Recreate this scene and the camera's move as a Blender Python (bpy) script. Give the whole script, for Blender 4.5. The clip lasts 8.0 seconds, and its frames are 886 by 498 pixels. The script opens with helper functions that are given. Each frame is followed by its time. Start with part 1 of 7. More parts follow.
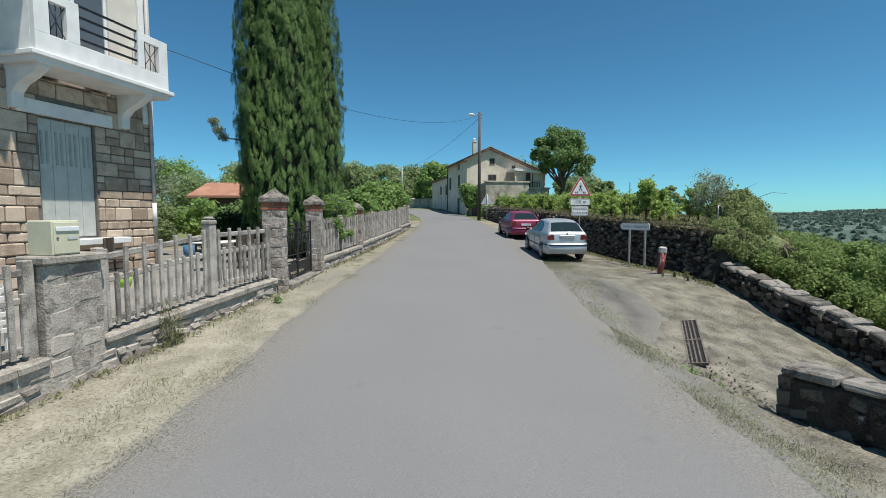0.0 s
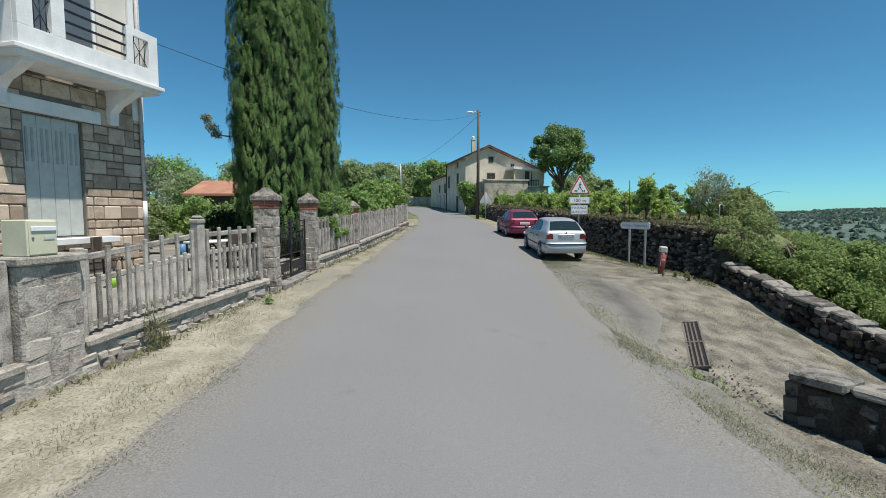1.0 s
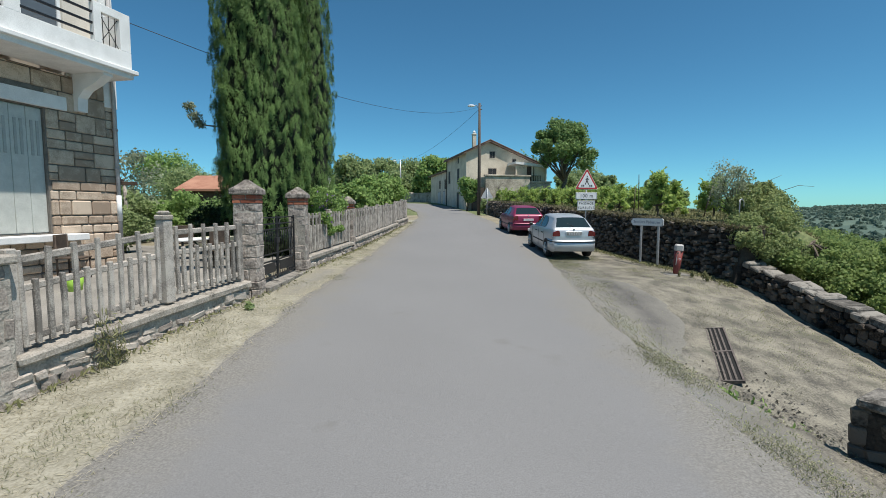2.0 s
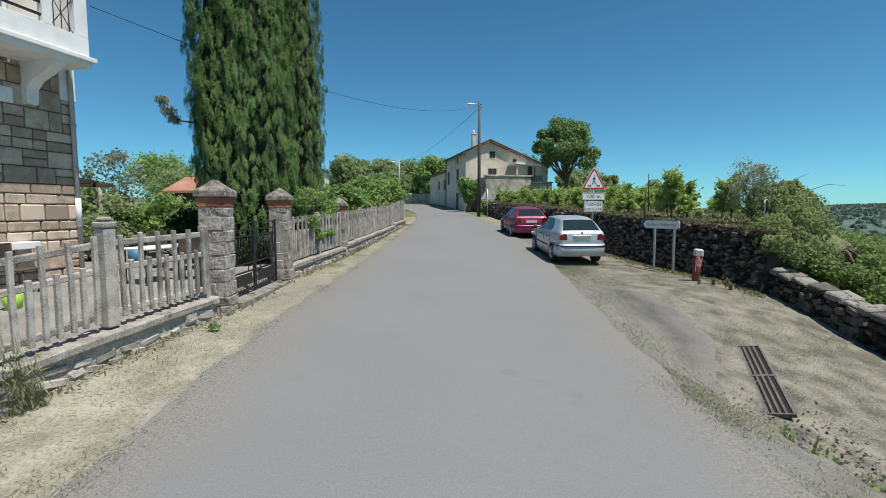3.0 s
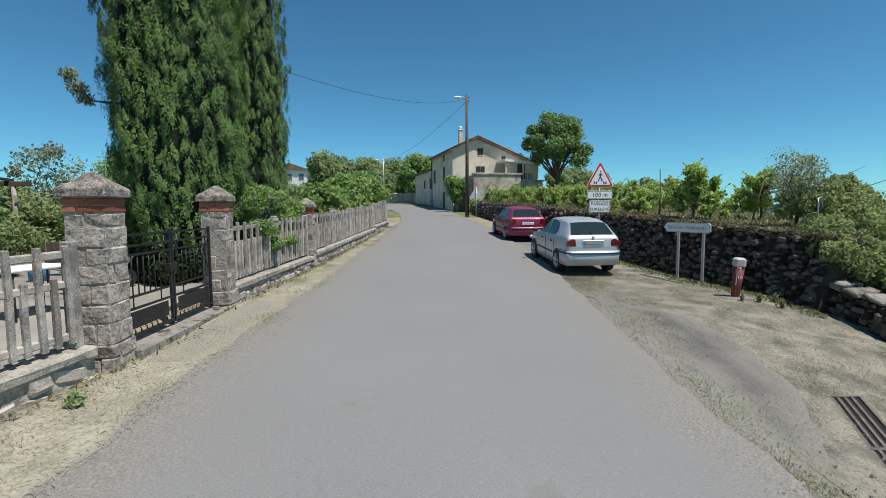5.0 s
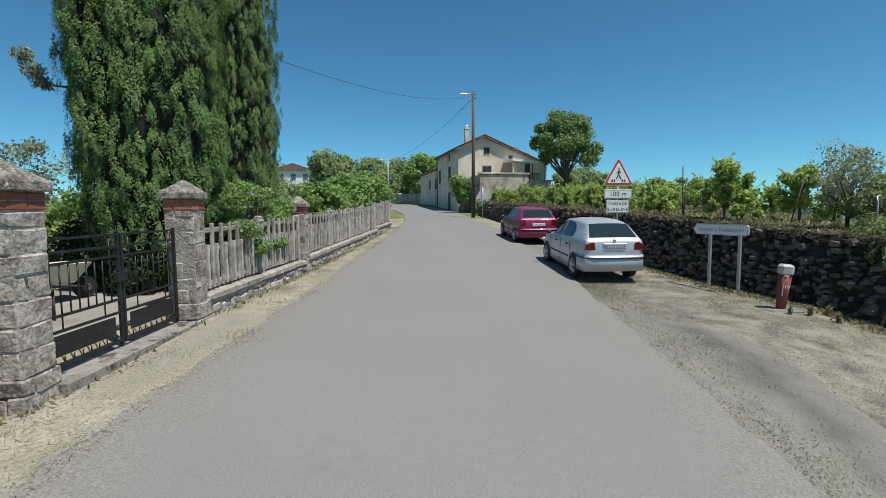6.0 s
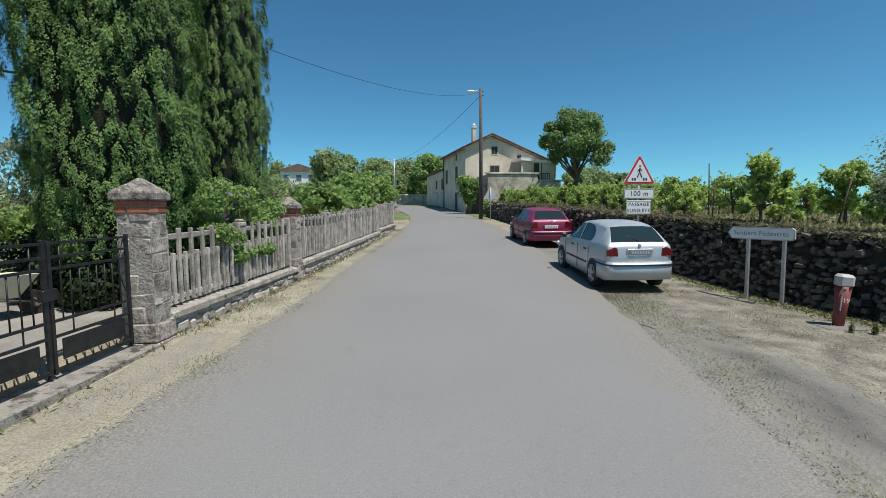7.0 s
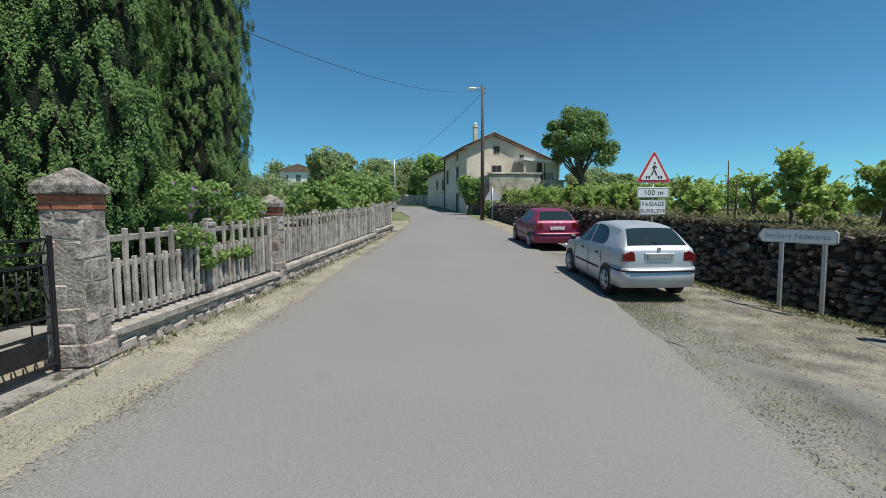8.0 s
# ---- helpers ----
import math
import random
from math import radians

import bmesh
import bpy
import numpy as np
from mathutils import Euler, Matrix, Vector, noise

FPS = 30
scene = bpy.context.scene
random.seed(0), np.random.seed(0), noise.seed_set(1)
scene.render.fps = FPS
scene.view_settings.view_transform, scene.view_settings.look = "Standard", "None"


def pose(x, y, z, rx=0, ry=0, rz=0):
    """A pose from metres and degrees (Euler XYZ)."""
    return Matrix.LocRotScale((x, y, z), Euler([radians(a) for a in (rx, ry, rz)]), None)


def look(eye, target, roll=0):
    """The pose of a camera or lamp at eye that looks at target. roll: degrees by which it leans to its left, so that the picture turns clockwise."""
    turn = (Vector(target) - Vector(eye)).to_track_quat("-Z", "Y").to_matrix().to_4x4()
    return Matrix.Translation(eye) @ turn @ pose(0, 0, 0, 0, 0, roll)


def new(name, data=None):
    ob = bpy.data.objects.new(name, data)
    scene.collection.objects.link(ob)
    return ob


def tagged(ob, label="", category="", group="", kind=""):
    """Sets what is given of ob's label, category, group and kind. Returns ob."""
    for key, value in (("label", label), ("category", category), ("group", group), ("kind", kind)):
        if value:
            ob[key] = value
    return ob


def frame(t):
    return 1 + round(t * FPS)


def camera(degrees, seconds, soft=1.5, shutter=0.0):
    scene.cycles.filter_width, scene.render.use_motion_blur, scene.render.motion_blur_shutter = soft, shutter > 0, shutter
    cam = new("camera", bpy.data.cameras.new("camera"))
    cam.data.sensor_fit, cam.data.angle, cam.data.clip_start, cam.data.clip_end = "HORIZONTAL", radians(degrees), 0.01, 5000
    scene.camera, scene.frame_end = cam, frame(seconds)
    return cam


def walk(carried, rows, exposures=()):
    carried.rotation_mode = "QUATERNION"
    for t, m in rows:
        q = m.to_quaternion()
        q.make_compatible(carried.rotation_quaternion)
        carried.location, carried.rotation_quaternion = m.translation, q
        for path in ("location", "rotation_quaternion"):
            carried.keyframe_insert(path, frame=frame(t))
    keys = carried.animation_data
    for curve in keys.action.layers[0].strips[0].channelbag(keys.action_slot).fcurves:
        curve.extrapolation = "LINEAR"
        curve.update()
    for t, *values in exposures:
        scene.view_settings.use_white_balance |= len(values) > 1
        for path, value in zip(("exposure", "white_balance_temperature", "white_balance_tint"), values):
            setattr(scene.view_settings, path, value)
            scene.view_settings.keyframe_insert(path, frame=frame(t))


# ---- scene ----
cam = camera(86.5, 8.0, 0.85)
METRES, EYE, TILT, LEAN, TURN = 8.4, 1.7, -4.2, 0.0, 0.0
ROWS = [
    (0.0, 0.0, 0.0, 0.0, -0.0, 0.0, -0.0),
    (0.5, 0.0055, 0.0095, 0.0001, 0.59, -0.05, -0.12),
    (1.0, 0.0074, 0.0292, 0.0038, -0.11, -0.21, -0.05),
    (1.5, 0.0061, 0.081, 0.0044, -0.11, -0.69, -0.11),
    (3.0, 0.0134, 0.2864, 0.0255, -0.11, -0.55, 0.15),
    (3.5, 0.0152, 0.3573, 0.0353, -0.45, -0.61, 0.22),
    (4.0, 0.0142, 0.434, 0.0439, -1.27, -0.61, 0.25),
    (4.5, 0.0128, 0.505, 0.0506, -1.81, -0.65, 0.59),
    (6.0, 0.0196, 0.7264, 0.0616, -1.12, -0.52, 0.47),
    (6.5, 0.0247, 0.793, 0.0684, -0.35, -0.37, 0.41),
    (7.0, 0.0281, 0.8654, 0.0747, -0.24, -0.43, 0.5),
    (7.5, 0.0338, 0.9321, 0.0774, -0.83, -0.55, 0.54),
    (8.0, 0.0387, 0.993, 0.0792, -0.08, -0.28, 0.32),
]
walk(cam, [(t, pose(0, 0, EYE, TILT, LEAN, TURN) @ pose(METRES * x, METRES * y, METRES * z, 90 + pitch, roll, yaw)) for t, x, y, z, yaw, pitch, roll in ROWS])

# ---- daylight ----
SUN_DIR = Vector((0.32, -0.235, 0.92)).normalized()
SUN_ELEVATION = math.asin(SUN_DIR.z)
SUN_ROTATION = math.atan2(SUN_DIR.x, SUN_DIR.y)
world = bpy.data.worlds.new("sky_world")
scene.world = world
world.use_nodes = True
wn = world.node_tree
sky = wn.nodes.new("ShaderNodeTexSky")
sky.sky_type = "NISHITA"
sky.sun_disc = False
sky.sun_elevation, sky.sun_rotation = SUN_ELEVATION, SUN_ROTATION
sky.altitude, sky.air_density, sky.dust_density, sky.ozone_density = 300, 0.7, 0.25, 1.3
tint = wn.nodes.new("ShaderNodeMix")
tint.data_type, tint.blend_type = "RGBA", "MULTIPLY"
tint.inputs[0].default_value = 1.0
tint.inputs[7].default_value = (0.47, 0.98, 1.06, 1)
wn.links.new(sky.outputs[0], tint.inputs[6])
wn.links.new(tint.outputs[2], wn.nodes["Background"].inputs[0])
wn.nodes["Background"].inputs[1].default_value = 0.098
sun = new("sun", bpy.data.lights.new("sun", "SUN"))
sun.data.energy, sun.data.angle, sun.data.color = 4.9, radians(0.53), (1.0, 0.955, 0.88)
sun.matrix_world = look(SUN_DIR * 100, (0, 0, 0))
scene.view_settings.exposure = 0.2


# ---- materials ----
def material(name, dark, light, scale=3.0, rough=0.85, bump=0.3, fine=40.0, metal=0.0, spots=None, island=0.0, objects=0.0, coat=0.0, grow=0.02, tight=0.12, grain=0.45):
    """A mottled surface: two scales of noise between two colours, relief, and optional spots of a third colour."""
    m = bpy.data.materials.new(name)
    m.use_nodes = True
    t = m.node_tree
    n, l = t.nodes, t.links
    b = n["Principled BSDF"]
    b.inputs["Metallic"].default_value = metal
    b.inputs["Coat Weight"].default_value = coat
    geo = n.new("ShaderNodeNewGeometry")
    big = n.new("ShaderNodeTexNoise")
    big.inputs["Scale"].default_value, big.inputs["Detail"].default_value = scale, 6
    small = n.new("ShaderNodeTexNoise")
    small.inputs["Scale"].default_value, small.inputs["Detail"].default_value = fine, 4
    for q in (big, small):
        l.new(geo.outputs["Position"], q.inputs["Vector"])
    mix = n.new("ShaderNodeMath")
    mix.operation = "MULTIPLY_ADD"
    mix.inputs[1].default_value = grain
    l.new(small.outputs["Fac"], mix.inputs[0])
    half = n.new("ShaderNodeMath")
    half.operation = "MULTIPLY"
    half.inputs[1].default_value = 1 - grain
    l.new(big.outputs["Fac"], half.inputs[0])
    l.new(half.outputs[0], mix.inputs[2])
    fac = mix.outputs[0]
    for weight, source in ((island, ("ShaderNodeNewGeometry", "Random Per Island")), (objects, ("ShaderNodeObjectInfo", "Random"))):
        if weight:
            src = n.new(source[0])
            add = n.new("ShaderNodeMath")
            add.operation = "MULTIPLY_ADD"
            add.inputs[1].default_value = weight
            l.new(src.outputs[source[1]], add.inputs[0])
            sub = n.new("ShaderNodeMath")
            sub.operation = "SUBTRACT"
            sub.inputs[1].default_value = weight / 2
            l.new(fac, sub.inputs[0])
            l.new(sub.outputs[0], add.inputs[2])
            fac = add.outputs[0]
    ramp = n.new("ShaderNodeValToRGB")
    ramp.color_ramp.elements[0].position, ramp.color_ramp.elements[0].color = 0.5 - tight, (*dark, 1)
    ramp.color_ramp.elements[1].position, ramp.color_ramp.elements[1].color = 0.5 + tight, (*light, 1)
    l.new(fac, ramp.inputs[0])
    colour = ramp.outputs[0]
    if spots:
        sp = n.new("ShaderNodeTexNoise")
        sp.inputs["Scale"].default_value, sp.inputs["Detail"].default_value, sp.inputs["Roughness"].default_value = spots[1], 8, 0.65
        l.new(geo.outputs["Position"], sp.inputs["Vector"])
        sr = n.new("ShaderNodeValToRGB")
        sr.color_ramp.elements[0].position, sr.color_ramp.elements[1].position = spots[2], spots[2] + 0.08
        l.new(sp.outputs["Fac"], sr.inputs[0])
        cm = n.new("ShaderNodeMix")
        cm.data_type = "RGBA"
        cm.inputs[7].default_value = (*spots[0], 1)
        l.new(sr.outputs[0], cm.inputs[0])
        l.new(colour, cm.inputs[6])
        colour = cm.outputs[2]
    l.new(colour, b.inputs["Base Color"])
    rr = n.new("ShaderNodeMapRange")
    rr.inputs[3].default_value, rr.inputs[4].default_value = max(0.02, rough - 0.08), min(1.0, rough + 0.08)
    l.new(big.outputs["Fac"], rr.inputs[0])
    l.new(rr.outputs[0], b.inputs["Roughness"])
    if bump:
        bp = n.new("ShaderNodeBump")
        bp.inputs["Strength"].default_value, bp.inputs["Distance"].default_value = bump, grow
        l.new(mix.outputs[0], bp.inputs["Height"])
        l.new(bp.outputs[0], b.inputs["Normal"])
    return m


def leaf_material(name, dark, light, dry=None, through_light=0.35, vary=0.55, patch=1.3):
    m = bpy.data.materials.new(name)
    m.use_nodes = True
    n, l = m.node_tree.nodes, m.node_tree.links
    b = n["Principled BSDF"]
    geo = n.new("ShaderNodeNewGeometry")
    ramp = n.new("ShaderNodeValToRGB")
    e = ramp.color_ramp.elements
    e[0].position, e[0].color, e[1].position, e[1].color = 0.0, (*[v * 0.75 for v in dark], 1), 0.9, (*light, 1)
    if dry:
        x = e.new(1.0)
        x.color = (*dry, 1)
    no = n.new("ShaderNodeTexNoise")
    no.inputs["Scale"].default_value, no.inputs["Detail"].default_value = patch, 3
    l.new(geo.outputs["Position"], no.inputs["Vector"])
    a = n.new("ShaderNodeMath")
    a.operation = "MULTIPLY_ADD"
    a.inputs[1].default_value = vary
    l.new(geo.outputs["Random Per Island"], a.inputs[0])
    h = n.new("ShaderNodeMath")
    h.operation = "MULTIPLY_ADD"
    h.inputs[1].default_value, h.inputs[2].default_value = 0.9 + (0.55 - vary) * 0.9, -0.22 - (0.55 - vary) * 0.1
    l.new(no.outputs["Fac"], h.inputs[0])
    l.new(h.outputs[0], a.inputs[2])
    l.new(a.outputs[0], ramp.inputs[0])
    l.new(ramp.outputs[0], b.inputs["Base Color"])
    b.inputs["Roughness"].default_value = 0.55
    b.inputs["Specular IOR Level"].default_value = 0.12
    tr = n.new("ShaderNodeBsdfTranslucent")
    l.new(ramp.outputs[0], tr.inputs[0])
    mx = n.new("ShaderNodeMixShader")
    mx.inputs[0].default_value = through_light
    l.new(b.outputs[0], mx.inputs[1])
    l.new(tr.outputs[0], mx.inputs[2])
    l.new(mx.outputs[0], n["Material Output"].inputs[0])
    return m


def glass_material(name, tint, rough=0.03, through_part=0.35):
    m = bpy.data.materials.new(name)
    m.use_nodes = True
    b = m.node_tree.nodes["Principled BSDF"]
    b.inputs["Base Color"].default_value = (*tint, 1)
    b.inputs["Roughness"].default_value = rough
    b.inputs["Transmission Weight"].default_value = through_part
    b.inputs["IOR"].default_value = 1.4
    return m


ASPHALT = material("asphalt", (0.158, 0.155, 0.154), (0.221, 0.218, 0.217), 0.35, 0.9, 0.5, 90, spots=((0.166, 0.161, 0.155), 0.7, 0.62), grow=0.010, tight=0.14, grain=0.82)


def dusty_edge(m, dust, width):
    """Mixes dust into a strip's surface towards its edges, along a ragged line."""
    n, l = m.node_tree.nodes, m.node_tree.links
    b = n["Principled BSDF"]
    old = b.inputs["Base Color"].links[0].from_socket
    at = n.new("ShaderNodeAttribute")
    at.attribute_name = "edge"
    geo = n.new("ShaderNodeNewGeometry")
    no = n.new("ShaderNodeTexNoise")
    no.inputs["Scale"].default_value, no.inputs["Detail"].default_value, no.inputs["Roughness"].default_value = 1.6, 7, 0.65
    l.new(geo.outputs["Position"], no.inputs["Vector"])
    a = n.new("ShaderNodeMath")
    a.operation = "MULTIPLY_ADD"
    a.inputs[1].default_value, a.inputs[2].default_value = -1.5 * width, 0.75 * width
    l.new(no.outputs["Fac"], a.inputs[0])
    c = n.new("ShaderNodeMath")
    c.operation = "ADD"
    l.new(at.outputs["Fac"], c.inputs[0])
    l.new(a.outputs[0], c.inputs[1])
    r = n.new("ShaderNodeMapRange")
    r.interpolation_type = "SMOOTHSTEP"
    r.inputs[1].default_value, r.inputs[2].default_value, r.inputs[3].default_value, r.inputs[4].default_value = 0.0, width, 1.0, 0.0
    l.new(c.outputs[0], r.inputs[0])
    grain = n.new("ShaderNodeTexNoise")
    grain.inputs["Scale"].default_value, grain.inputs["Detail"].default_value = 45, 3
    l.new(geo.outputs["Position"], grain.inputs["Vector"])
    gr2 = n.new("ShaderNodeValToRGB")
    gr2.color_ramp.elements[0].position, gr2.color_ramp.elements[0].color = 0.35, (*[v * 0.7 for v in dust], 1)
    gr2.color_ramp.elements[1].position, gr2.color_ramp.elements[1].color = 0.65, (*[v * 1.2 for v in dust], 1)
    l.new(grain.outputs["Fac"], gr2.inputs[0])
    mx = n.new("ShaderNodeMix")
    mx.data_type = "RGBA"
    l.new(r.outputs[0], mx.inputs[0])
    l.new(old, mx.inputs[6])
    l.new(gr2.outputs[0], mx.inputs[7])
    l.new(mx.outputs[2], b.inputs["Base Color"])


dusty_edge(ASPHALT, (0.205, 0.194, 0.175), 1.1)
GROUND = material("dry_ground", (0.17, 0.145, 0.10), (0.34, 0.30, 0.215), 1.4, 0.95, 0.6, 60, spots=((0.12, 0.135, 0.05), 0.7, 0.62), grow=0.03)
VERGE = material("straw_verge", (0.205, 0.190, 0.142), (0.37, 0.345, 0.275), 2.2, 0.95, 0.6, 30, spots=((0.235, 0.225, 0.150), 0.9, 0.56), grow=0.03, tight=0.12)
dusty_edge(VERGE, (0.198, 0.187, 0.168), 0.32)
GRAVEL = material("gravel_apron", (0.080, 0.073, 0.060), (0.262, 0.240, 0.190), 2.2, 0.95, 0.9, 34, spots=((0.120, 0.115, 0.088), 1.3, 0.56), grow=0.04, tight=0.10)
dusty_edge(GRAVEL, (0.190, 0.183, 0.170), 2.0)
SLOPE = material("green_slope", (0.06, 0.085, 0.03), (0.20, 0.22, 0.095), 0.6, 0.95, 0.6, 9, grow=0.1)
# The bluish tint paints distance haze into the hill's green.
HAZY_HILL = material("hazy_wooded_hill", (0.055, 0.095, 0.075), (0.105, 0.15, 0.108), 0.012, 0.95, 0.0, 0.06, spots=((0.20, 0.20, 0.12), 0.006, 0.66))
CONCRETE = material("weathered_concrete", (0.15, 0.135, 0.12), (0.46, 0.42, 0.375), 5, 0.92, 0.5, 60, spots=((0.42, 0.40, 0.36), 14, 0.66), objects=0.15)
COPING = material("lichened_coping", (0.17, 0.153, 0.13), (0.43, 0.39, 0.34), 4, 0.95, 0.7, 45, spots=((0.06, 0.058, 0.05), 3, 0.60))
RUBBLE = material("rubble_mortar", (0.20, 0.18, 0.155), (0.42, 0.385, 0.335), 5, 0.95, 0.9, 30, spots=((0.075, 0.07, 0.06), 4, 0.62), grow=0.04)
RUBBLE_STONE = material("rubble_stone", (0.20, 0.17, 0.148), (0.44, 0.39, 0.34), 6, 0.92, 0.7, 40, objects=0.35, island=0.3, grow=0.03)
PILLAR_STONE = material("pillar_stone", (0.135, 0.112, 0.098), (0.46, 0.40, 0.35), 7, 0.95, 0.8, 26, spots=((0.48, 0.44, 0.385), 9, 0.62), objects=0.12, grow=0.04)
CAP_STONE = material("lichened_cap", (0.085, 0.073, 0.063), (0.30, 0.265, 0.235), 9, 0.95, 0.9, 45, spots=((0.47, 0.45, 0.40), 16, 0.58), grow=0.03, tight=0.09)
BRICK = material("red_brick", (0.23, 0.065, 0.035), (0.40, 0.145, 0.08), 9, 0.9, 0.5, 70, objects=0.3)
# Dark mossy stone, lowered further to carry the shade on the wall faces.
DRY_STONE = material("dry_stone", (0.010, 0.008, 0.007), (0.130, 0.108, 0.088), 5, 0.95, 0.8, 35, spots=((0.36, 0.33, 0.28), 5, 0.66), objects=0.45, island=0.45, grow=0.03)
# Earth core, its near-black also standing for shade between the stones.
WALL_CORE = material("shade_dark_earth", (0.015, 0.012, 0.010), (0.06, 0.05, 0.04), 5, 1.0, 0.9, 30, grow=0.05)
WALL_CAP = material("grey_wall_cap", (0.085, 0.076, 0.066), (0.265, 0.243, 0.213), 6, 0.95, 1.0, 45, spots=((0.060, 0.054, 0.046), 4, 0.53), objects=0.25)
MOSS = leaf_material("dry_moss", (0.09, 0.085, 0.05), (0.26, 0.235, 0.15))
HOUSE_STONE = material("sandstone_block", (0.31, 0.23, 0.17), (0.58, 0.465, 0.36), 5, 0.9, 0.6, 45, objects=0.30, grow=0.02)
MORTAR = material("dark_mortar", (0.13, 0.115, 0.10), (0.22, 0.195, 0.17), 8, 0.95, 0.4, 60)
WHITE_RENDER = material("white_render", (0.66, 0.655, 0.64), (0.82, 0.815, 0.80), 3, 0.9, 0.25, 60, spots=((0.52, 0.51, 0.48), 3, 0.70), grow=0.008)
CREAM_RENDER = material("cream_render", (0.58, 0.53, 0.46), (0.70, 0.65, 0.57), 2, 0.92, 0.25, 60, grow=0.008)
# Shutter colour made darker to stand for shade inside the slots.
SLOT_SHADE = material("shutter_slot_shade", (0.31, 0.32, 0.295), (0.39, 0.40, 0.375), 6, 0.7, 0.15, 50)
SHUTTER = material("grey_green_shutter", (0.43, 0.44, 0.405), (0.53, 0.54, 0.50), 6, 0.6, 0.15, 50)
IRON = material("black_iron", (0.012, 0.012, 0.014), (0.035, 0.034, 0.036), 10, 0.45, 0.15, 60, metal=0.4)
MAILBOX = material("cream_metal", (0.53, 0.51, 0.37), (0.60, 0.58, 0.43), 4, 0.42, 0.05, 40)
ZINC = material("grey_downpipe", (0.36, 0.335, 0.33), (0.47, 0.45, 0.44), 5, 0.6, 0.1, 40)
SILVER = material("silver_paint", (0.44, 0.465, 0.49), (0.50, 0.525, 0.55), 2, 0.42, 0.0, 30, metal=0.45, coat=0.35)
RED_PAINT = material("raspberry_paint", (0.20, 0.018, 0.060), (0.25, 0.026, 0.078), 2, 0.45, 0.0, 30, metal=0.15, coat=0.3)
CAR_GLASS = glass_material("car_glass", (0.02, 0.036, 0.042), 0.03, 0.2)
WINDOW_GLASS = glass_material("window_glass", (0.16, 0.19, 0.22), 0.05)
TYRE = material("tyre_rubber", (0.010, 0.010, 0.011), (0.028, 0.027, 0.027), 15, 0.85, 0.2, 60)
RIM = material("alloy", (0.42, 0.43, 0.44), (0.55, 0.56, 0.57), 8, 0.35, 0.0, 30, metal=0.7)
BLACK_TRIM = material("black_trim", (0.012, 0.012, 0.013), (0.032, 0.032, 0.033), 10, 0.6, 0.1, 60)
TAIL_RED = material("tail_lamp_red", (0.11, 0.006, 0.008), (0.17, 0.010, 0.012), 10, 0.2, 0.0, 30, coat=0.6)
CABIN = material("dark_cabin", (0.05, 0.053, 0.058), (0.13, 0.135, 0.14), 5, 0.9, 0.0, 30)
PLATE = material("number_plate", (0.20, 0.20, 0.19), (0.27, 0.27, 0.26), 9, 0.5, 0.0, 40)
SIGN_WHITE = material("sign_white", (0.68, 0.69, 0.70), (0.78, 0.79, 0.79), 3, 0.5, 0.0, 30)
SIGN_GREY = material("sign_back", (0.40, 0.41, 0.42), (0.50, 0.51, 0.52), 5, 0.5, 0.0, 30)
SIGN_RED = material("sign_red", (0.42, 0.035, 0.04), (0.52, 0.05, 0.05), 5, 0.5, 0.0, 30)
SIGN_BLUE = material("faded_blue_letters", (0.15, 0.18, 0.24), (0.21, 0.24, 0.30), 8, 0.6, 0.0, 30)
SIGN_BLACK = material("sign_black", (0.012, 0.012, 0.014), (0.028, 0.028, 0.03), 8, 0.6, 0.0, 30)
GALVANISED = material("galvanised", (0.34, 0.35, 0.36), (0.48, 0.49, 0.50), 9, 0.5, 0.1, 50, metal=0.5)
HYDRANT_RED = material("faded_red", (0.15, 0.028, 0.026), (0.25, 0.058, 0.05), 6, 0.6, 0.3, 40)
HYDRANT_GREY = material("grey_cast_cap", (0.36, 0.345, 0.33), (0.52, 0.50, 0.48), 9, 0.7, 0.3, 40)
RUST = material("rusty_iron", (0.09, 0.075, 0.066), (0.22, 0.185, 0.165), 14, 0.7, 0.3, 60, metal=0.3)
DRAIN_SHADE = material("drain_shade", (0.008, 0.008, 0.008), (0.016, 0.015, 0.014), 6, 1.0, 0.0, 30)
POLE_WOOD = material("pole_wood", (0.055, 0.045, 0.038), (0.13, 0.105, 0.085), 6, 0.9, 0.5, 50)
FAR_RENDER = material("beige_render", (0.50, 0.43, 0.335), (0.72, 0.64, 0.52), 0.8, 0.95, 0.4, 18, spots=((0.30, 0.27, 0.225), 0.9, 0.62))
FAR_STONE = material("old_grey_wall", (0.22, 0.185, 0.15), (0.56, 0.49, 0.40), 1.3, 0.95, 0.7, 14, spots=((0.10, 0.085, 0.07), 1.6, 0.60), grow=0.05)
ROOF_TILE = material("roof_tile", (0.11, 0.07, 0.055), (0.23, 0.155, 0.12), 1.5, 0.9, 0.4, 20, objects=0.2)
ORANGE_TILE = material("orange_tile", (0.30, 0.135, 0.085), (0.44, 0.23, 0.15), 1.2, 0.9, 0.4, 20)
DARK_WOOD = material("dark_wood", (0.035, 0.024, 0.018), (0.10, 0.07, 0.05), 6, 0.8, 0.3, 60)
BARK = material("bark", (0.055, 0.043, 0.032), (0.16, 0.13, 0.10), 8, 0.95, 0.9, 40, grow=0.03)
# Near-black colour stands for the shade deep between the cypress tufts.
CYPRESS_SHADE = material("cypress_gap_shade", (0.006, 0.010, 0.005), (0.018, 0.026, 0.012), 6, 1.0, 0.8, 30, grow=0.05)
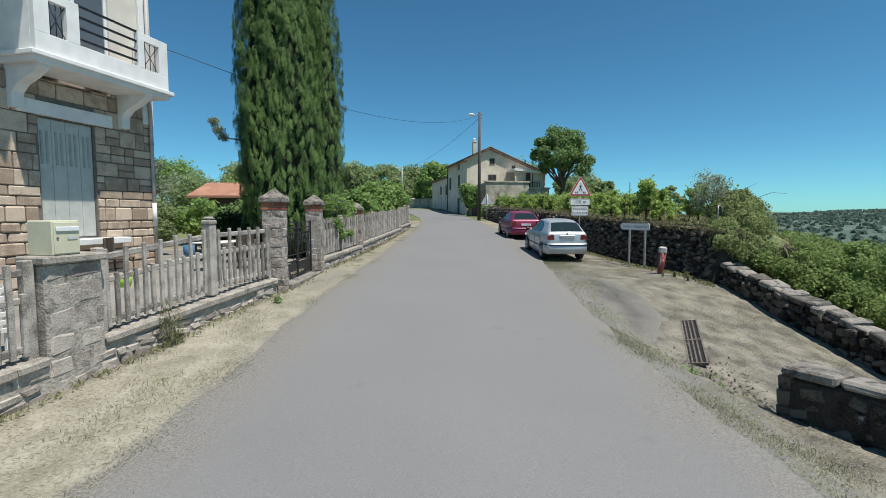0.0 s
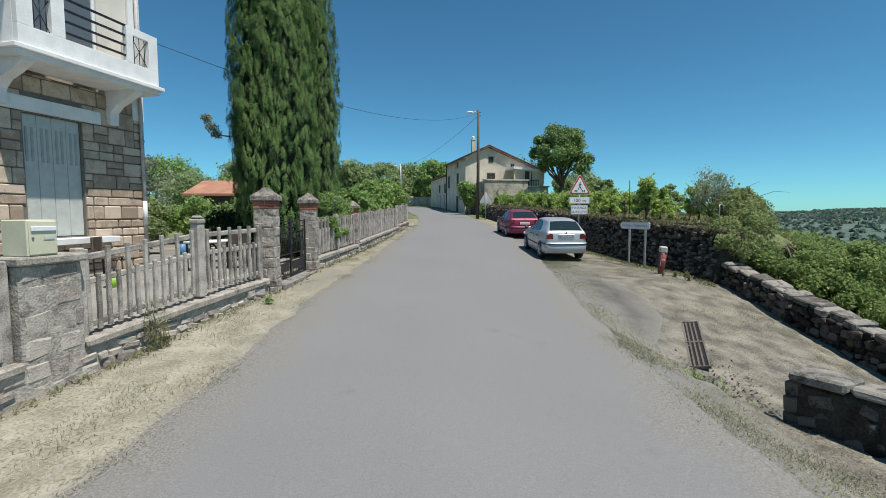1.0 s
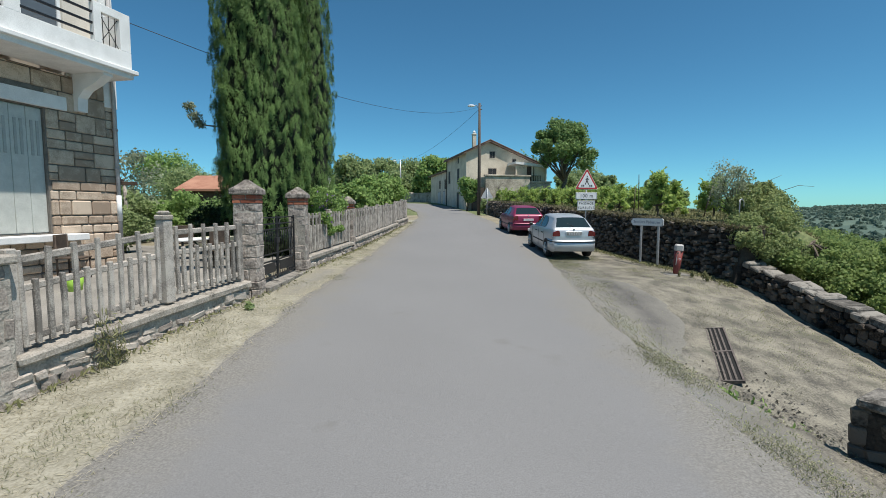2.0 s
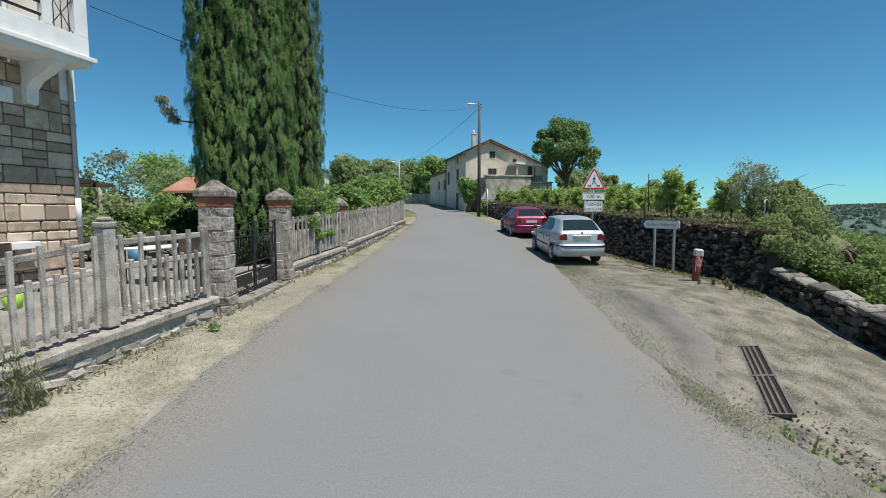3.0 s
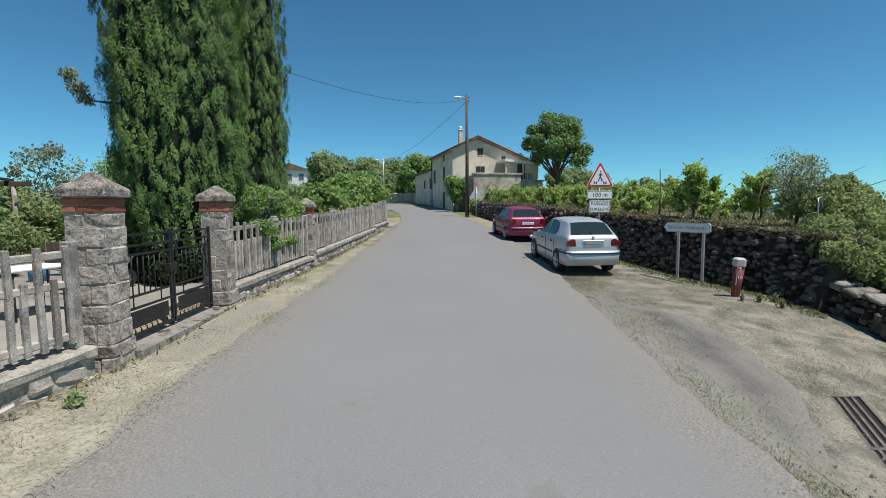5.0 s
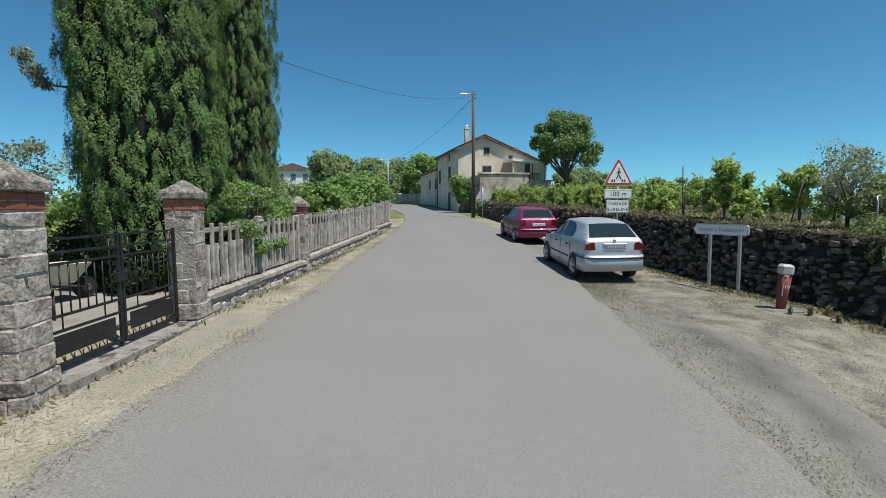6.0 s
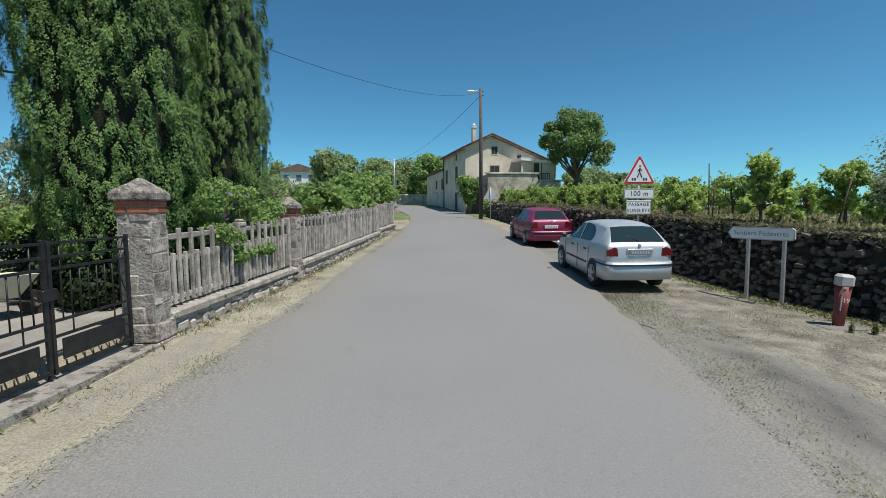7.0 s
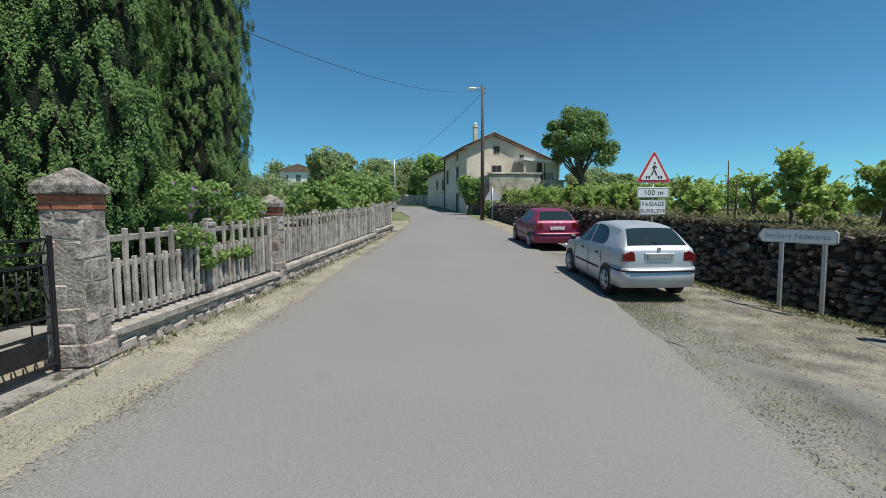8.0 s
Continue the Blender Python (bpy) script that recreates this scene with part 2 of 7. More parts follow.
CYPRESS_LEAF = leaf_material("cypress_leaf", (0.062, 0.118, 0.042), (0.24, 0.37, 0.115), (0.34, 0.43, 0.16), 0.2, 0.16, 3.2)
OLIVE_LEAF = leaf_material("garden_leaf", (0.155, 0.220, 0.098), (0.45, 0.54, 0.26), (0.51, 0.52, 0.30), 0.55)
BRIGHT_LEAF = leaf_material("fresh_leaf", (0.140, 0.245, 0.075), (0.41, 0.56, 0.195), (0.50, 0.56, 0.24), 0.5)
DARK_LEAF = leaf_material("walnut_leaf", (0.085, 0.160, 0.056), (0.33, 0.455, 0.175), (0.43, 0.50, 0.22), 0.45)
VALLEY_LEAF = leaf_material("valley_leaf", (0.12, 0.185, 0.06), (0.36, 0.455, 0.165), (0.45, 0.49, 0.23), 0.52)
# Leaf green paled and blued to imitate haze over the valley.
FAR_HAZE_LEAF = leaf_material("far_haze_leaf", (0.125, 0.185, 0.150), (0.165, 0.225, 0.175), (0.22, 0.255, 0.19), 0.35, 0.3)
GREY_LEAF = leaf_material("grey_leaf", (0.21, 0.25, 0.16), (0.44, 0.49, 0.34), (0.50, 0.53, 0.40), 0.5)
VINE_LEAF = leaf_material("vine_leaf", (0.17, 0.29, 0.07), (0.56, 0.68, 0.22), (0.68, 0.70, 0.34), 0.58, 0.6, 3.0)
THICKET_LEAF = leaf_material("thicket_leaf", (0.16, 0.22, 0.085), (0.46, 0.52, 0.24), (0.58, 0.56, 0.32), 0.55)
TURF = leaf_material("dry_turf", (0.20, 0.20, 0.12), (0.31, 0.315, 0.185), (0.38, 0.36, 0.24), 0.4)
STRAW = leaf_material("straw_blade", (0.42, 0.375, 0.270), (0.60, 0.55, 0.41), (0.50, 0.485, 0.33), 0.45)
EDGE_GRASS = leaf_material("yellow_green_blade", (0.34, 0.345, 0.20), (0.52, 0.52, 0.33), (0.58, 0.55, 0.38), 0.5)
GRASS = leaf_material("green_blade", (0.16, 0.17, 0.075), (0.34, 0.335, 0.18), (0.46, 0.42, 0.27), 0.4)
PURPLE = leaf_material("purple_petal", (0.16, 0.07, 0.28), (0.42, 0.27, 0.55), (0.70, 0.62, 0.76))
TABLE_WHITE = material("white_plastic", (0.70, 0.70, 0.68), (0.80, 0.80, 0.78), 4, 0.5, 0.0, 30)
BLUE_PLASTIC = material("blue_plastic", (0.05, 0.16, 0.32), (0.08, 0.22, 0.42), 4, 0.5, 0.0, 30)
LIME_PLASTIC = material("lime_plastic", (0.25, 0.45, 0.05), (0.33, 0.55, 0.08), 4, 0.5, 0.0, 30)
YARD = material("yard_concrete", (0.17, 0.158, 0.14), (0.31, 0.29, 0.26), 1.2, 0.95, 0.5, 60)
LAMP_GLASS = material("lamp_housing", (0.72, 0.73, 0.74), (0.82, 0.83, 0.84), 5, 0.35, 0.0, 30)


# ---- building helpers ----
def part(name, bm, mat, parent=None, label=""):
    """Links a bmesh as one mesh object under a thing or a part."""
    me = bpy.data.meshes.new(name)
    bm.to_mesh(me)
    bm.free()
    me.materials.append(mat)
    ob = new(name, me)
    ob.parent = parent
    return tagged(ob, label)


def sheet(name, verts, faces, mat, parent=None, smooth=False):
    me = bpy.data.meshes.new(name)
    me.from_pydata(verts, [], faces)
    me.materials.append(mat)
    if smooth:
        me.polygons.foreach_set("use_smooth", [True] * len(me.polygons))
    me.update()
    ob = new(name, me)
    ob.parent = parent
    return ob


def thing(name, m, label, category, group="", kind=""):
    ob = new(name)
    ob.matrix_world = m
    ob.empty_display_size = 0.2
    return tagged(ob, label, category, group, kind)


def box(bm, lo, hi, bevel=0.0, m=None, wobble=0.0):
    """A box between two corners, with softened edges and, if asked, uneven corners."""
    r = bmesh.ops.create_cube(bm, size=1)
    vs = r["verts"]
    c = [(a + b) / 2 for a, b in zip(lo, hi)]
    d = [b - a for a, b in zip(lo, hi)]
    for v in vs:
        v.co = Vector([c[i] + v.co[i] * d[i] for i in range(3)])
        if wobble:
            v.co += Vector((random.uniform(-1, 1), random.uniform(-1, 1), random.uniform(-1, 1))) * wobble
    if bevel:
        es = {e for v in vs for e in v.link_edges}
        q = bmesh.ops.bevel(bm, geom=list(es), offset=bevel, segments=1, affect="EDGES", profile=0.5)
        vs = list({v for f in q["faces"] for v in f.verts} | {v for v in vs if v.is_valid})
    if m is not None:
        bmesh.ops.transform(bm, matrix=m, verts=vs)
    return bm


def boxes(*items, bevel=0.0):
    bm = bmesh.new()
    for lo, hi in items:
        box(bm, lo, hi, bevel)
    return bm


def tube(bm, points, radii, sides=8, cap=True):
    """A tapered tube along points."""
    rings = []
    pts = [Vector(p) for p in points]
    for i, p in enumerate(pts):
        d = (pts[min(i + 1, len(pts) - 1)] - pts[max(i - 1, 0)]).normalized()
        a = d.orthogonal().normalized()
        if abs(d.z) < 0.98:
            a = d.cross(Vector((0, 0, 1))).normalized()
        b = d.cross(a)
        r = radii[i] if isinstance(radii, (list, tuple)) else radii
        rings.append([bm.verts.new(p + (a * math.cos(2 * math.pi * k / sides) + b * math.sin(2 * math.pi * k / sides)) * r) for k in range(sides)])
    for u, v in zip(rings, rings[1:]):
        for k in range(sides):
            f = bm.faces.new((u[k], u[(k + 1) % sides], v[(k + 1) % sides], v[k]))
            f.smooth = True
    if cap:
        bm.faces.new(rings[0][::-1])
        bm.faces.new(rings[-1])
    return bm


def rod(points, radius, sides=8):
    return tube(bmesh.new(), points, radius, sides)


def prism(outline, depth, m=None):
    """An outline in x and z, drawn out along y from 0 to depth."""
    bm = bmesh.new()
    a = [bm.verts.new((x, 0, z)) for x, z in outline]
    b = [bm.verts.new((x, depth, z)) for x, z in outline]
    k = len(outline)
    for i in range(k):
        bm.faces.new((a[i], a[(i + 1) % k], b[(i + 1) % k], b[i]))
    bm.faces.new(a[::-1])
    bm.faces.new(b)
    bmesh.ops.recalc_face_normals(bm, faces=bm.faces)
    if m is not None:
        bmesh.ops.transform(bm, matrix=m, verts=bm.verts)
    return bm


def lerp_rows(rows, v):
    return float(np.interp(v, [r[0] for r in rows], [r[1] for r in rows]))


RNG = np.random.default_rng(7)


def leaf_cards(name, centres, normals, size, mat, parent=None, stretch=1.6, spread=0.9, kind="", upright=0.0, sides=4):
    """One mesh of many small pointed leaves round the given centres."""
    k = len(centres)
    c = np.asarray(centres, float)
    nrm = np.asarray(normals, float) + RNG.normal(0, spread, (k, 3))
    nrm /= np.linalg.norm(nrm, axis=1)[:, None] + 1e-9
    up = RNG.normal(0, 1, (k, 3)) + np.array([0, 0, upright])
    a = np.cross(nrm, up)
    a /= np.linalg.norm(a, axis=1)[:, None] + 1e-9
    b = np.cross(nrm, a)
    s = (size * RNG.uniform(0.55, 1.35, k))[:, None]
    v = np.empty((k, 4, 3))
    v[:, 0] = c - b * s * stretch * 0.5
    v[:, 1] = c + a * s * 0.5 + nrm * s * 0.12
    v[:, 2] = c + b * s * stretch * 0.5
    v[:, 3] = c - a * s * 0.5 + nrm * s * 0.12
    me = bpy.data.meshes.new(name)
    if sides == 3:
        v = v[:, [0, 1, 3]]
    me.vertices.add(k * sides)
    me.vertices.foreach_set("co", v.reshape(-1))
    me.loops.add(k * sides)
    me.loops.foreach_set("vertex_index", np.arange(k * sides))
    me.polygons.add(k)
    me.polygons.foreach_set("loop_start", np.arange(0, k * sides, sides))
    me.polygons.foreach_set("loop_total", np.full(k, sides))
    me.materials.append(mat)
    me.update()
    ob = new(name, me)
    ob.parent = parent
    return tagged(ob, kind=kind)


def clump_points(clumps, per, shell=0.55):
    """Points and outward directions in a set of uneven balls (x, y, z, radius)."""
    out, nor = [], []
    for x, y, z, r in clumps:
        d = RNG.normal(0, 1, (per, 3))
        d /= np.linalg.norm(d, axis=1)[:, None]
        q = r * RNG.uniform(shell, 1.0, per)[:, None] ** 0.7
        q = q * (1 + 0.25 * np.sin(d[:, :1] * 5 + x * 3) * np.cos(d[:, 1:2] * 6 + z * 2))
        out.append(d * q * np.array([1, 1, 0.85]) + np.array([x, y, z]))
        nor.append(d)
    return np.concatenate(out), np.concatenate(nor)

# ---- the lie of the land ----
PROFILE = [(-60, -0.8), (-10, -0.55), (0, -0.5), (4, -0.42), (8, -0.28), (11, -0.16), (14, -0.05), (18, 0.10), (24, 0.38), (33, 0.80), (44, 1.20), (55, 1.62), (70, 2.5), (90, 3.2), (140, 4.5), (400, 8), (3000, 12)]
LEFT_CROSS = [(0, -0.03), (5, -0.027), (7.1, 0.0), (8.8, 0.03), (10.4, 0.045), (13.2, 0.036), (15, 0.030), (17, 0.015), (21, 0.0), (29, -0.02)]
LEFT_EDGE = [(-40, -3.0), (3, -2.95), (7, -2.78), (11, -2.65), (16, -2.45), (22, -2.35), (30, -2.0), (40, -1.9), (50, -2.6), (58, -3.9), (70, -8.5), (85, -18), (100, -30)]
RIGHT_EDGE = [(-40, 3.1), (3, 3.05), (7.5, 2.95), (12, 3.25), (15, 3.55), (20, 3.9), (35, 3.6), (48, 2.9), (55, 2.2), (62, 1.0), (70, -2.8), (85, -11), (100, -23)]
FENCE = [(-40, -12), (-2, -6.4), (5.1, -4.9), (10.4, -3.72), (13.5, -3.74), (14.2, -3.6), (33, -2.45), (36, -2.6), (44, -4.6), (70, -14), (110, -50)]
HIGH_WALL = [(14.4, 8.6), (16, 8.05), (17.2, 7.68), (18.5, 7.4), (22, 6.66), (28, 6.0), (36, 5.2), (47, 4.5)]
WALL_TOP = [(14.4, 1.12), (18, 1.32), (22, 1.55), (33, 2.0), (47, 2.5)]
LOW_WALL = [(9.5, 9.05), (14.4, 8.6)]


def low_cap(y):
    return lerp_rows([(4, -2.0), (9.5, -0.85), (14.4, 0.22)], y)


def road_z(x, y):
    z = lerp_rows(PROFILE, y)
    if x < 0:
        return z - lerp_rows(LEFT_CROSS, y) * max(x, -6)
    return z - lerp_rows([(0, 0.045), (18, 0.045), (26, 0.015)], y) * min(x, 3.5)


def ground_z(x, y):
    z = road_z(x, y)
    xf = lerp_rows(FENCE, y)
    if x < xf - 0.1:
        far = min(1.0, (xf - 0.1 - x) / 0.25)
        z += 0.16 * far
        if x < -9:
            z += min(3.0, (-9 - x) * 0.012)
        return z
    if x > 2.6:
        if y < 16.5:
            plane = -0.98 + 0.21 * (y - 10.1) - 0.13 * (x - 5.3)
            if y < 8.5 and x < 4.72 + (6 - y) * 0.55:
                plane = max(plane, -0.95 - 0.06 * (6 - y))
            w = min(1.0, max(0.0, (x - 2.7) / 1.9))
            fade = min(1.0, max(0.0, (16.5 - y) / 4.0))
            z = z + (min(plane, z) - z) * w * w * (3 - 2 * w) * (fade if x < 8.8 else 1.0)
        z -= (0.06 * min(1.0, max(0.0, (x - 4.5) / 2.5)) if 13 < y < 30 else 0.0) + 0.06 * min(1.0, max(0.0, (x - 2.9) / 1.2)) * min(1.0, max(0.0, (y - 13) / 3), max(0.0, (30 - y) / 4)) * (1 if 13 < y < 30 else 0)
        if y >= 14.4:
            xw = lerp_rows(HIGH_WALL, y)
            if x > xw + 0.32:
                z = lerp_rows(WALL_TOP, y) - 0.08
        elif x > lerp_rows(LOW_WALL, y) + 0.3:
            z = min(low_cap(y) - 0.35, z + 0.4)
    edge = lerp_rows([(14.4, 10.3), (18, 11.4), (25, 12.6)], y) if y > 14.4 else 9.6
    edge += max(0.0, min(y, 200) - 36) * 0.25
    if x > edge:
        u = x - edge
        z -= lerp_rows([(0, 0), (3, 1.6), (10, 5.2), (40, 17), (150, 48), (260, 62), (520, 62), (800, 40), (1500, 12), (2300, -14), (4000, -16)], u)
        if u > 300:
            z += 16 * noise.noise(Vector((x, y, 0)) * 0.0016) * min(1, (u - 300) / 900) + 5 * noise.noise(Vector((x, y, 7)) * 0.006)
    return z


def spread(lo, mid_lo, mid_hi, hi, step, growth):
    vals = list(np.arange(mid_lo, mid_hi, step))
    s, v = step, mid_hi
    while v < hi:
        vals.append(v)
        s *= growth
        v += s
    vals.append(hi)
    s, v = step, mid_lo
    while v > lo:
        s *= growth
        v -= s
        vals.append(max(v, lo))
    return sorted(set(vals))


def grid_sheet(name, xs, ys, fn, mat):
    verts = [(x, y, fn(x, y)) for y in ys for x in xs]
    k = len(xs)
    faces = [(j * k + i, j * k + i + 1, (j + 1) * k + i + 1, (j + 1) * k + i) for j in range(len(ys) - 1) for i in range(k - 1)]
    return sheet(name, verts, faces, mat, smooth=True)


def under_road(x, y):
    a, b = lerp_rows(LEFT_EDGE, y) + 0.15, lerp_rows(RIGHT_EDGE, y) - 0.15
    rough = 0.018 * noise.noise(Vector((x, y, 0)) * 1.7) if abs(x) < 30 and abs(y) < 70 else 0
    wall = lerp_rows(LOW_WALL, y) if y < 14.4 else lerp_rows(HIGH_WALL, y)
    covered = 1.5 < y < 30 and lerp_rows(FENCE, y) + 0.3 < x < wall - 0.35
    return ground_z(x, y) + rough - (0.09 if a < x < b else 0.035 if covered else 0.0)


xs = spread(-1500, -12, 14, 4200, 0.22, 1.13)
ys = spread(-1200, -6, 30, 4200, 0.3, 1.10)
ground = grid_sheet("ground", xs, ys, under_road, GROUND)
tagged(ground, "dry pale earth and patchy grass sloping to the valley", "ground", kind="structure")
ground.data.materials.append(HAZY_HILL)
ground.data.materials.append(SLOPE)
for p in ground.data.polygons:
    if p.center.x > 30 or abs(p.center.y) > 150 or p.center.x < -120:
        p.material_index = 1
    elif (p.center.x > 9.9 and not (14.6 < p.center.y and p.center.x < 17)) or p.center.y > 44 or p.center.x < -12:
        p.material_index = 2


def strip(name, ys, left, right, cols, lift, mat, ragged=0.0, fn=road_z, one_side=False):
    """A strip of ground between two lines, laid over the land."""
    verts, faces, edge = [], [], []
    for y in ys:
        a, b = left(y), right(y)
        a += ragged * noise.noise(Vector((3, y * 1.3, 0))) + ragged * 0.6 * noise.noise(Vector((9, y * 5, 0)))
        b += ragged * noise.noise(Vector((5, y * 1.1, 4))) + ragged * 0.6 * noise.noise(Vector((2, y * 5, 4)))
        for i in range(cols + 1):
            x = a + (b - a) * i / cols
            drop = lift if 0 < i < cols else lift - 0.019
            verts.append((x, y, fn(x, y) + drop))
            edge.append(x - a if one_side else min(x - a, b - x))
    k = cols + 1
    for j in range(len(ys) - 1):
        for i in range(cols):
            faces.append((j * k + i, j * k + i + 1, (j + 1) * k + i + 1, (j + 1) * k + i))
    ob = sheet(name, verts, faces, mat, smooth=True)
    ob.data.attributes.new("edge", "FLOAT", "POINT").data.foreach_set("value", edge)
    return ob


road = strip("road", [v * 0.4 - 30 for v in range(300)], lambda y: lerp_rows(LEFT_EDGE, y), lambda y: lerp_rows(RIGHT_EDGE, y), 22, 0.03, ASPHALT, 0.16)
tagged(road, "worn pale grey asphalt village road with ragged edges", "road", kind="structure")
verge = strip("verge", [v * 0.25 - 6 for v in range(170)], lambda y: lerp_rows(FENCE, y) + 0.05, lambda y: lerp_rows(LEFT_EDGE, y) + 0.12, 10, 0.010, VERGE, 0.12, ground_z)
tagged(verge, "straw coloured dry mown grass verge along the fence", "verge", kind="structure")
apron = strip("gravel_apron", [v * 0.25 - 9 for v in range(160)], lambda y: lerp_rows(RIGHT_EDGE, y) - 0.2, lambda y: lerp_rows(LOW_WALL, y) - 0.1 if y < 14.4 else lerp_rows(HIGH_WALL, y) - 0.1, 24, 0.012, GRAVEL, 0.05, ground_z, True)
tagged(apron, "worn gravel and dry grass lay-by beside the road", "lay-by", kind="structure")
PATCH = material("dark_patch", (0.060, 0.057, 0.055), (0.125, 0.117, 0.110), 2.0, 0.95, 0.5, 60)
dusty_edge(PATCH, (0.180, 0.170, 0.148), 0.95)
patch = strip("asphalt_patch", [v * 0.25 + 8.9 for v in range(28)], lambda y: 3.75 - 0.04 * (y - 12), lambda y: 5.25 + 0.03 * (y - 9.8) - 0.16 * (y - 11.8) ** 2, 14, 0.024, PATCH, 0.25, ground_z)
tagged(patch, "darker worn asphalt patch in the gravel", "patch", kind="structure")
WORN = material("worn_earth", (0.165, 0.155, 0.138), (0.265, 0.25, 0.222), 2.6, 0.95, 0.7, 45, grow=0.02)
dusty_edge(WORN, (0.265, 0.243, 0.185), 0.7)
forecourt = strip("gate_forecourt", [v * 0.2 + 10.2 for v in range(22)], lambda y: lerp_rows(FENCE, y) + 0.3, lambda y: lerp_rows(LEFT_EDGE, y) + 0.02, 8, 0.020, WORN, 0.12, lambda x, y: ground_z(x, y) - 0.03 * max(0.0, 1 - (y - 10.2) / 0.6, 1 - (14.4 - y) / 0.6))
tagged(forecourt, "worn bare grey earth in front of the gate", "ground", kind="structure")
yard = strip("yard_paving", [v * 0.5 - 8 for v in range(53)], lambda y: -12.0, lambda y: lerp_rows(FENCE, y) - 0.42, 18, 0.03, YARD, 0.0, ground_z)
tagged(yard, "pale grey concrete garden yard", "yard", kind="structure")


# ---- stones ----
def stone_mesh(name, seed, mat):
    bm = bmesh.new()
    rnd = random.Random(seed)
    bmesh.ops.create_cube(bm, size=1)
    bmesh.ops.bevel(bm, geom=bm.edges[:], offset=0.14, segments=1, affect="EDGES", profile=0.6)
    for v in bm.verts:
        v.co += Vector((rnd.uniform(-1, 1), rnd.uniform(-1, 1), rnd.uniform(-1, 1))) * 0.075
    me = bpy.data.meshes.new(name)
    bm.to_mesh(me)
    bm.free()
    me.materials.append(mat)
    return me


def stones_on(parent, places, mat, limit, name="stone", seed=0):
    """Stones at (matrix) places: the first ones as parts, the rest joined."""
    kinds = [stone_mesh(name, seed + k, mat) for k in range(7)]
    rest_v, rest_f = [], []
    for i, m in enumerate(places):
        me = kinds[i % 7]
        if i < limit:
            ob = new(name, me)
            ob.parent = parent
            ob.matrix_world = m
        else:
            base = len(rest_v)
            rest_v += [tuple(m @ v.co) for v in me.vertices]
            rest_f += [tuple(base + q for q in p.vertices) for p in me.polygons]
    if rest_v:
        ob = sheet("stones", rest_v, rest_f, mat, parent)
        tagged(ob, kind="stuff")


def wall_places(line, bottom, top, along, course, proud, rnd, side=-1, y0=None, y1=None, batter=0.0):
    """Places for stones on one face of a wall whose line gives x for every y."""
    out = []
    y = y0
    cells = []
    while y < y1:
        y += along
        cells.append(y)
    lo, hi = min(bottom(v) for v in cells), max(top(v) for v in cells)
    z = lo
    while z < hi:
        h = course * rnd.uniform(0.7, 1.35)
        y = y0 + rnd.uniform(0, along)
        while y < y1:
            w = along * rnd.uniform(0.55, 1.5)
            yc = y + w / 2
            if bottom(yc) - 0.05 < z + h / 2 < top(yc) - h * 0.25:
                x, x2 = line(yc - 0.1), line(yc + 0.1)
                ang = math.atan2(-(x2 - x), 0.2)
                d = rnd.uniform(-0.07, proud) + batter * max(0.0, top(yc) - z - h / 2)
                out.append(Matrix.Translation((line(yc) + side * d, yc, z + h / 2 + rnd.uniform(-0.045, 0.045))) @ Matrix.Rotation(ang + rnd.uniform(-0.2, 0.2), 4, "Z") @ Matrix.Rotation(rnd.uniform(-0.45, 0.45), 4, "X") @ Matrix.Rotation(rnd.uniform(-0.2, 0.2), 4, "Y") @ Matrix.Diagonal((0.20, w * rnd.uniform(0.8, 1.05), h * rnd.uniform(0.8, 1.15), 1)))
            y += w
        z += h
    return out


def wall_core(name, ys, line, bottom, top, thick, mat, parent, wave=0.03, batter=0.0):
    verts, faces = [], []
    for y in ys:
        x, b, t = line(y), bottom(y), top(y)
        w = wave * noise.noise(Vector((y * 2.3, 1, 5)))
        verts += [(x + 0.03 - batter * (t - b + 0.4), y, b - 0.4), (x + 0.03 + w, y, t + w), (x + thick, y, t + w * 0.6), (x + thick, y, b - 0.4)]
    for j in range(len(ys) - 1):
        for i in range(4):
            faces.append((j * 4 + i, j * 4 + (i + 1) % 4, (j + 1) * 4 + (i + 1) % 4, (j + 1) * 4 + i))
    k = (len(ys) - 1) * 4
    faces += [(3, 2, 1, 0), (k, k + 1, k + 2, k + 3)]
    return sheet(name, verts, faces, mat, parent)


RND = random.Random(11)
hw = lambda y: lerp_rows(HIGH_WALL, y)
hb = lambda y: ground_z(hw(y) - 0.5, y) - 0.05
ht = lambda y: lerp_rows(WALL_TOP, y)
high_wall = thing("dry_stone_wall", pose(0, 0, 0), "tall dark dry stone terrace wall with shaded mossy stones", "wall", kind="structure")
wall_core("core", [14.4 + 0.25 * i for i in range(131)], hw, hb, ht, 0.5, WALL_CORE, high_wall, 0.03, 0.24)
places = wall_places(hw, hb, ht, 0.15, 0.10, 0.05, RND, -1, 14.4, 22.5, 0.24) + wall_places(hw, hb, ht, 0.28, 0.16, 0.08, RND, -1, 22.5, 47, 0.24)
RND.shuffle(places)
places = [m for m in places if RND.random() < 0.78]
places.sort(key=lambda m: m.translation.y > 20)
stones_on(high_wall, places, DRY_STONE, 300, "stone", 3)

lw_base = lambda y: ground_z(lw(y) - 0.25, y) - 0.03
LOW_ROWS = [(5, 9.6), (9.5, 9.05), (14.4, 8.6)]
lw = lambda y: lerp_rows(LOW_ROWS, y)
low_wall = thing("ramp_wall", pose(0, 0, 0), "low stone wall with flat grey cap beside the sloping lane", "wall", kind="structure")
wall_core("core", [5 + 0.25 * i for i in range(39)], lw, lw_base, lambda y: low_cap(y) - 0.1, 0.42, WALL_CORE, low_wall)
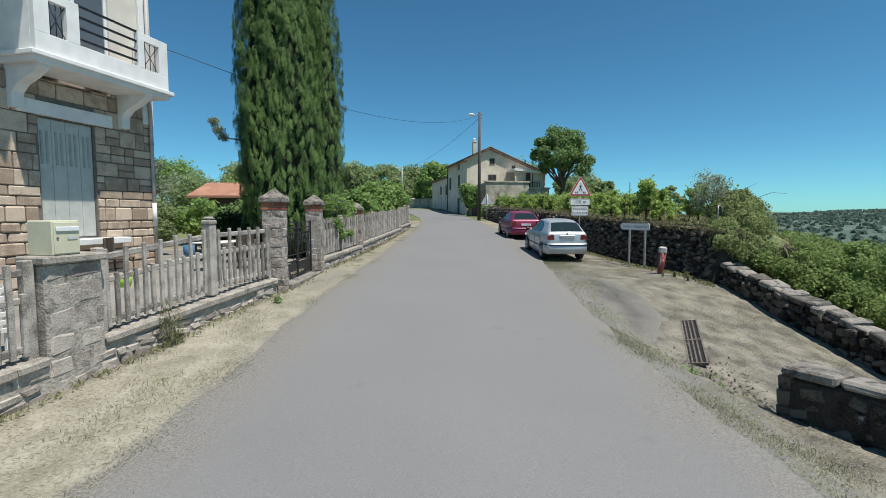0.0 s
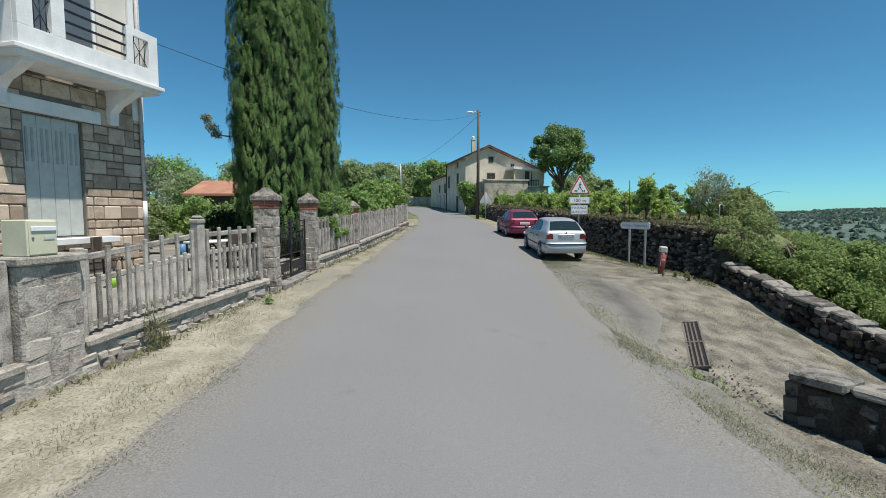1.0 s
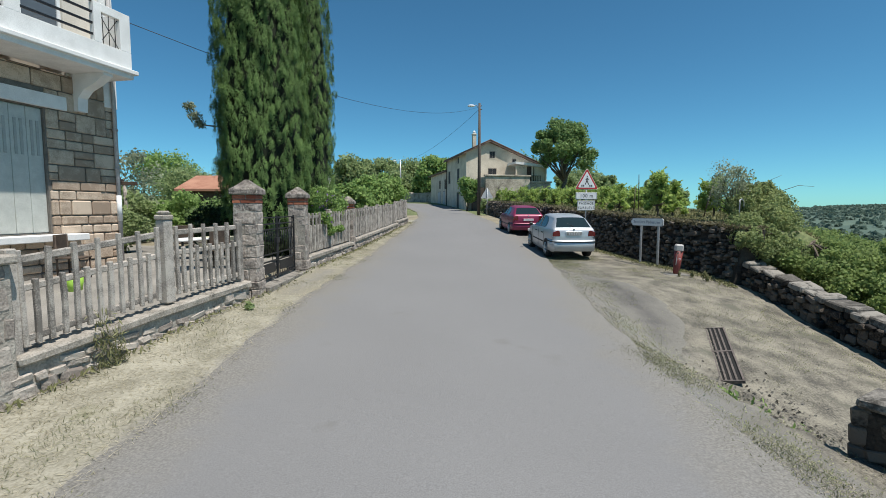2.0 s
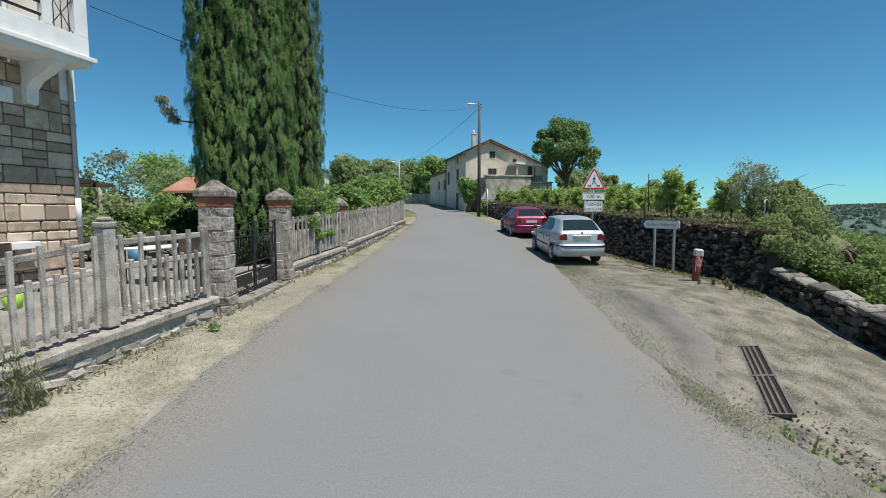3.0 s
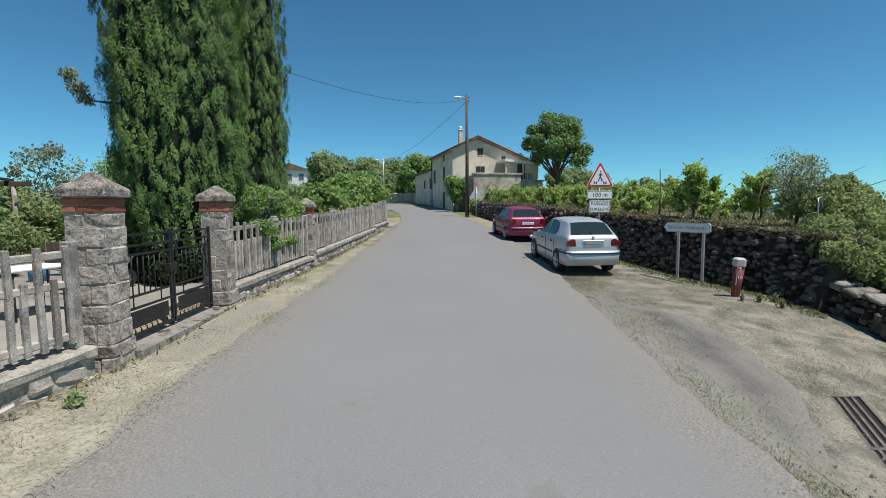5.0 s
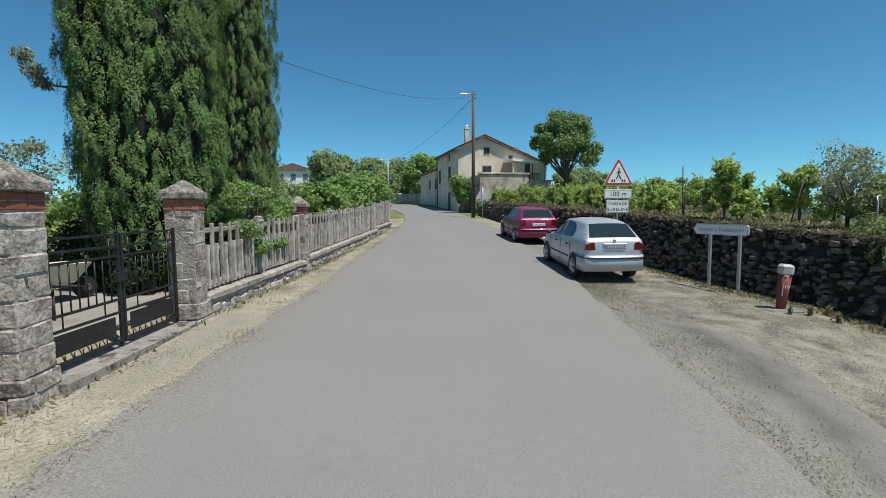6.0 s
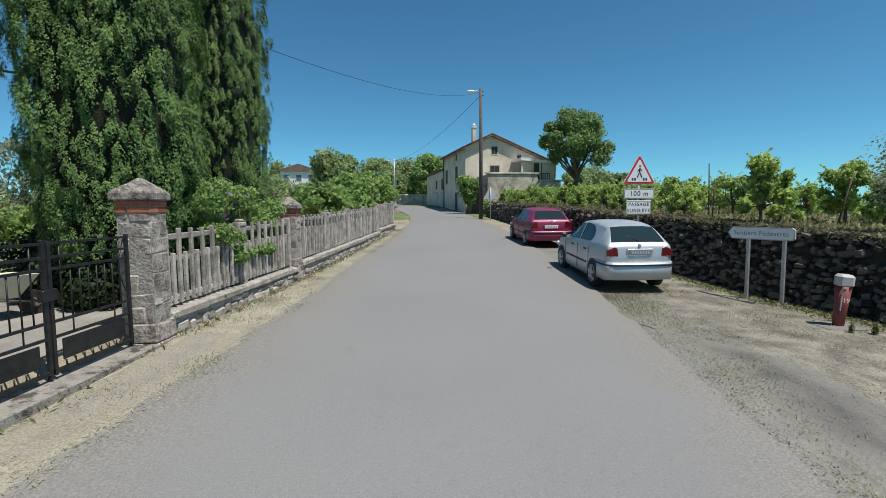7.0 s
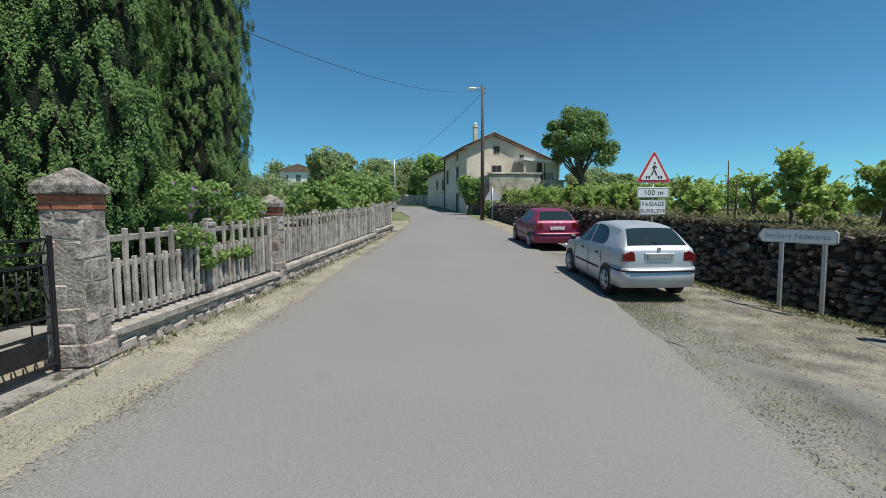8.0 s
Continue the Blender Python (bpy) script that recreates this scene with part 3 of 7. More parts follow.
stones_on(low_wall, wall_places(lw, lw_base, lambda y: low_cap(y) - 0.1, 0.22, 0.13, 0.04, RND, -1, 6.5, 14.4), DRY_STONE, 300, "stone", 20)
y = 5.2
while y < 14.3:
    w = RND.uniform(0.22, 0.5)
    bm = bmesh.new()
    box(bm, (-0.06 + RND.uniform(-0.05, 0.04), -w / 2 + 0.006, -0.13), (0.50 + RND.uniform(-0.06, 0.05), w / 2 - 0.006, 0.02 + RND.uniform(-0.035, 0.02)), 0.03, wobble=0.032)
    slab = part("cap_slab", bm, WALL_CAP, low_wall)
    slope = math.atan2(low_cap(y + w) - low_cap(y), w)
    slab.matrix_world = Matrix.Translation((lw(y + w / 2), y + w / 2, low_cap(y + w / 2))) @ Matrix.Rotation(0.09, 4, "Z") @ Matrix.Rotation(slope, 4, "X")
    y += w

# roadside wall in the foreground, ending in a rough head
fw_dir = Vector((0.52, -0.854, 0))
fw_m = Matrix.Translation((4.5, 6.05, 0)) @ Matrix.Rotation(math.atan2(-fw_dir.x, fw_dir.y), 4, "Z")
front_wall = thing("roadside_wall", pose(0, 0, 0), "low rough stone wall end with flat grey top beside the road", "wall", kind="structure")
bm = bmesh.new()
box(bm, (-0.44, 0.02, -2.6), (-0.0, 7.0, -0.40), 0.05, fw_m, wobble=0.02)
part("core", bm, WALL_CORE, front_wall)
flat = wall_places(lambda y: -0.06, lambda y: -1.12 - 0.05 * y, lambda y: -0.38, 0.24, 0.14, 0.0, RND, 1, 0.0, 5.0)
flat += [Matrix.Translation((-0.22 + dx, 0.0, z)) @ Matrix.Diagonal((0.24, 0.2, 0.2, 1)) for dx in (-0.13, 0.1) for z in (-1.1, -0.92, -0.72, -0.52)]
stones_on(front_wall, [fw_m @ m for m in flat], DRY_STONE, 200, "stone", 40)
y = -0.05
while y < 6.5:
    w = RND.uniform(0.4, 0.75)
    bm = bmesh.new()
    box(bm, (-0.48, y + 0.008, -0.40 - 0.03 * y), (0.05 + RND.uniform(-0.05, 0.03), y + w - 0.008, -0.27 - 0.03 * y + RND.uniform(-0.03, 0.02)), 0.035, fw_m, wobble=0.034)
    part("cap_slab", bm, WALL_CAP, front_wall)
    y += w


# ---- fence of concrete timber on a rubble plinth ----
def line_matrix(a, b):
    d = Vector(b) - Vector(a)
    return Matrix.Translation((a[0], a[1], 0)) @ Matrix.Rotation(math.atan2(d.y, d.x), 4, "Z"), d.length


def plinth(name, a, b, top_a, top_b, base_a, base_b):
    """A rubble plinth with a lichened coping, from a to b."""
    m, length = line_matrix(a, b)
    t = thing(name, pose(0, 0, 0), "low rubble stone plinth with lichen covered concrete coping", "wall", kind="structure")
    n = max(2, int(length / 0.25))
    verts, faces = [], []
    for i in range(n + 1):
        u = i / n
        zt, zb = top_a + (top_b - top_a) * u - 0.11, base_a + (base_b - base_a) * u - 0.35
        for y, z in ((-0.15, zb), (-0.14 + 0.03 * noise.noise(Vector((u * 9, 1, 1))), zt), (0.16, zt), (0.16, zb)):
            verts.append(tuple(m @ Vector((length * u, y, z))))
    for j in range(n):
        for i in range(4):
            faces.append((j * 4 + i, (j + 1) * 4 + i, (j + 1) * 4 + (i + 1) % 4, j * 4 + (i + 1) % 4))
    faces += [(0, 1, 2, 3), (n * 4 + 3, n * 4 + 2, n * 4 + 1, n * 4)]
    sheet("core", verts, faces, RUBBLE, t)
    u, k = 0.0, 0
    while u < length - 0.05:
        w = min(RND.uniform(0.8, 1.3), length - u)
        z = top_a + (top_b - top_a) * (u + w / 2) / length
        bm = bmesh.new()
        box(bm, (-w / 2 + 0.004, -0.21, -0.12), (w / 2 - 0.004, 0.20, 0.0), 0.022, wobble=0.012)
        ob = part("coping", bm, COPING, t)
        ob.matrix_world = m @ Matrix.Translation((u + w / 2, 0, z)) @ Matrix.Rotation(-math.atan2(top_b - top_a, length), 4, "Y")
        u += w
    rows = []
    zlo = min(base_a, base_b) - 0.1
    while zlo < max(top_a, top_b) - 0.14:
        h = RND.uniform(0.09, 0.20)
        u = -RND.uniform(0, 0.2)
        while u < length:
            w = RND.uniform(0.12, 0.38)
            f = (u + w / 2) / length
            tt, bb = top_a + (top_b - top_a) * f - 0.13, base_a + (base_b - base_a) * f - 0.1
            if 0 < f < 1 and bb < zlo + h / 2 and zlo + h * 0.8 < tt:
                rows.append(m @ Matrix.Translation((u + w / 2, -0.085 - RND.uniform(0, 0.04), zlo + h / 2 + RND.uniform(-0.03, 0.03))) @ Matrix.Rotation(RND.uniform(-0.18, 0.18), 4, "Y") @ Matrix.Rotation(RND.uniform(-0.08, 0.08), 4, "Z") @ Matrix.Diagonal((w * RND.uniform(0.75, 1.0), 0.14, h * RND.uniform(0.75, 1.05), 1)))
            u += w
        zlo += h
    stones_on(t, rows, RUBBLE_STONE, 130, "stone", 60)
    return t


def picket_bar(lo, hi):
    """A hand-moulded bar, slightly waisted."""
    bm = bmesh.new()
    x0, y0, z0 = lo
    x1, y1, z1 = hi
    h = z1 - z0
    box(bm, (x0, y0, z0), (x1, y1, z1), 0.009, wobble=0.004)
    k = RND.uniform(-0.012, 0.012)
    bmesh.ops.bisect_plane(bm, geom=bm.verts[:] + bm.edges[:] + bm.faces[:], plane_co=(0, 0, z0 + h * RND.uniform(0.35, 0.65)), plane_no=(0, 0, 1))
    for v in bm.verts:
        if z0 + 0.1 * h < v.co.z < z1 - 0.1 * h:
            v.co.x += k
    return bm


def fence_panel(a, b, za, zb, first=True, last=True, spacing=0.145, posts=True):
    """A fence panel of alternating tall and short pickets; za, zb: height of the coping at its ends."""
    m, length = line_matrix(a, b)
    t = thing("picket_fence", Matrix.Translation((a[0], a[1], za)) @ Matrix.Rotation(math.atan2(b[1] - a[1], b[0] - a[0]), 4, "Z"), "weathered grey concrete fence panel imitating rustic timber pickets", "fence", "fence panels along the road")
    k = (zb - za) / length
    def rail(z, h):
        bm = bmesh.new()
        box(bm, (0, -0.035, z - h / 2), (length, 0.035, z + h / 2), 0.012)
        for v in bm.verts:
            v.co.z += k * v.co.x + 0.006 * noise.noise(Vector((v.co.x * 4, z, 1)))
        return part("rail", bm, CONCRETE, t)
    for z, h in ((0.13, 0.085), (0.70, 0.08), (1.02, 0.085)):
        rail(z, h)
    n = max(2, int(length / spacing))
    for i in range(n):
        x = (i + 0.5) * length / n
        tall = i % 2 == 0
        z = k * x
        top = 1.13 + RND.uniform(-0.012, 0.012) if tall else 0.785
        off = -0.045 if tall else -0.04
        bm = picket_bar((x - 0.03, off - 0.025, z + 0.045), (x + 0.03, off + 0.03, z + top))
        for v in bm.verts:
            v.co.x += (v.co.z - 0.5) * 0.012 * ((i * 7) % 5 - 2) / 2
        part("picket", bm, CONCRETE, t)
    if posts:
        for x, on in ((0.0, first), (length, last)):
            if on:
                bm = bmesh.new()
                box(bm, (x - 0.06, -0.06, k * x - 0.02), (x + 0.06, 0.06, k * x + 1.16), 0.014)
                part("post", bm, CONCRETE, t)
    return t


def fence_post(x, y, z, h, turn):
    t = thing("fence_post", pose(x, y, z, 0, 0, turn), "square weathered concrete fence post with pointed cap", "post", "fence posts")
    bm = boxes(((-0.085, -0.085, -0.05), (0.085, 0.085, h - 0.16)), bevel=0.016)
    part("shaft", bm, CONCRETE, t)
    bm = boxes(((-0.10, -0.10, h - 0.16), (0.10, 0.10, h - 0.08)), bevel=0.02)
    box(bm, (-0.085, -0.085, h - 0.08), (0.085, 0.085, h - 0.02), 0.04)
    part("cap", bm, COPING, t)


ANG1 = math.degrees(math.atan2(1.9, 0.43))
def on1(y):
    return (-3.72 + 0.2245 * (y - 10.4) - 0.0, y)


FL = lambda y: lerp_rows([(2, -0.16), (5.1, -0.02), (8.4, 0.30), (10.2, 0.33)], y)
GL = lambda y: ground_z(on1(y)[0] + 0.3, y)
plinth("plinth", (*on1(2.2), 0), (*on1(5.5), 0), FL(2.2), FL(5.5), GL(2.2), GL(5.5))
plinth("plinth", (*on1(6.2), 0), (*on1(10.18), 0), FL(6.2), FL(10.18), GL(6.2), GL(10.18))
fence_panel((*on1(2.3), 0), (*on1(5.42), 0), FL(2.3), FL(5.42))
fence_panel((*on1(6.30), 0), (*on1(8.28), 0), FL(6.30), FL(8.28), True, False)
fence_panel((*on1(8.5), 0), (*on1(10.1), 0), FL(8.5), FL(10.1), False, True)
fence_post(*on1(8.4), FL(8.4), 1.38, ANG1)

# pier that carries the letterbox
pier = thing("stone_pier", pose(*on1(5.86), GL(6) - 0.2, 0, 0, ANG1), "pale rubble stone pier with concrete coping between fence panels", "pier")
part("core", boxes(((-0.37, -0.16, 0), (0.37, 0.18, 1.72)), bevel=0.02), RUBBLE, pier)
rows = []
z = 0.0
pm = pose(*on1(5.86), GL(6) - 0.2, 0, 0, ANG1)
while z < 1.66:
    h = RND.uniform(0.2, 0.34)
    u = -0.37
    while u < 0.31:
        w = min(RND.uniform(0.2, 0.42), 0.37 - u)
        rows.append(pm @ Matrix.Translation((u + w / 2, -0.110, z + h / 2)) @ Matrix.Rotation(RND.uniform(-0.08, 0.08), 4, "Y") @ Matrix.Diagonal((w * RND.uniform(0.85, 1.0), 0.11, min(h, 1.72 - z) * 0.93, 1)))
        u += w
    z += h
stones_on(pier, rows, RUBBLE_STONE, 60, "stone", 80)
part("coping", boxes(((-0.41, -0.23, 1.72), (0.41, 0.22, 1.82)), bevel=0.02), COPING, pier)
pier_top = GL(6) - 0.2 + 1.82

letterbox = thing("letterbox", pose(on1(5.76)[0] + 0.0, 5.76, pier_top, 0, 0, ANG1 - 90), "cream metal letterbox with a flap on a stone pier", "letterbox")
part("body", boxes(((-0.19, -0.17, 0.0), (0.19, 0.17, 0.42)), bevel=0.012), MAILBOX, letterbox)
part("door", boxes(((0.19, -0.155, 0.02), (0.205, 0.155, 0.40)), bevel=0.006), MAILBOX, letterbox)
part("flap", boxes(((0.205, -0.14, 0.29), (0.222, 0.14, 0.345)), bevel=0.006), SIGN_WHITE, letterbox, "white letter flap")
part("nameplate", boxes(((0.205, 0.0, 0.19), (0.212, 0.12, 0.225))), SIGN_GREY, letterbox)
part("lock", rod([(0.2, -0.12, 0.21), (0.215, -0.12, 0.21)], 0.013, 8), RUST, letterbox)


# ---- gate pillars ----
def pillar(x, y, z, turn, h, w=0.41, seed=1):
    t = thing("gate_pillar", pose(x, y, z, 0, 0, turn), "weathered grey stone gate pillar with red brick band and pyramid cap", "pillar", "gate pillars")
    rnd = random.Random(seed)
    part("core", boxes(((-w / 2 + 0.008, -w / 2 + 0.008, -0.3), (w / 2 - 0.008, w / 2 - 0.008, h - 0.28))), RUBBLE, t)
    zz = -0.15
    top = h - 0.46
    i = 0
    while zz < top - 0.01:
        hh = min(rnd.uniform(0.15, 0.27), top - zz)
        if top - zz - hh < 0.08:
            hh = top - zz
        cut = rnd.uniform(-0.1, 0.1)
        flare = 0.03 if zz < 0.2 else 0.0
        e = w / 2 + flare
        for lo, hi in (((-e, -e), (cut, e)), ((cut, -e), (e, e))):
            if i % 2:
                lo, hi = (lo[1], lo[0]), (hi[1], hi[0])
            bm = bmesh.new()
            box(bm, (lo[0] + 0.002, lo[1] + 0.002, zz + 0.002), (hi[0] - 0.002, hi[1] - 0.002, zz + hh - 0.002), 0.016, wobble=0.016)
            part("stone", bm, PILLAR_STONE, t)
        zz += hh
        i += 1
    for j in range(2):
        z0 = top + 0.008 + j * 0.085
        e = w / 2 + 0.012
        edges = [-e, -e * 0.1 + j * 0.1 - 0.05, e]
        for a, b in zip(edges, edges[1:]):
            for lo, hi in (((a, -e), (b, 0)), ((a, 0.0), (b, e))):
                part("brick", boxes(((lo[0] + 0.006, lo[1] + 0.004, z0), (hi[0] - 0.006, hi[1] - 0.004, z0 + 0.072)), bevel=0.008), BRICK, t)
    bm = bmesh.new()
    c = w / 2 + 0.048
    zc = h - 0.285
    low = [bm.verts.new((sx * c, sy * c, zc)) for sx, sy in ((-1, -1), (1, -1), (1, 1), (-1, 1))]
    mid = [bm.verts.new((sx * c * 0.99, sy * c * 0.99, zc + 0.10)) for sx, sy in ((-1, -1), (1, -1), (1, 1), (-1, 1))]
    tip = [bm.verts.new((sx * 0.035, sy * 0.035, h)) for sx, sy in ((-1, -1), (1, -1), (1, 1), (-1, 1))]
    for a, b in ((low, mid), (mid, tip)):
        for k in range(4):
            bm.faces.new((a[k], a[(k + 1) % 4], b[(k + 1) % 4], b[k]))
    bm.faces.new(low[::-1])
    bm.faces.new(tip)
    bmesh.ops.bevel(bm, geom=bm.edges[:], offset=0.012, segments=1, affect="EDGES")
    bmesh.ops.subdivide_edges(bm, edges=bm.edges[:], cuts=2, use_grid_fill=True)
    for v in bm.verts:
        v.co += Vector((noise.noise(v.co * 9 + Vector((seed, 0, 0))), noise.noise(v.co * 9 + Vector((0, seed, 0))), noise.noise(v.co * 9 + Vector((0, 0, seed))))) * 0.012
    part("cap", bm, CAP_STONE, t, "lichen spotted pyramid cap stone")
    return t


PA, PB = (-3.74, 10.48), (-3.68, 13.5)
pillar(*PA, 0.0, 4, 2.25, 0.43, seed=2)
pillar(*PB, 0.04, 4, 2.21, 0.42, seed=5)
pillar(-3.42, 18.7, 0.32, 4, 1.84, 0.42, seed=8)

# ---- iron gate ----
gate_z = 0.12
gate = thing("iron_gate", pose(PA[0] + 0.02, PA[1] + 0.27, gate_z, 0, 0, 90), "closed black wrought iron double gate with sheet metal lower panels", "gate")
gw = PB[1] - PA[1] - 0.54
for s0 in (0.0, gw / 2 + 0.012):
    s1 = s0 + gw / 2 - 0.012
    leaf = part("gate_leaf", boxes(((s0, -0.02, 0.03), (s0 + 0.04, 0.02, 1.40)), ((s1 - 0.04, -0.02, 0.0), (s1, 0.02, 1.42)), ((s0, -0.018, 0.05), (s1, 0.018, 0.09)), bevel=0.004), IRON, gate)
    for z in (0.42, 0.58, 1.12, 1.24, 1.38):
        bm = boxes(((s0 + 0.04, -0.014, z - 0.014), (s1 - 0.04, 0.014, z + 0.014)))
        part("crossbar", bm, IRON, leaf)
    part("panel", boxes(((s0 + 0.13, -0.006, 0.16), (s1 - 0.13, 0.006, 0.38)), bevel=0.003), IRON, leaf)
    n = 8
    for i in range(n):
        x = s0 + 0.04 + (i + 1) * (s1 - s0 - 0.08) / (n + 1)
        part("bar", rod([(x, 0, 0.58), (x, 0, 1.12 if i % 7 else 1.38)], 0.009, 6), IRON, leaf)
        part("bar", rod([(x, 0, 0.08), (x, 0, 0.15)], 0.008, 6), IRON, leaf)
        if i in (1, 6):
            part("bar", rod([(x, 0, 0.42), (x, 0, 0.58)], 0.009, 6), IRON, leaf)
part("lock_box", boxes(((gw / 2 - 0.09, -0.035, 0.80), (gw / 2 + 0.09, 0.035, 0.92)), bevel=0.006), IRON, gate)
part("brace", rod([(gw - 0.03, 0.03, 1.36), (gw - 0.16, 0.03, 1.0), (gw - 0.03, 0.03, 0.7)], 0.008, 6), IRON, gate)
sill = part("threshold", boxes(((-3.98, PA[1] + 0.2, -0.2), (-3.42, PB[1] - 0.2, 0.105)), bevel=0.012), WALL_CAP)
tagged(sill, "pale worn concrete threshold under the gate", "threshold", kind="structure")

# ---- fence beyond the gate ----
def on2(y):
    return (-3.68 + 0.0625 * (y - 13.6), y)


def level2(y):
    return lerp_rows([(13.7, 0.43), (18.4, 0.50), (18.9, 0.58), (21.5, 0.64), (28.9, 0.88), (29.1, 1.0), (33.4, 1.12)], y)


seg = [13.78, 16.1, 18.42, 18.98, 21.4, 23.8, 26.3, 28.9, 29.1, 31.3, 33.4]
plinth("plinth", (*on2(13.7), 0), (*on2(18.48), 0), level2(13.7), level2(18.4), ground_z(-3.2, 13.7), ground_z(-3.0, 18.4))
plinth("plinth", (*on2(18.92), 0), (*on2(28.98), 0), level2(18.95), level2(28.9), ground_z(-3.0, 18.9), ground_z(-2.3, 28.9))
plinth("plinth", (*on2(29.0), 0), (*on2(33.4), 0), level2(29.1), level2(33.4), ground_z(-2.3, 29), ground_z(-2.0, 33.4))
for a, b in zip(seg, seg[1:]):
    if b - a > 0.8:
        fence_panel((*on2(a + 0.04), 0), (*on2(b - 0.04), 0), level2(a), level2(b), True, True)
for y in (16.1, 19.0, 21.4, 23.8, 26.3, 29.0, 31.3, 33.4):
    fence_post(*on2(y), level2(y) - 0.1, 1.33, 86)

# ---- left house ----
HU, HN = Vector((0.2199, 0.9755, 0)), Vector((0.9755, -0.2199, 0))
HOUSE = Matrix.Translation((-7.68, 12.6, 0)) @ Matrix.Rotation(math.atan2(HU.y, HU.x), 4, "Z")
# along x: the front, minus away from the corner; y minus: towards the road
house = thing("village_house", HOUSE, "stone and white rendered house, balcony over a shuttered door", "house")
def hp(name, bm, mat, label="", parent=house):
    ob = part(name, bm, mat, None, label)
    ob.parent = parent
    return ob


hp("wall", boxes(((-9.0, 0.0, -0.5), (-2.86, 0.35, 4.5)), ((-1.64, 0.0, -0.5), (-0.02, 0.35, 4.5)), ((-2.86, 0.0, 3.72), (-1.64, 0.35, 4.5)), ((-2.86, 0.0, -0.5), (-1.64, 0.35, 1.18)), ((-0.35, 0.35, -0.5), (-0.02, 8, 4.5)), ((-9, 0.35, -0.5), (-8.65, 8, 4.5)), ((-8.65, 7.65, -0.5), (-0.35, 8, 4.5))), MORTAR)
rnd = random.Random(4)
blocks = []
z = -0.3
while z < 4.47:
    h = min(rnd.choice((0.2, 0.26, 0.33, 0.4)), 4.48 - z)
    s = -0.02
    while s > -4.3:
        w = rnd.choice((0.26, 0.36, 0.46, 0.6))
        a, b = s - w, s
        s -= w
        if z + h > 1.18 and z < 3.95:
            if a < -1.62 and b > -2.88:
                if b > -1.62 and b - (-1.62) > 0.1:
                    a = -1.62
                elif a < -2.88 and -2.88 - a > 0.1:
                    b = -2.88
                else:
                    continue
        halves = [(z, z + h)]
        if h > 0.3 and rnd.random() < 0.35:
            halves = [(z, z + h / 2), (z + h / 2, z + h)]
        for z0, z1 in halves:
            blocks.append((a, b, z0, z1))
    z += h
for a, b, z0, z1 in blocks:
    bm = bmesh.new()
    d = 0.055 if z1 < 1.95 else 0.035
    box(bm, (a + 0.01, -d + rnd.uniform(-0.012, 0.012), z0 + 0.01), (b - 0.01, 0.03, z1 - 0.01), 0.016 if z1 > 1.95 else 0.026, wobble=0.004)
    hp("stone_block", bm, HOUSE_STONE)
# lintel, reveal, step, shutters
hp("lintel", boxes(((-3.3, -0.075, 3.74), (-1.2, 0.0, 4.02)), bevel=0.01), WHITE_RENDER)
door = hp("shutter_door", boxes(((-2.86, 0.10, 1.18), (-1.64, 0.14, 3.72))), SHUTTER, "closed grey green panelled shutters")
for k in range(4):
    a = -2.85 + k * 0.303
    hp("shutter_leaf", boxes(((a, 0.06, 1.2), (a + 0.296, 0.10, 3.7)), bevel=0.006), SHUTTER, "", door)
    for j in range(2):
        x = a + 0.06 + j * 0.11
        # Raised strip whose darker tone paints a recessed slot's shade.
        hp("slot", boxes(((x, 0.045, 2.75), (x + 0.055, 0.06, 3.45)), bevel=0.004), SLOT_SHADE, "", door)
hp("doorstep", boxes(((-3.0, -0.35, 1.02), (-1.1, 0.0, 1.16)), bevel=0.015), WHITE_RENDER)
# upper storey
hp("upper_wall", boxes(((-9.0, 0.02, 4.5), (-2.75, 0.35, 8.4)), ((-1.1, 0.02, 4.5), (0.0, 0.35, 8.4)), ((-2.75, 0.02, 7.1), (-1.1, 0.35, 8.4)), ((-0.35, 0.35, 4.5), (0.0, 8, 8.4)), ((-9, 0.35, 4.5), (-8.65, 8, 8.4)), ((-8.65, 7.65, 4.5), (-0.35, 8, 8.4))), CREAM_RENDER)
hp("corner_band", boxes(((-0.3, -0.05, 4.02), (0.03, 0.02, 8.4)), bevel=0.008), WHITE_RENDER)
win = hp("window", boxes(((-2.75, 0.06, 4.76), (-2.68, 0.14, 7.1)), ((-1.17, 0.06, 4.76), (-1.1, 0.14, 7.1)), ((-1.97, 0.06, 4.76), (-1.88, 0.14, 7.1)), ((-2.68, 0.06, 7.03), (-1.17, 0.14, 7.1)), bevel=0.006), SIGN_WHITE, "white framed balcony window")
for a, b in ((-2.68, -1.97), (-1.88, -1.17)):
    hp("pane", boxes(((a, 0.095, 4.76), (b, 0.105, 7.03))), WINDOW_GLASS, "", win)
hp("curtain", boxes(((-2.68, 0.2, 4.76), (-1.17, 0.22, 7.03))), SIGN_GREY, "pale curtain", win)
hp("floor", boxes(((-8.65, 0.35, 4.4), (-0.35, 7.65, 4.6))), CREAM_RENDER)
roof = bmesh.new()
tube(roof, [(-4.5, 4.0, 8.4), (-4.5, 4.0, 10.6)], [6.3, 0.4], 4)
bmesh.ops.rotate(roof, verts=roof.verts, cent=(-4.5, 4, 0), matrix=Matrix.Rotation(radians(45), 3, "Z"))
hp("roof", roof, ORANGE_TILE)
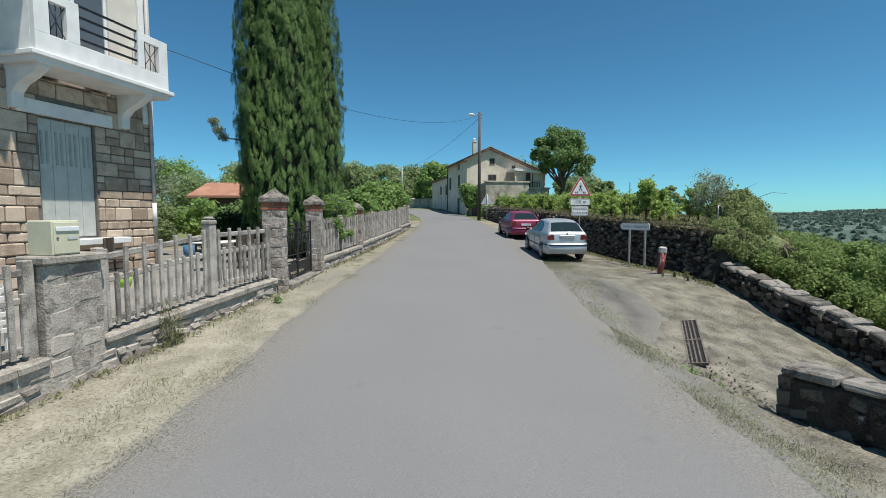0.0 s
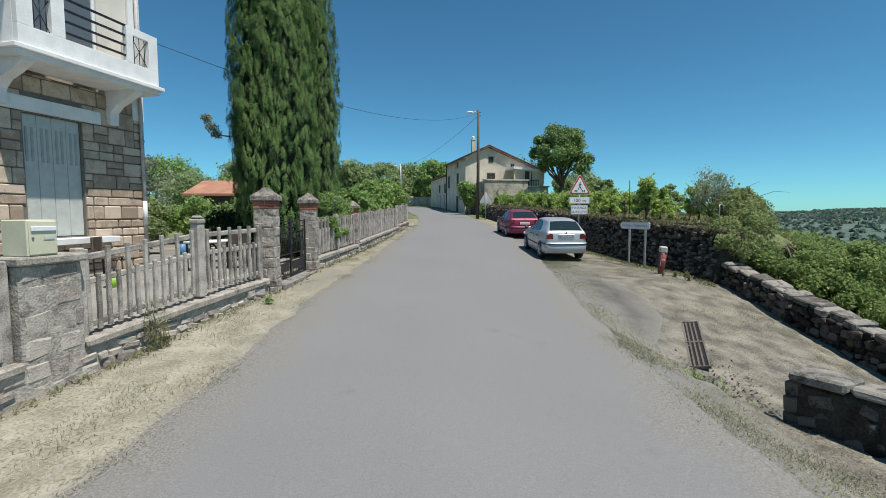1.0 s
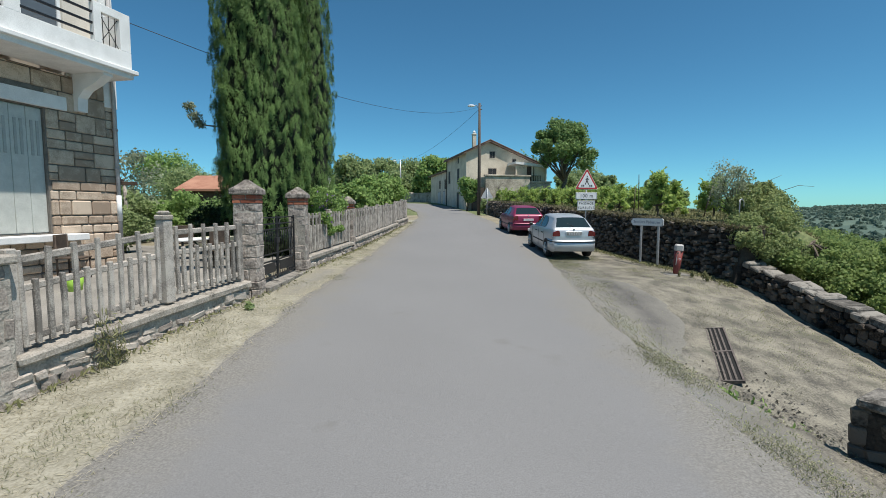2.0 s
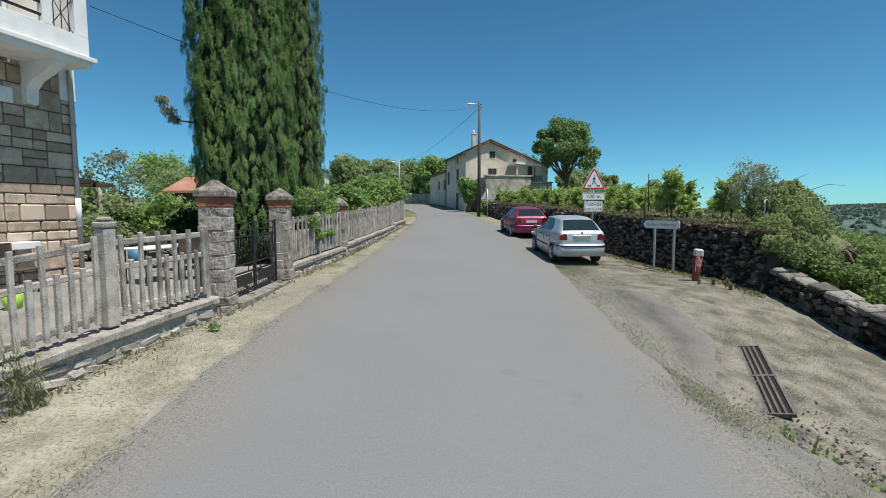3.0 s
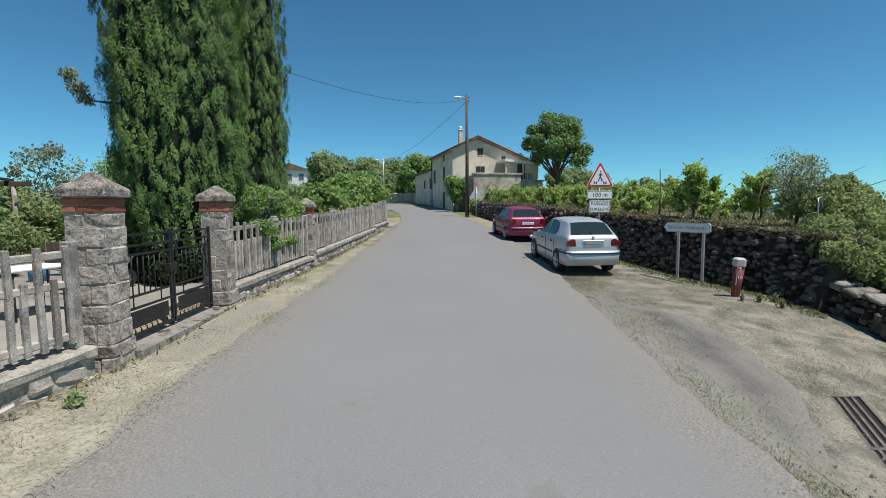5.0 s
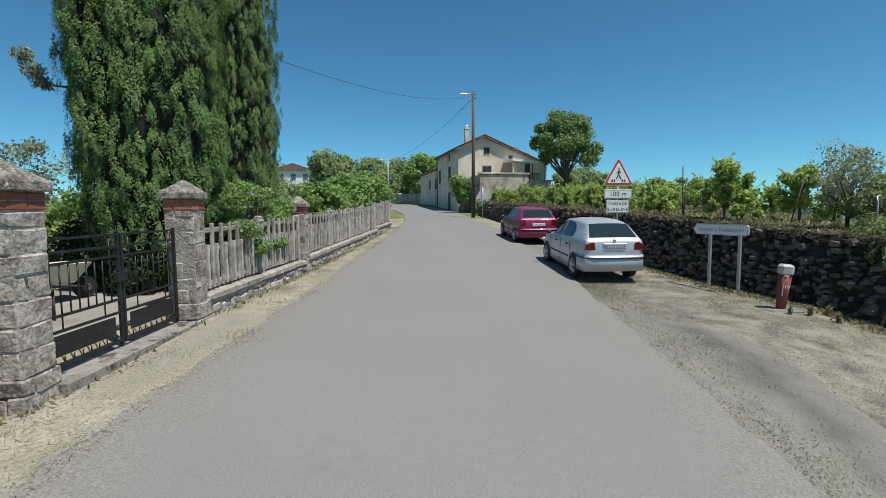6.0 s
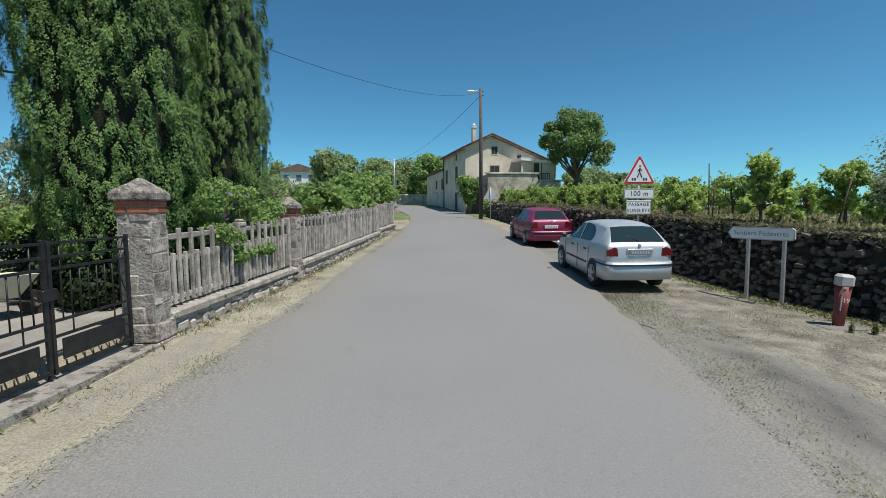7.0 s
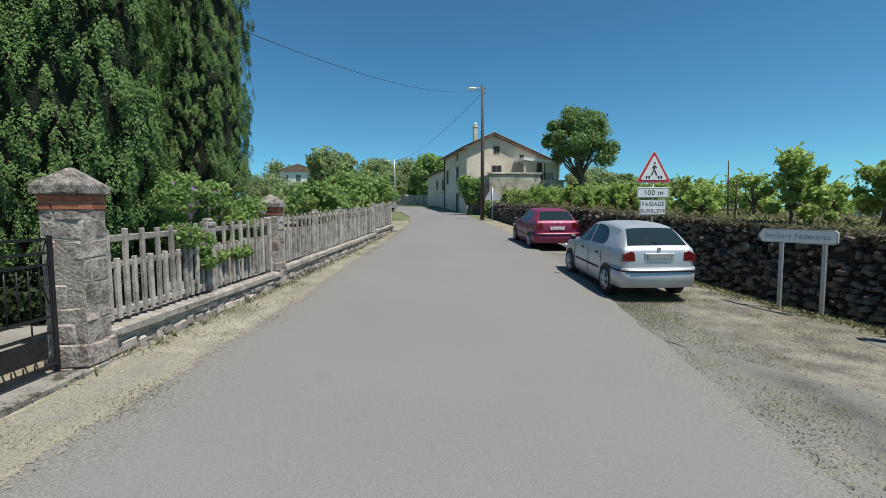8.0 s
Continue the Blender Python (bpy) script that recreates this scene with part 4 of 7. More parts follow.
# balcony
balcony = hp("balcony", boxes(((-3.55, -0.92, 4.56), (-0.32, 0.0, 4.72)), ((-3.62, -1.0, 4.66), (-0.26, 0.0, 4.75)), bevel=0.012), WHITE_RENDER, "white rendered balcony with slotted parapet and black rails")
for item in (((-3.5, -0.92, 4.75), (-0.36, -0.80, 5.12)), ((-3.5, -0.92, 5.12), (-3.22, -0.80, 5.92)), ((-2.88, -0.92, 5.12), (-2.62, -0.80, 5.92)), ((-1.22, -0.92, 5.12), (-1.05, -0.80, 5.92)), ((-0.62, -0.92, 5.12), (-0.36, -0.80, 5.92)), ((-0.48, -0.80, 4.75), (-0.36, 0.0, 5.92)), ((-3.5, -0.80, 4.75), (-3.38, 0.0, 5.92)), ((-3.22, -0.92, 5.75), (-2.88, -0.8, 5.92)), ((-1.05, -0.92, 5.75), (-0.62, -0.8, 5.92))):
    hp("parapet", boxes(item, bevel=0.006), WHITE_RENDER, "", balcony)
for z in (5.26, 5.48, 5.70, 5.92):
    hp("rail", boxes(((-2.66, -0.885, z - 0.022), (-1.18, -0.845, z + 0.022)), bevel=0.004), IRON, "", balcony)
for x0, x1 in ((-3.22, -2.88), (-1.05, -0.62)):
    g = bmesh.new()
    for k in range(3):
        x = x0 + (k + 0.5) * (x1 - x0) / 3
        tube(g, [(x, -0.86, 5.10), (x, -0.86, 5.77)], 0.009, 6)
    tube(g, [(x0, -0.86, 5.14), (x1, -0.86, 5.74)], 0.008, 6)
    tube(g, [(x1, -0.86, 5.14), (x0, -0.86, 5.74)], 0.008, 6)
    hp("grille", g, IRON, "", balcony)
for x in (-3.42, -1.02):
    hp("bracket", prism([(-0.86, 4.56), (0.0, 4.56), (0.0, 3.78), (-0.14, 3.78), (-0.16, 4.06), (-0.32, 4.22), (-0.60, 4.34), (-0.86, 4.50)], 0.22, Matrix.Translation((x + 0.22, 0, 0)) @ Matrix.Rotation(radians(90), 4, "Z")), WHITE_RENDER, "", balcony)
hp("downpipe", rod([(-0.12, -0.11, 8.3), (-0.12, -0.11, 4.95), (-0.10, -0.09, 4.0), (-0.10, -0.09, 0.1)], 0.045, 10), ZINC, "grey drain downpipe at the corner")
hp("pipe_cuff", rod([(-0.10, -0.09, 1.4), (-0.10, -0.09, 2.0)], 0.055, 10), SIGN_WHITE, "white plastic lower sleeve")
for z in (2.6, 3.5):
    hp("pipe_clip", rod([(-0.10, -0.09, z), (-0.10, -0.09, z + 0.05)], 0.058, 10), ZINC)


# ---- trees and shrubs ----
def limb(bm, a, b, r0, r1, bend=0.2, sides=7):
    a, b = Vector(a), Vector(b)
    mid = (a + b) / 2 + Vector((RND.uniform(-1, 1), RND.uniform(-1, 1), RND.uniform(-0.2, 0.6))) * bend
    tube(bm, [a, (a + mid) / 2 + Vector((0, 0, 0.02)), mid, b], [r0, r0 * 0.8 + r1 * 0.2, (r0 + r1) / 2, r1], sides)


def tree(name, x, y, z, h, spread_r, trunk_r, leaves, size, mat, label, category="tree", base=0.35, clumps=16, stretch=1.5, group="", kind="", lump=(0.24, 0.5)):
    """Tapered trunk and limbs, and a crown of leaf clumps at the limbs' ends."""
    t = thing(name, pose(x, y, z), label, category, group, kind)
    bm = bmesh.new()
    fork = h * base
    tube(bm, [(0, 0, -0.3), (0.02 * h * RND.uniform(-1, 1), 0.02, fork * 0.6), (0.03 * h * RND.uniform(-1, 1), 0, fork)], [trunk_r * 1.3, trunk_r, trunk_r * 0.8], 9)
    balls = []
    for k in range(clumps):
        a = k * 2.39996 + RND.uniform(-0.4, 0.4)
        f = (k + 0.5) / clumps
        up = fork + (h - fork) * (0.22 + 0.72 * f) * RND.uniform(0.9, 1.05)
        rr = spread_r * math.sqrt(max(0.05, 1 - (1.7 * f - 0.75) ** 2)) * RND.uniform(0.5, 0.95) * 0.8
        p = (math.cos(a) * rr, math.sin(a) * rr, up)
        limb(bm, (0, 0, fork * RND.uniform(0.75, 1.0)), p, trunk_r * 0.42, trunk_r * 0.08, 0.12 * h)
        balls.append((*p, spread_r * RND.uniform(*lump)))
    part("trunk", bm, BARK, t)
    c, n = clump_points(balls, leaves // clumps, 0.15)
    leaf_cards("crown", c, n, size, mat, t, stretch)
    return t


def shrub(name, x, y, z, balls, leaves, size, mat, label, category="shrub", stems=5, group="", stretch=1.5):
    t = thing(name, pose(x, y, z), label, category, group)
    bm = bmesh.new()
    for k in range(stems):
        b = balls[k % len(balls)]
        limb(bm, (0.08 * RND.uniform(-1, 1), 0.08 * RND.uniform(-1, 1), -0.1), (b[0], b[1], b[2] * 0.95), 0.03, 0.008, 0.1, 5)
    part("stem", bm, BARK, t)
    c, n = clump_points(balls, leaves // len(balls), 0.25)
    leaf_cards("crown", c, n, size, mat, t, stretch)
    return t


def cypress(x, y, z, h, r, leaves, seed, lean=0.0, twig=None):
    t = thing("cypress_tree", pose(x, y, z), "tall dense dark green cypress tree behind the fence", "tree", "cypress trees")
    bm = tube(bmesh.new(), [(0, 0, -0.2), (0, 0, 1.2), (0, 0, h * 0.7)], [0.24, 0.19, 0.05], 10)
    part("trunk", bm, BARK, t)
    g = np.random.default_rng(seed)
    per = 95
    tufts = leaves // per
    f = g.uniform(0, 1, tufts) ** 0.85
    a = g.uniform(0, 2 * math.pi, tufts)
    prof = np.interp(f, [0, 0.06, 0.16, 0.35, 0.6, 0.8, 0.93, 1], [0.60, 0.86, 0.98, 1.0, 0.92, 0.7, 0.38, 0.05])
    lump = 1 + 0.07 * np.sin(a * 4 + f * 7 + seed) + 0.05 * np.sin(a * 11 - f * 9 + 2 * np.sin(f * 19)) + 0.04 * np.sin(f * 50 + a * 9)
    rad = r * prof * lump * (1 - np.abs(g.normal(0, 0.09, tufts)))
    axis = np.stack([np.cos(a) * rad + lean * f * h, np.sin(a) * rad, 0.45 + f * (h - 0.6)], 1)
    size = g.uniform(0.045, 0.095, tufts)
    axis, size, out = np.repeat(axis, per, 0), np.repeat(size, per)[:, None], np.repeat(np.stack([np.cos(a), np.sin(a), 0.5 + 0 * a], 1), per, 0)
    d = g.normal(0, 1, (len(axis), 3)) + out * 0.7
    d /= np.linalg.norm(d, axis=1)[:, None]
    reach = d * size * g.uniform(0.45, 1.0, (len(axis), 1))
    reach[:, :2] *= 1.15 - 0.75 * np.clip(d[:, 2:], 0, 1)
    c = axis + reach * np.array([1, 1, 2.6]) + out * size * np.clip(d[:, 2:], 0, 1) * 0.4
    flat = out * 1.0 + d * 0.8 + np.array([0, 0, 0.15])
    flat /= np.linalg.norm(flat, axis=1)[:, None]
    leaf_cards("crown", c, flat, 0.024, CYPRESS_LEAF, t, 2.8, 0.25, upright=4.0, sides=3)
    # Solid dark core added so that gaps in the foliage look shaded.
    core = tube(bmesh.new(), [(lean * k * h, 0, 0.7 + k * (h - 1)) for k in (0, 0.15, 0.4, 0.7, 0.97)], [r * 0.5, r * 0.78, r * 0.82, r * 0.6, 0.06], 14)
    part("gap_shade_core", core, CYPRESS_SHADE, t)
    if twig:
        bm = tube(bmesh.new(), [(-r * 0.7, -0.2, twig - 0.35), (-r - 0.25, -0.4, twig - 0.3), (-r - 0.6, -0.5, twig + 0.25)], [0.03, 0.02, 0.008], 6)
        part("branch", bm, BARK, t)
        c, n = clump_points([(-r - 0.34, -0.45, twig - 0.28, 0.17), (-r - 0.46, -0.5, twig - 0.05, 0.2), (-r - 0.58, -0.52, twig + 0.2, 0.17)], 260, 0.1)
        leaf_cards("tuft", c, n, 0.03, GREY_LEAF, t, 3.5, upright=2.0)
    return t


cypress(-5.25, 15.5, 0.25, 11.5, 1.34, 560000, 1, 0.0, 4.15)
cypress(-5.1, 18.9, 0.4, 11.8, 1.14, 260000, 2, 0.006)

for i, (x, y, h, r, mat) in enumerate(((-14.5, 21.5, 2.1, 1.7, OLIVE_LEAF), (-17.5, 20.5, 2.0, 1.8, BRIGHT_LEAF), (-21, 21, 2.3, 1.9, OLIVE_LEAF), (-10.2, 27, 2.4, 1.7, BRIGHT_LEAF), (-25, 24, 2.6, 2.2, OLIVE_LEAF), (-12.5, 17.5, 1.5, 1.3, DARK_LEAF), (-16, 16.5, 1.5, 1.4, OLIVE_LEAF), (-19.5, 15.5, 1.6, 1.5, OLIVE_LEAF))):
    tree("garden_tree", x, y, ground_z(x, y), h, r, 0.09, 9000, 0.13, mat, "leafy green garden tree with a low crown", "tree", 0.15, 14, group="garden trees")
for x, y, h, r, mat in ((-9.0, 19.6, 1.5, 1.2, DARK_LEAF), (-10.6, 20.6, 1.7, 1.4, BRIGHT_LEAF), (-12.2, 19.2, 1.7, 1.4, OLIVE_LEAF), (-13.8, 18.6, 1.6, 1.3, DARK_LEAF), (-15.2, 18.2, 1.6, 1.4, OLIVE_LEAF), (-8.0, 22.5, 1.6, 1.3, DARK_LEAF), (-17.4, 17.8, 1.7, 1.4, BRIGHT_LEAF), (-10.0, 25, 1.8, 1.5, OLIVE_LEAF), (-18.5, 24, 2.2, 1.7, OLIVE_LEAF)):
    tree("garden_shrub", x, y, ground_z(x, y), h, r, 0.06, 7000, 0.10, mat, "leafy green shrub in the garden", "shrub", 0.08, 12, group="garden shrubs")
tree("bare_tree", -14.8, 24, ground_z(-15, 24), 4.0, 1.3, 0.06, 1500, 0.10, GREY_LEAF, "thin sparse grey twiggy tree in the garden", "tree", 0.25, 14)
tree("bare_tree", -19.5, 22, ground_z(-19, 22), 3.7, 1.1, 0.05, 900, 0.10, GREY_LEAF, "thin sparse grey twiggy tree in the garden", "tree", 0.25, 12)
shrub("round_bush", -9.6, 15.4, ground_z(-9.6, 15.4), [(0, 0, 0.7, 0.62), (0.15, 0.1, 0.85, 0.5)], 6500, 0.06, OLIVE_LEAF, "clipped round green bush in the garden", "bush")
# Leaf colour taken near black to carry the shade under the cypress.
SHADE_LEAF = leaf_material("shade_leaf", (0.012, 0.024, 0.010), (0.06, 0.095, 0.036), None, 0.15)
# Low bush added to keep the view past the gate dark.
shrub("dark_bush", -5.0, 15.1, ground_z(-5.0, 15.1), [(0, 0, 0.5, 0.75), (0.65, 0.2, 0.4, 0.5), (-0.9, 0.1, 0.55, 0.8), (-0.2, -0.45, 0.3, 0.5), (-1.7, 0.6, 0.6, 0.8)], 16000, 0.06, SHADE_LEAF, "bush with shade-darkened leaves at the foot of the cypress", "bush")
shrub("dark_bush", -6.8, 18.0, ground_z(-6.8, 18), [(0, 0, 0.8, 0.9), (1.0, 0.6, 0.7, 0.8), (-1.3, 0.2, 0.8, 0.9), (0.4, -0.6, 0.5, 0.7)], 12000, 0.09, SHADE_LEAF, "bush with shade-darkened leaves at the foot of the cypress", "bush")

for x, y, h, r, mat, n in ((-5.4, 38, 3.0, 1.9, BRIGHT_LEAF, 9000), (-7.5, 42, 4.9, 2.3, OLIVE_LEAF, 15000), (-6.0, 33, 2.3, 1.6, BRIGHT_LEAF, 7000), (-8.4, 37, 2.1, 1.8, OLIVE_LEAF, 7000), (-5.2, 46, 3.8, 2.0, BRIGHT_LEAF, 7000), (-14, 48, 3.0, 3.0, OLIVE_LEAF, 9000), (-20, 46, 3.0, 3.2, BRIGHT_LEAF, 9000), (-26, 50, 3.6, 4.0, OLIVE_LEAF, 9000)):
    tree("orchard_tree", x, y, ground_z(x, y), h, r, 0.1, n, 0.17, mat, "bushy bright green fruit tree beyond the fence", "tree", 0.12, 16, group="orchard trees")
for x, y, h, r, mat in ((-7, 112, 9.5, 4.8, OLIVE_LEAF), (2, 105, 9, 5, BRIGHT_LEAF), (-13, 108, 9.5, 4.8, OLIVE_LEAF), (-22, 112, 8, 5, DARK_LEAF), (8, 92, 8.5, 5, OLIVE_LEAF), (16, 98, 10, 6, DARK_LEAF), (-3, 92, 4.0, 3.4, DARK_LEAF), (-32, 106, 8, 5, OLIVE_LEAF), (-42, 100, 8, 6, OLIVE_LEAF), (-55, 96, 8, 6, BRIGHT_LEAF), (30, 100, 8, 6, OLIVE_LEAF), (-1.4, 81, 7.6, 3.6, BRIGHT_LEAF), (-9.0, 97, 5.5, 4.0, OLIVE_LEAF)):
    tree("woodland_tree", x, y, ground_z(x, y), h, r, 0.2, 6500, 0.36, mat, "broad green tree at the end of the village road", "tree", 0.14, 18, group="trees at the road's end")

tree("walnut_tree", 13.3, 53, 1.6, 9.6, 4.2, 0.24, 21000, 0.17, DARK_LEAF, "large round dark green tree with a short trunk", "tree", 0.40, 26, lump=(0.13, 0.32))
for x, y, h in ((20, 62, 4.2), (26, 60, 3.6), (17, 66, 4.8), (32, 66, 4), (24, 70, 5)):
    zb = ground_z(x, y)
    tree("far_tree", x, y, zb, h + 1.6 - zb, 1.8, 0.12, 3000, 0.24, OLIVE_LEAF, "slender green tree beyond the vineyard", "tree", 0.3, 12, group="trees beyond the vineyard")

# terrace corner thicket
shrub("thicket", 9.7, 15.7, 1.0, [(-1.0, -1.15, -0.15, 0.42), (-0.8, -0.8, 0.1, 0.5), (-0.45, -1.25, -0.5, 0.45), (-0.6, -0.4, 0.15, 0.6), (-0.2, -0.8, -0.2, 0.55), (0.2, -0.3, 0.5, 0.65), (0.45, 0.0, 0.85, 0.55), (0.35, -0.5, 0.2, 0.6), (0.15, -1.0, -0.5, 0.6), (-0.1, -1.1, -0.5, 0.5), (0.4, 0.3, 1.25, 0.35), (0.0, 0.2, 1.1, 0.4), (-0.35, 0.1, 0.8, 0.45)], 62000, 0.05, THICKET_LEAF, "dense green thicket spilling over the terrace corner", "bush", 8)
tree("feathery_tree", 9.3, 16.3, 1.05, 2.05, 0.9, 0.04, 3600, 0.042, GREY_LEAF, "small feathery grey green tree above the stone wall", "tree", 0.3, 16)
for i, (x, y, top) in enumerate(((10.9, 13.2, 0.5), (11.5, 13.7, 0.95), (12.3, 13.6, 1.25), (12.9, 13.6, 0.9), (14.6, 15.6, 1.1), (16.8, 15.0, 0.7), (11.6, 11.2, -0.1), (14.9, 12.4, 0.7), (18.4, 13.6, 1.4), (11.9, 8.4, -0.7), (12.0, 14.2, 0.2), (20.5, 15.2, 0.9), (18.2, 10.6, 1.1), (13.2, 10.2, 0.2), (11.3, 13.0, -0.2), (14.5, 8.8, 0.0), (16.3, 11.6, 0.9), (11.2, 9.9, -0.6), (13.4, 16.8, 0.9), (14.4, 18.8, 1.1), (12.4, 15.6, 0.75), (15.6, 20.5, 1.2), (11.3, 14.6, 0.4), (13.0, 19.0, 0.9), (10.9, 15.4, 0.6), (11.6, 16.6, 0.85), (10.6, 14.6, 0.2))):
    zb = ground_z(x, y)
    tree("valley_tree", x, y, zb, top - 0.45 - zb, 1.55 + 0.12 * (i % 4), 0.08, 11000, 0.062, VALLEY_LEAF, "light green tree on the slope below the wall", "tree", 0.2, 18, group="trees on the valley slope", lump=(0.15, 0.32))

# far woods across the valley, with haze tinted into the leaf colour
g = np.random.default_rng(5)
pts = []
while len(pts) < 5200:
    x, y = g.uniform(330, 2600), g.uniform(-200, 3000)
    if g.uniform() < 0.75 or noise.noise(Vector((x, y, 3)) * 0.006) > 0:
        pts.append((x, y, ground_z(x, y)))
pts = np.array(pts)
s = np.interp(pts[:, 0], [330, 2600], [4.5, 11])
c, n = [], []
for k in range(9):
    d = g.normal(0, 1, pts.shape)
    d[:, 2] = np.abs(d[:, 2])
    d /= np.linalg.norm(d, axis=1)[:, None]
    c.append(pts + d * s[:, None] * np.array([1, 1, 0.8]))
    n.append(d)
near_c, near_n = clump_points([(x, y, ground_z(x, y) + 0.6, 1.3 + 0.01 * x) for x, y in zip(17 + 80 * g.uniform(0, 1, 1300) ** 1.3, g.uniform(2, 95, 1300))], 110, 0.3)
slope_woods = leaf_cards("slope_woods", near_c, near_n, 0.16, VALLEY_LEAF, None, 1.3, 0.6)
tagged(slope_woods, "light green scrub covering the valley slope", "woods", kind="stuff")
far = leaf_cards("far_woods", np.concatenate(c), np.concatenate(n), 9.0, FAR_HAZE_LEAF, None, 1.2, 0.5)
tagged(far, "wooded hillside across the valley, blue green haze in its colour", "woods", kind="stuff")


# ---- vineyard ----
def vine(x, y, h, r, leaves, group="vines in the vineyard"):
    z = ground_z(x, y)
    t = thing("grapevine", pose(x, y, z), "bright green leafy grapevine trained on a post", "vine", group)
    bm = bmesh.new()
    tube(bm, [(0, 0, -0.1), (0.05, 0.03, 0.35), (-0.04, 0.02, 0.75), (0.02, 0, h * 0.8)], [0.045, 0.036, 0.03, 0.012], 7)
    balls = []
    for k in range(17):
        a = k * 2.4 + RND.uniform(-0.5, 0.5)
        wide = r * RND.uniform(0.15, 1.0) * (1 - 0.55 * k / 16)
        p = (math.cos(a) * wide, math.sin(a) * wide, h * (0.30 + 0.70 * k / 16) + RND.uniform(-0.15, 0.1))
        limb(bm, (0, 0, h * 0.3), p, 0.02, 0.006, 0.15, 5)
        balls.append((*p, r * RND.uniform(0.16, 0.40)))
    part("trunk", bm, BARK, t)
    c, n = clump_points(balls, leaves // 17, 0.15)
    leaf_cards("foliage", c, n, 0.085, VINE_LEAF, t, 1.1, 1.2)
    g2 = []
    for k in range(6):
        q = balls[16 - k * 2]
        for u in np.linspace(0, 1, 9):
            g2.append((q[0] + (u * 0.25) * math.cos(k * 2), q[1] + u * 0.25 * math.sin(k * 2), q[2] + u * 0.5 - 0.2 * u * u))
    leaf_cards("shoot", np.array(g2), np.tile([0, 0, 1.0], (len(g2), 1)), 0.075, VINE_LEAF, t, 1.2, kind="stuff")


vine(8.1, 18.9, 1.75, 0.78, 5200)
vine(8.8, 19.2, 1.3, 0.5, 2200)
vine(10.2, 18.9, 1.5, 0.75, 4600)
vine(11.0, 18.7, 1.3, 0.5, 2200)
vine(11.9, 19.6, 1.4, 0.6, 2400)
for k in range(60):
    row, col = k % 4, k // 4
    y = 22.4 + col * 1.7 + RND.uniform(-0.4, 0.4)
    x = lerp_rows(HIGH_WALL, min(y, 47)) + 1.1 + row * 2.0 + RND.uniform(-0.3, 0.3)
    vine(x, y, RND.uniform(0.85, 1.3), RND.uniform(0.5, 0.75), 1300)


def stake(x, y, h, lean=0.0, mat=DARK_WOOD):
    z = ground_z(x, y)
    ob = part("vine_stake", rod([(x, y, z - 0.1), (x + lean * 0.5, y, z + h * 0.5), (x + lean, y, z + h)], [0.022, 0.02, 0.017], 7), mat)
    tagged(ob, "thin dark wooden vineyard stake", "stake", "vineyard stakes")


for x, y, h, l in ((8.95, 22.6, 1.75, -0.05), (9.4, 18.2, 1.3, 0.35), (10.6, 18.3, 1.5, 0.3), (7.9, 20.6, 1.2, 0.05), (7.6, 26, 1.3, 0.0), (8.3, 30, 1.3, 0.05), (7.2, 34, 1.4, 0.0)):
    stake(x, y, h, l)
hoop = part("pipe_hoop", rod([(8.85, 15.2, 0.9), (8.85, 15.2, 1.85), (8.88, 15.25, 1.97), (8.97, 15.3, 2.0), (9.06, 15.35, 1.93), (9.08, 15.36, 1.75)], 0.018, 7), GALVANISED)
tagged(hoop, "bent galvanised pipe hook above the wall", "pipe")
spray = bpy.data.objects["thicket"]
part("branch", rod([(0.3, 0.1, 0.9), (0.7, 0.0, 1.25), (1.15, -0.1, 1.42), (1.6, -0.15, 1.38)], [0.014, 0.010, 0.007, 0.004], 5), BARK, spray)
part("branch", rod([(0.2, 0.2, 1.0), (0.5, 0.2, 1.6), (0.85, 0.2, 1.75)], [0.012, 0.008, 0.004], 5), BARK, spray)


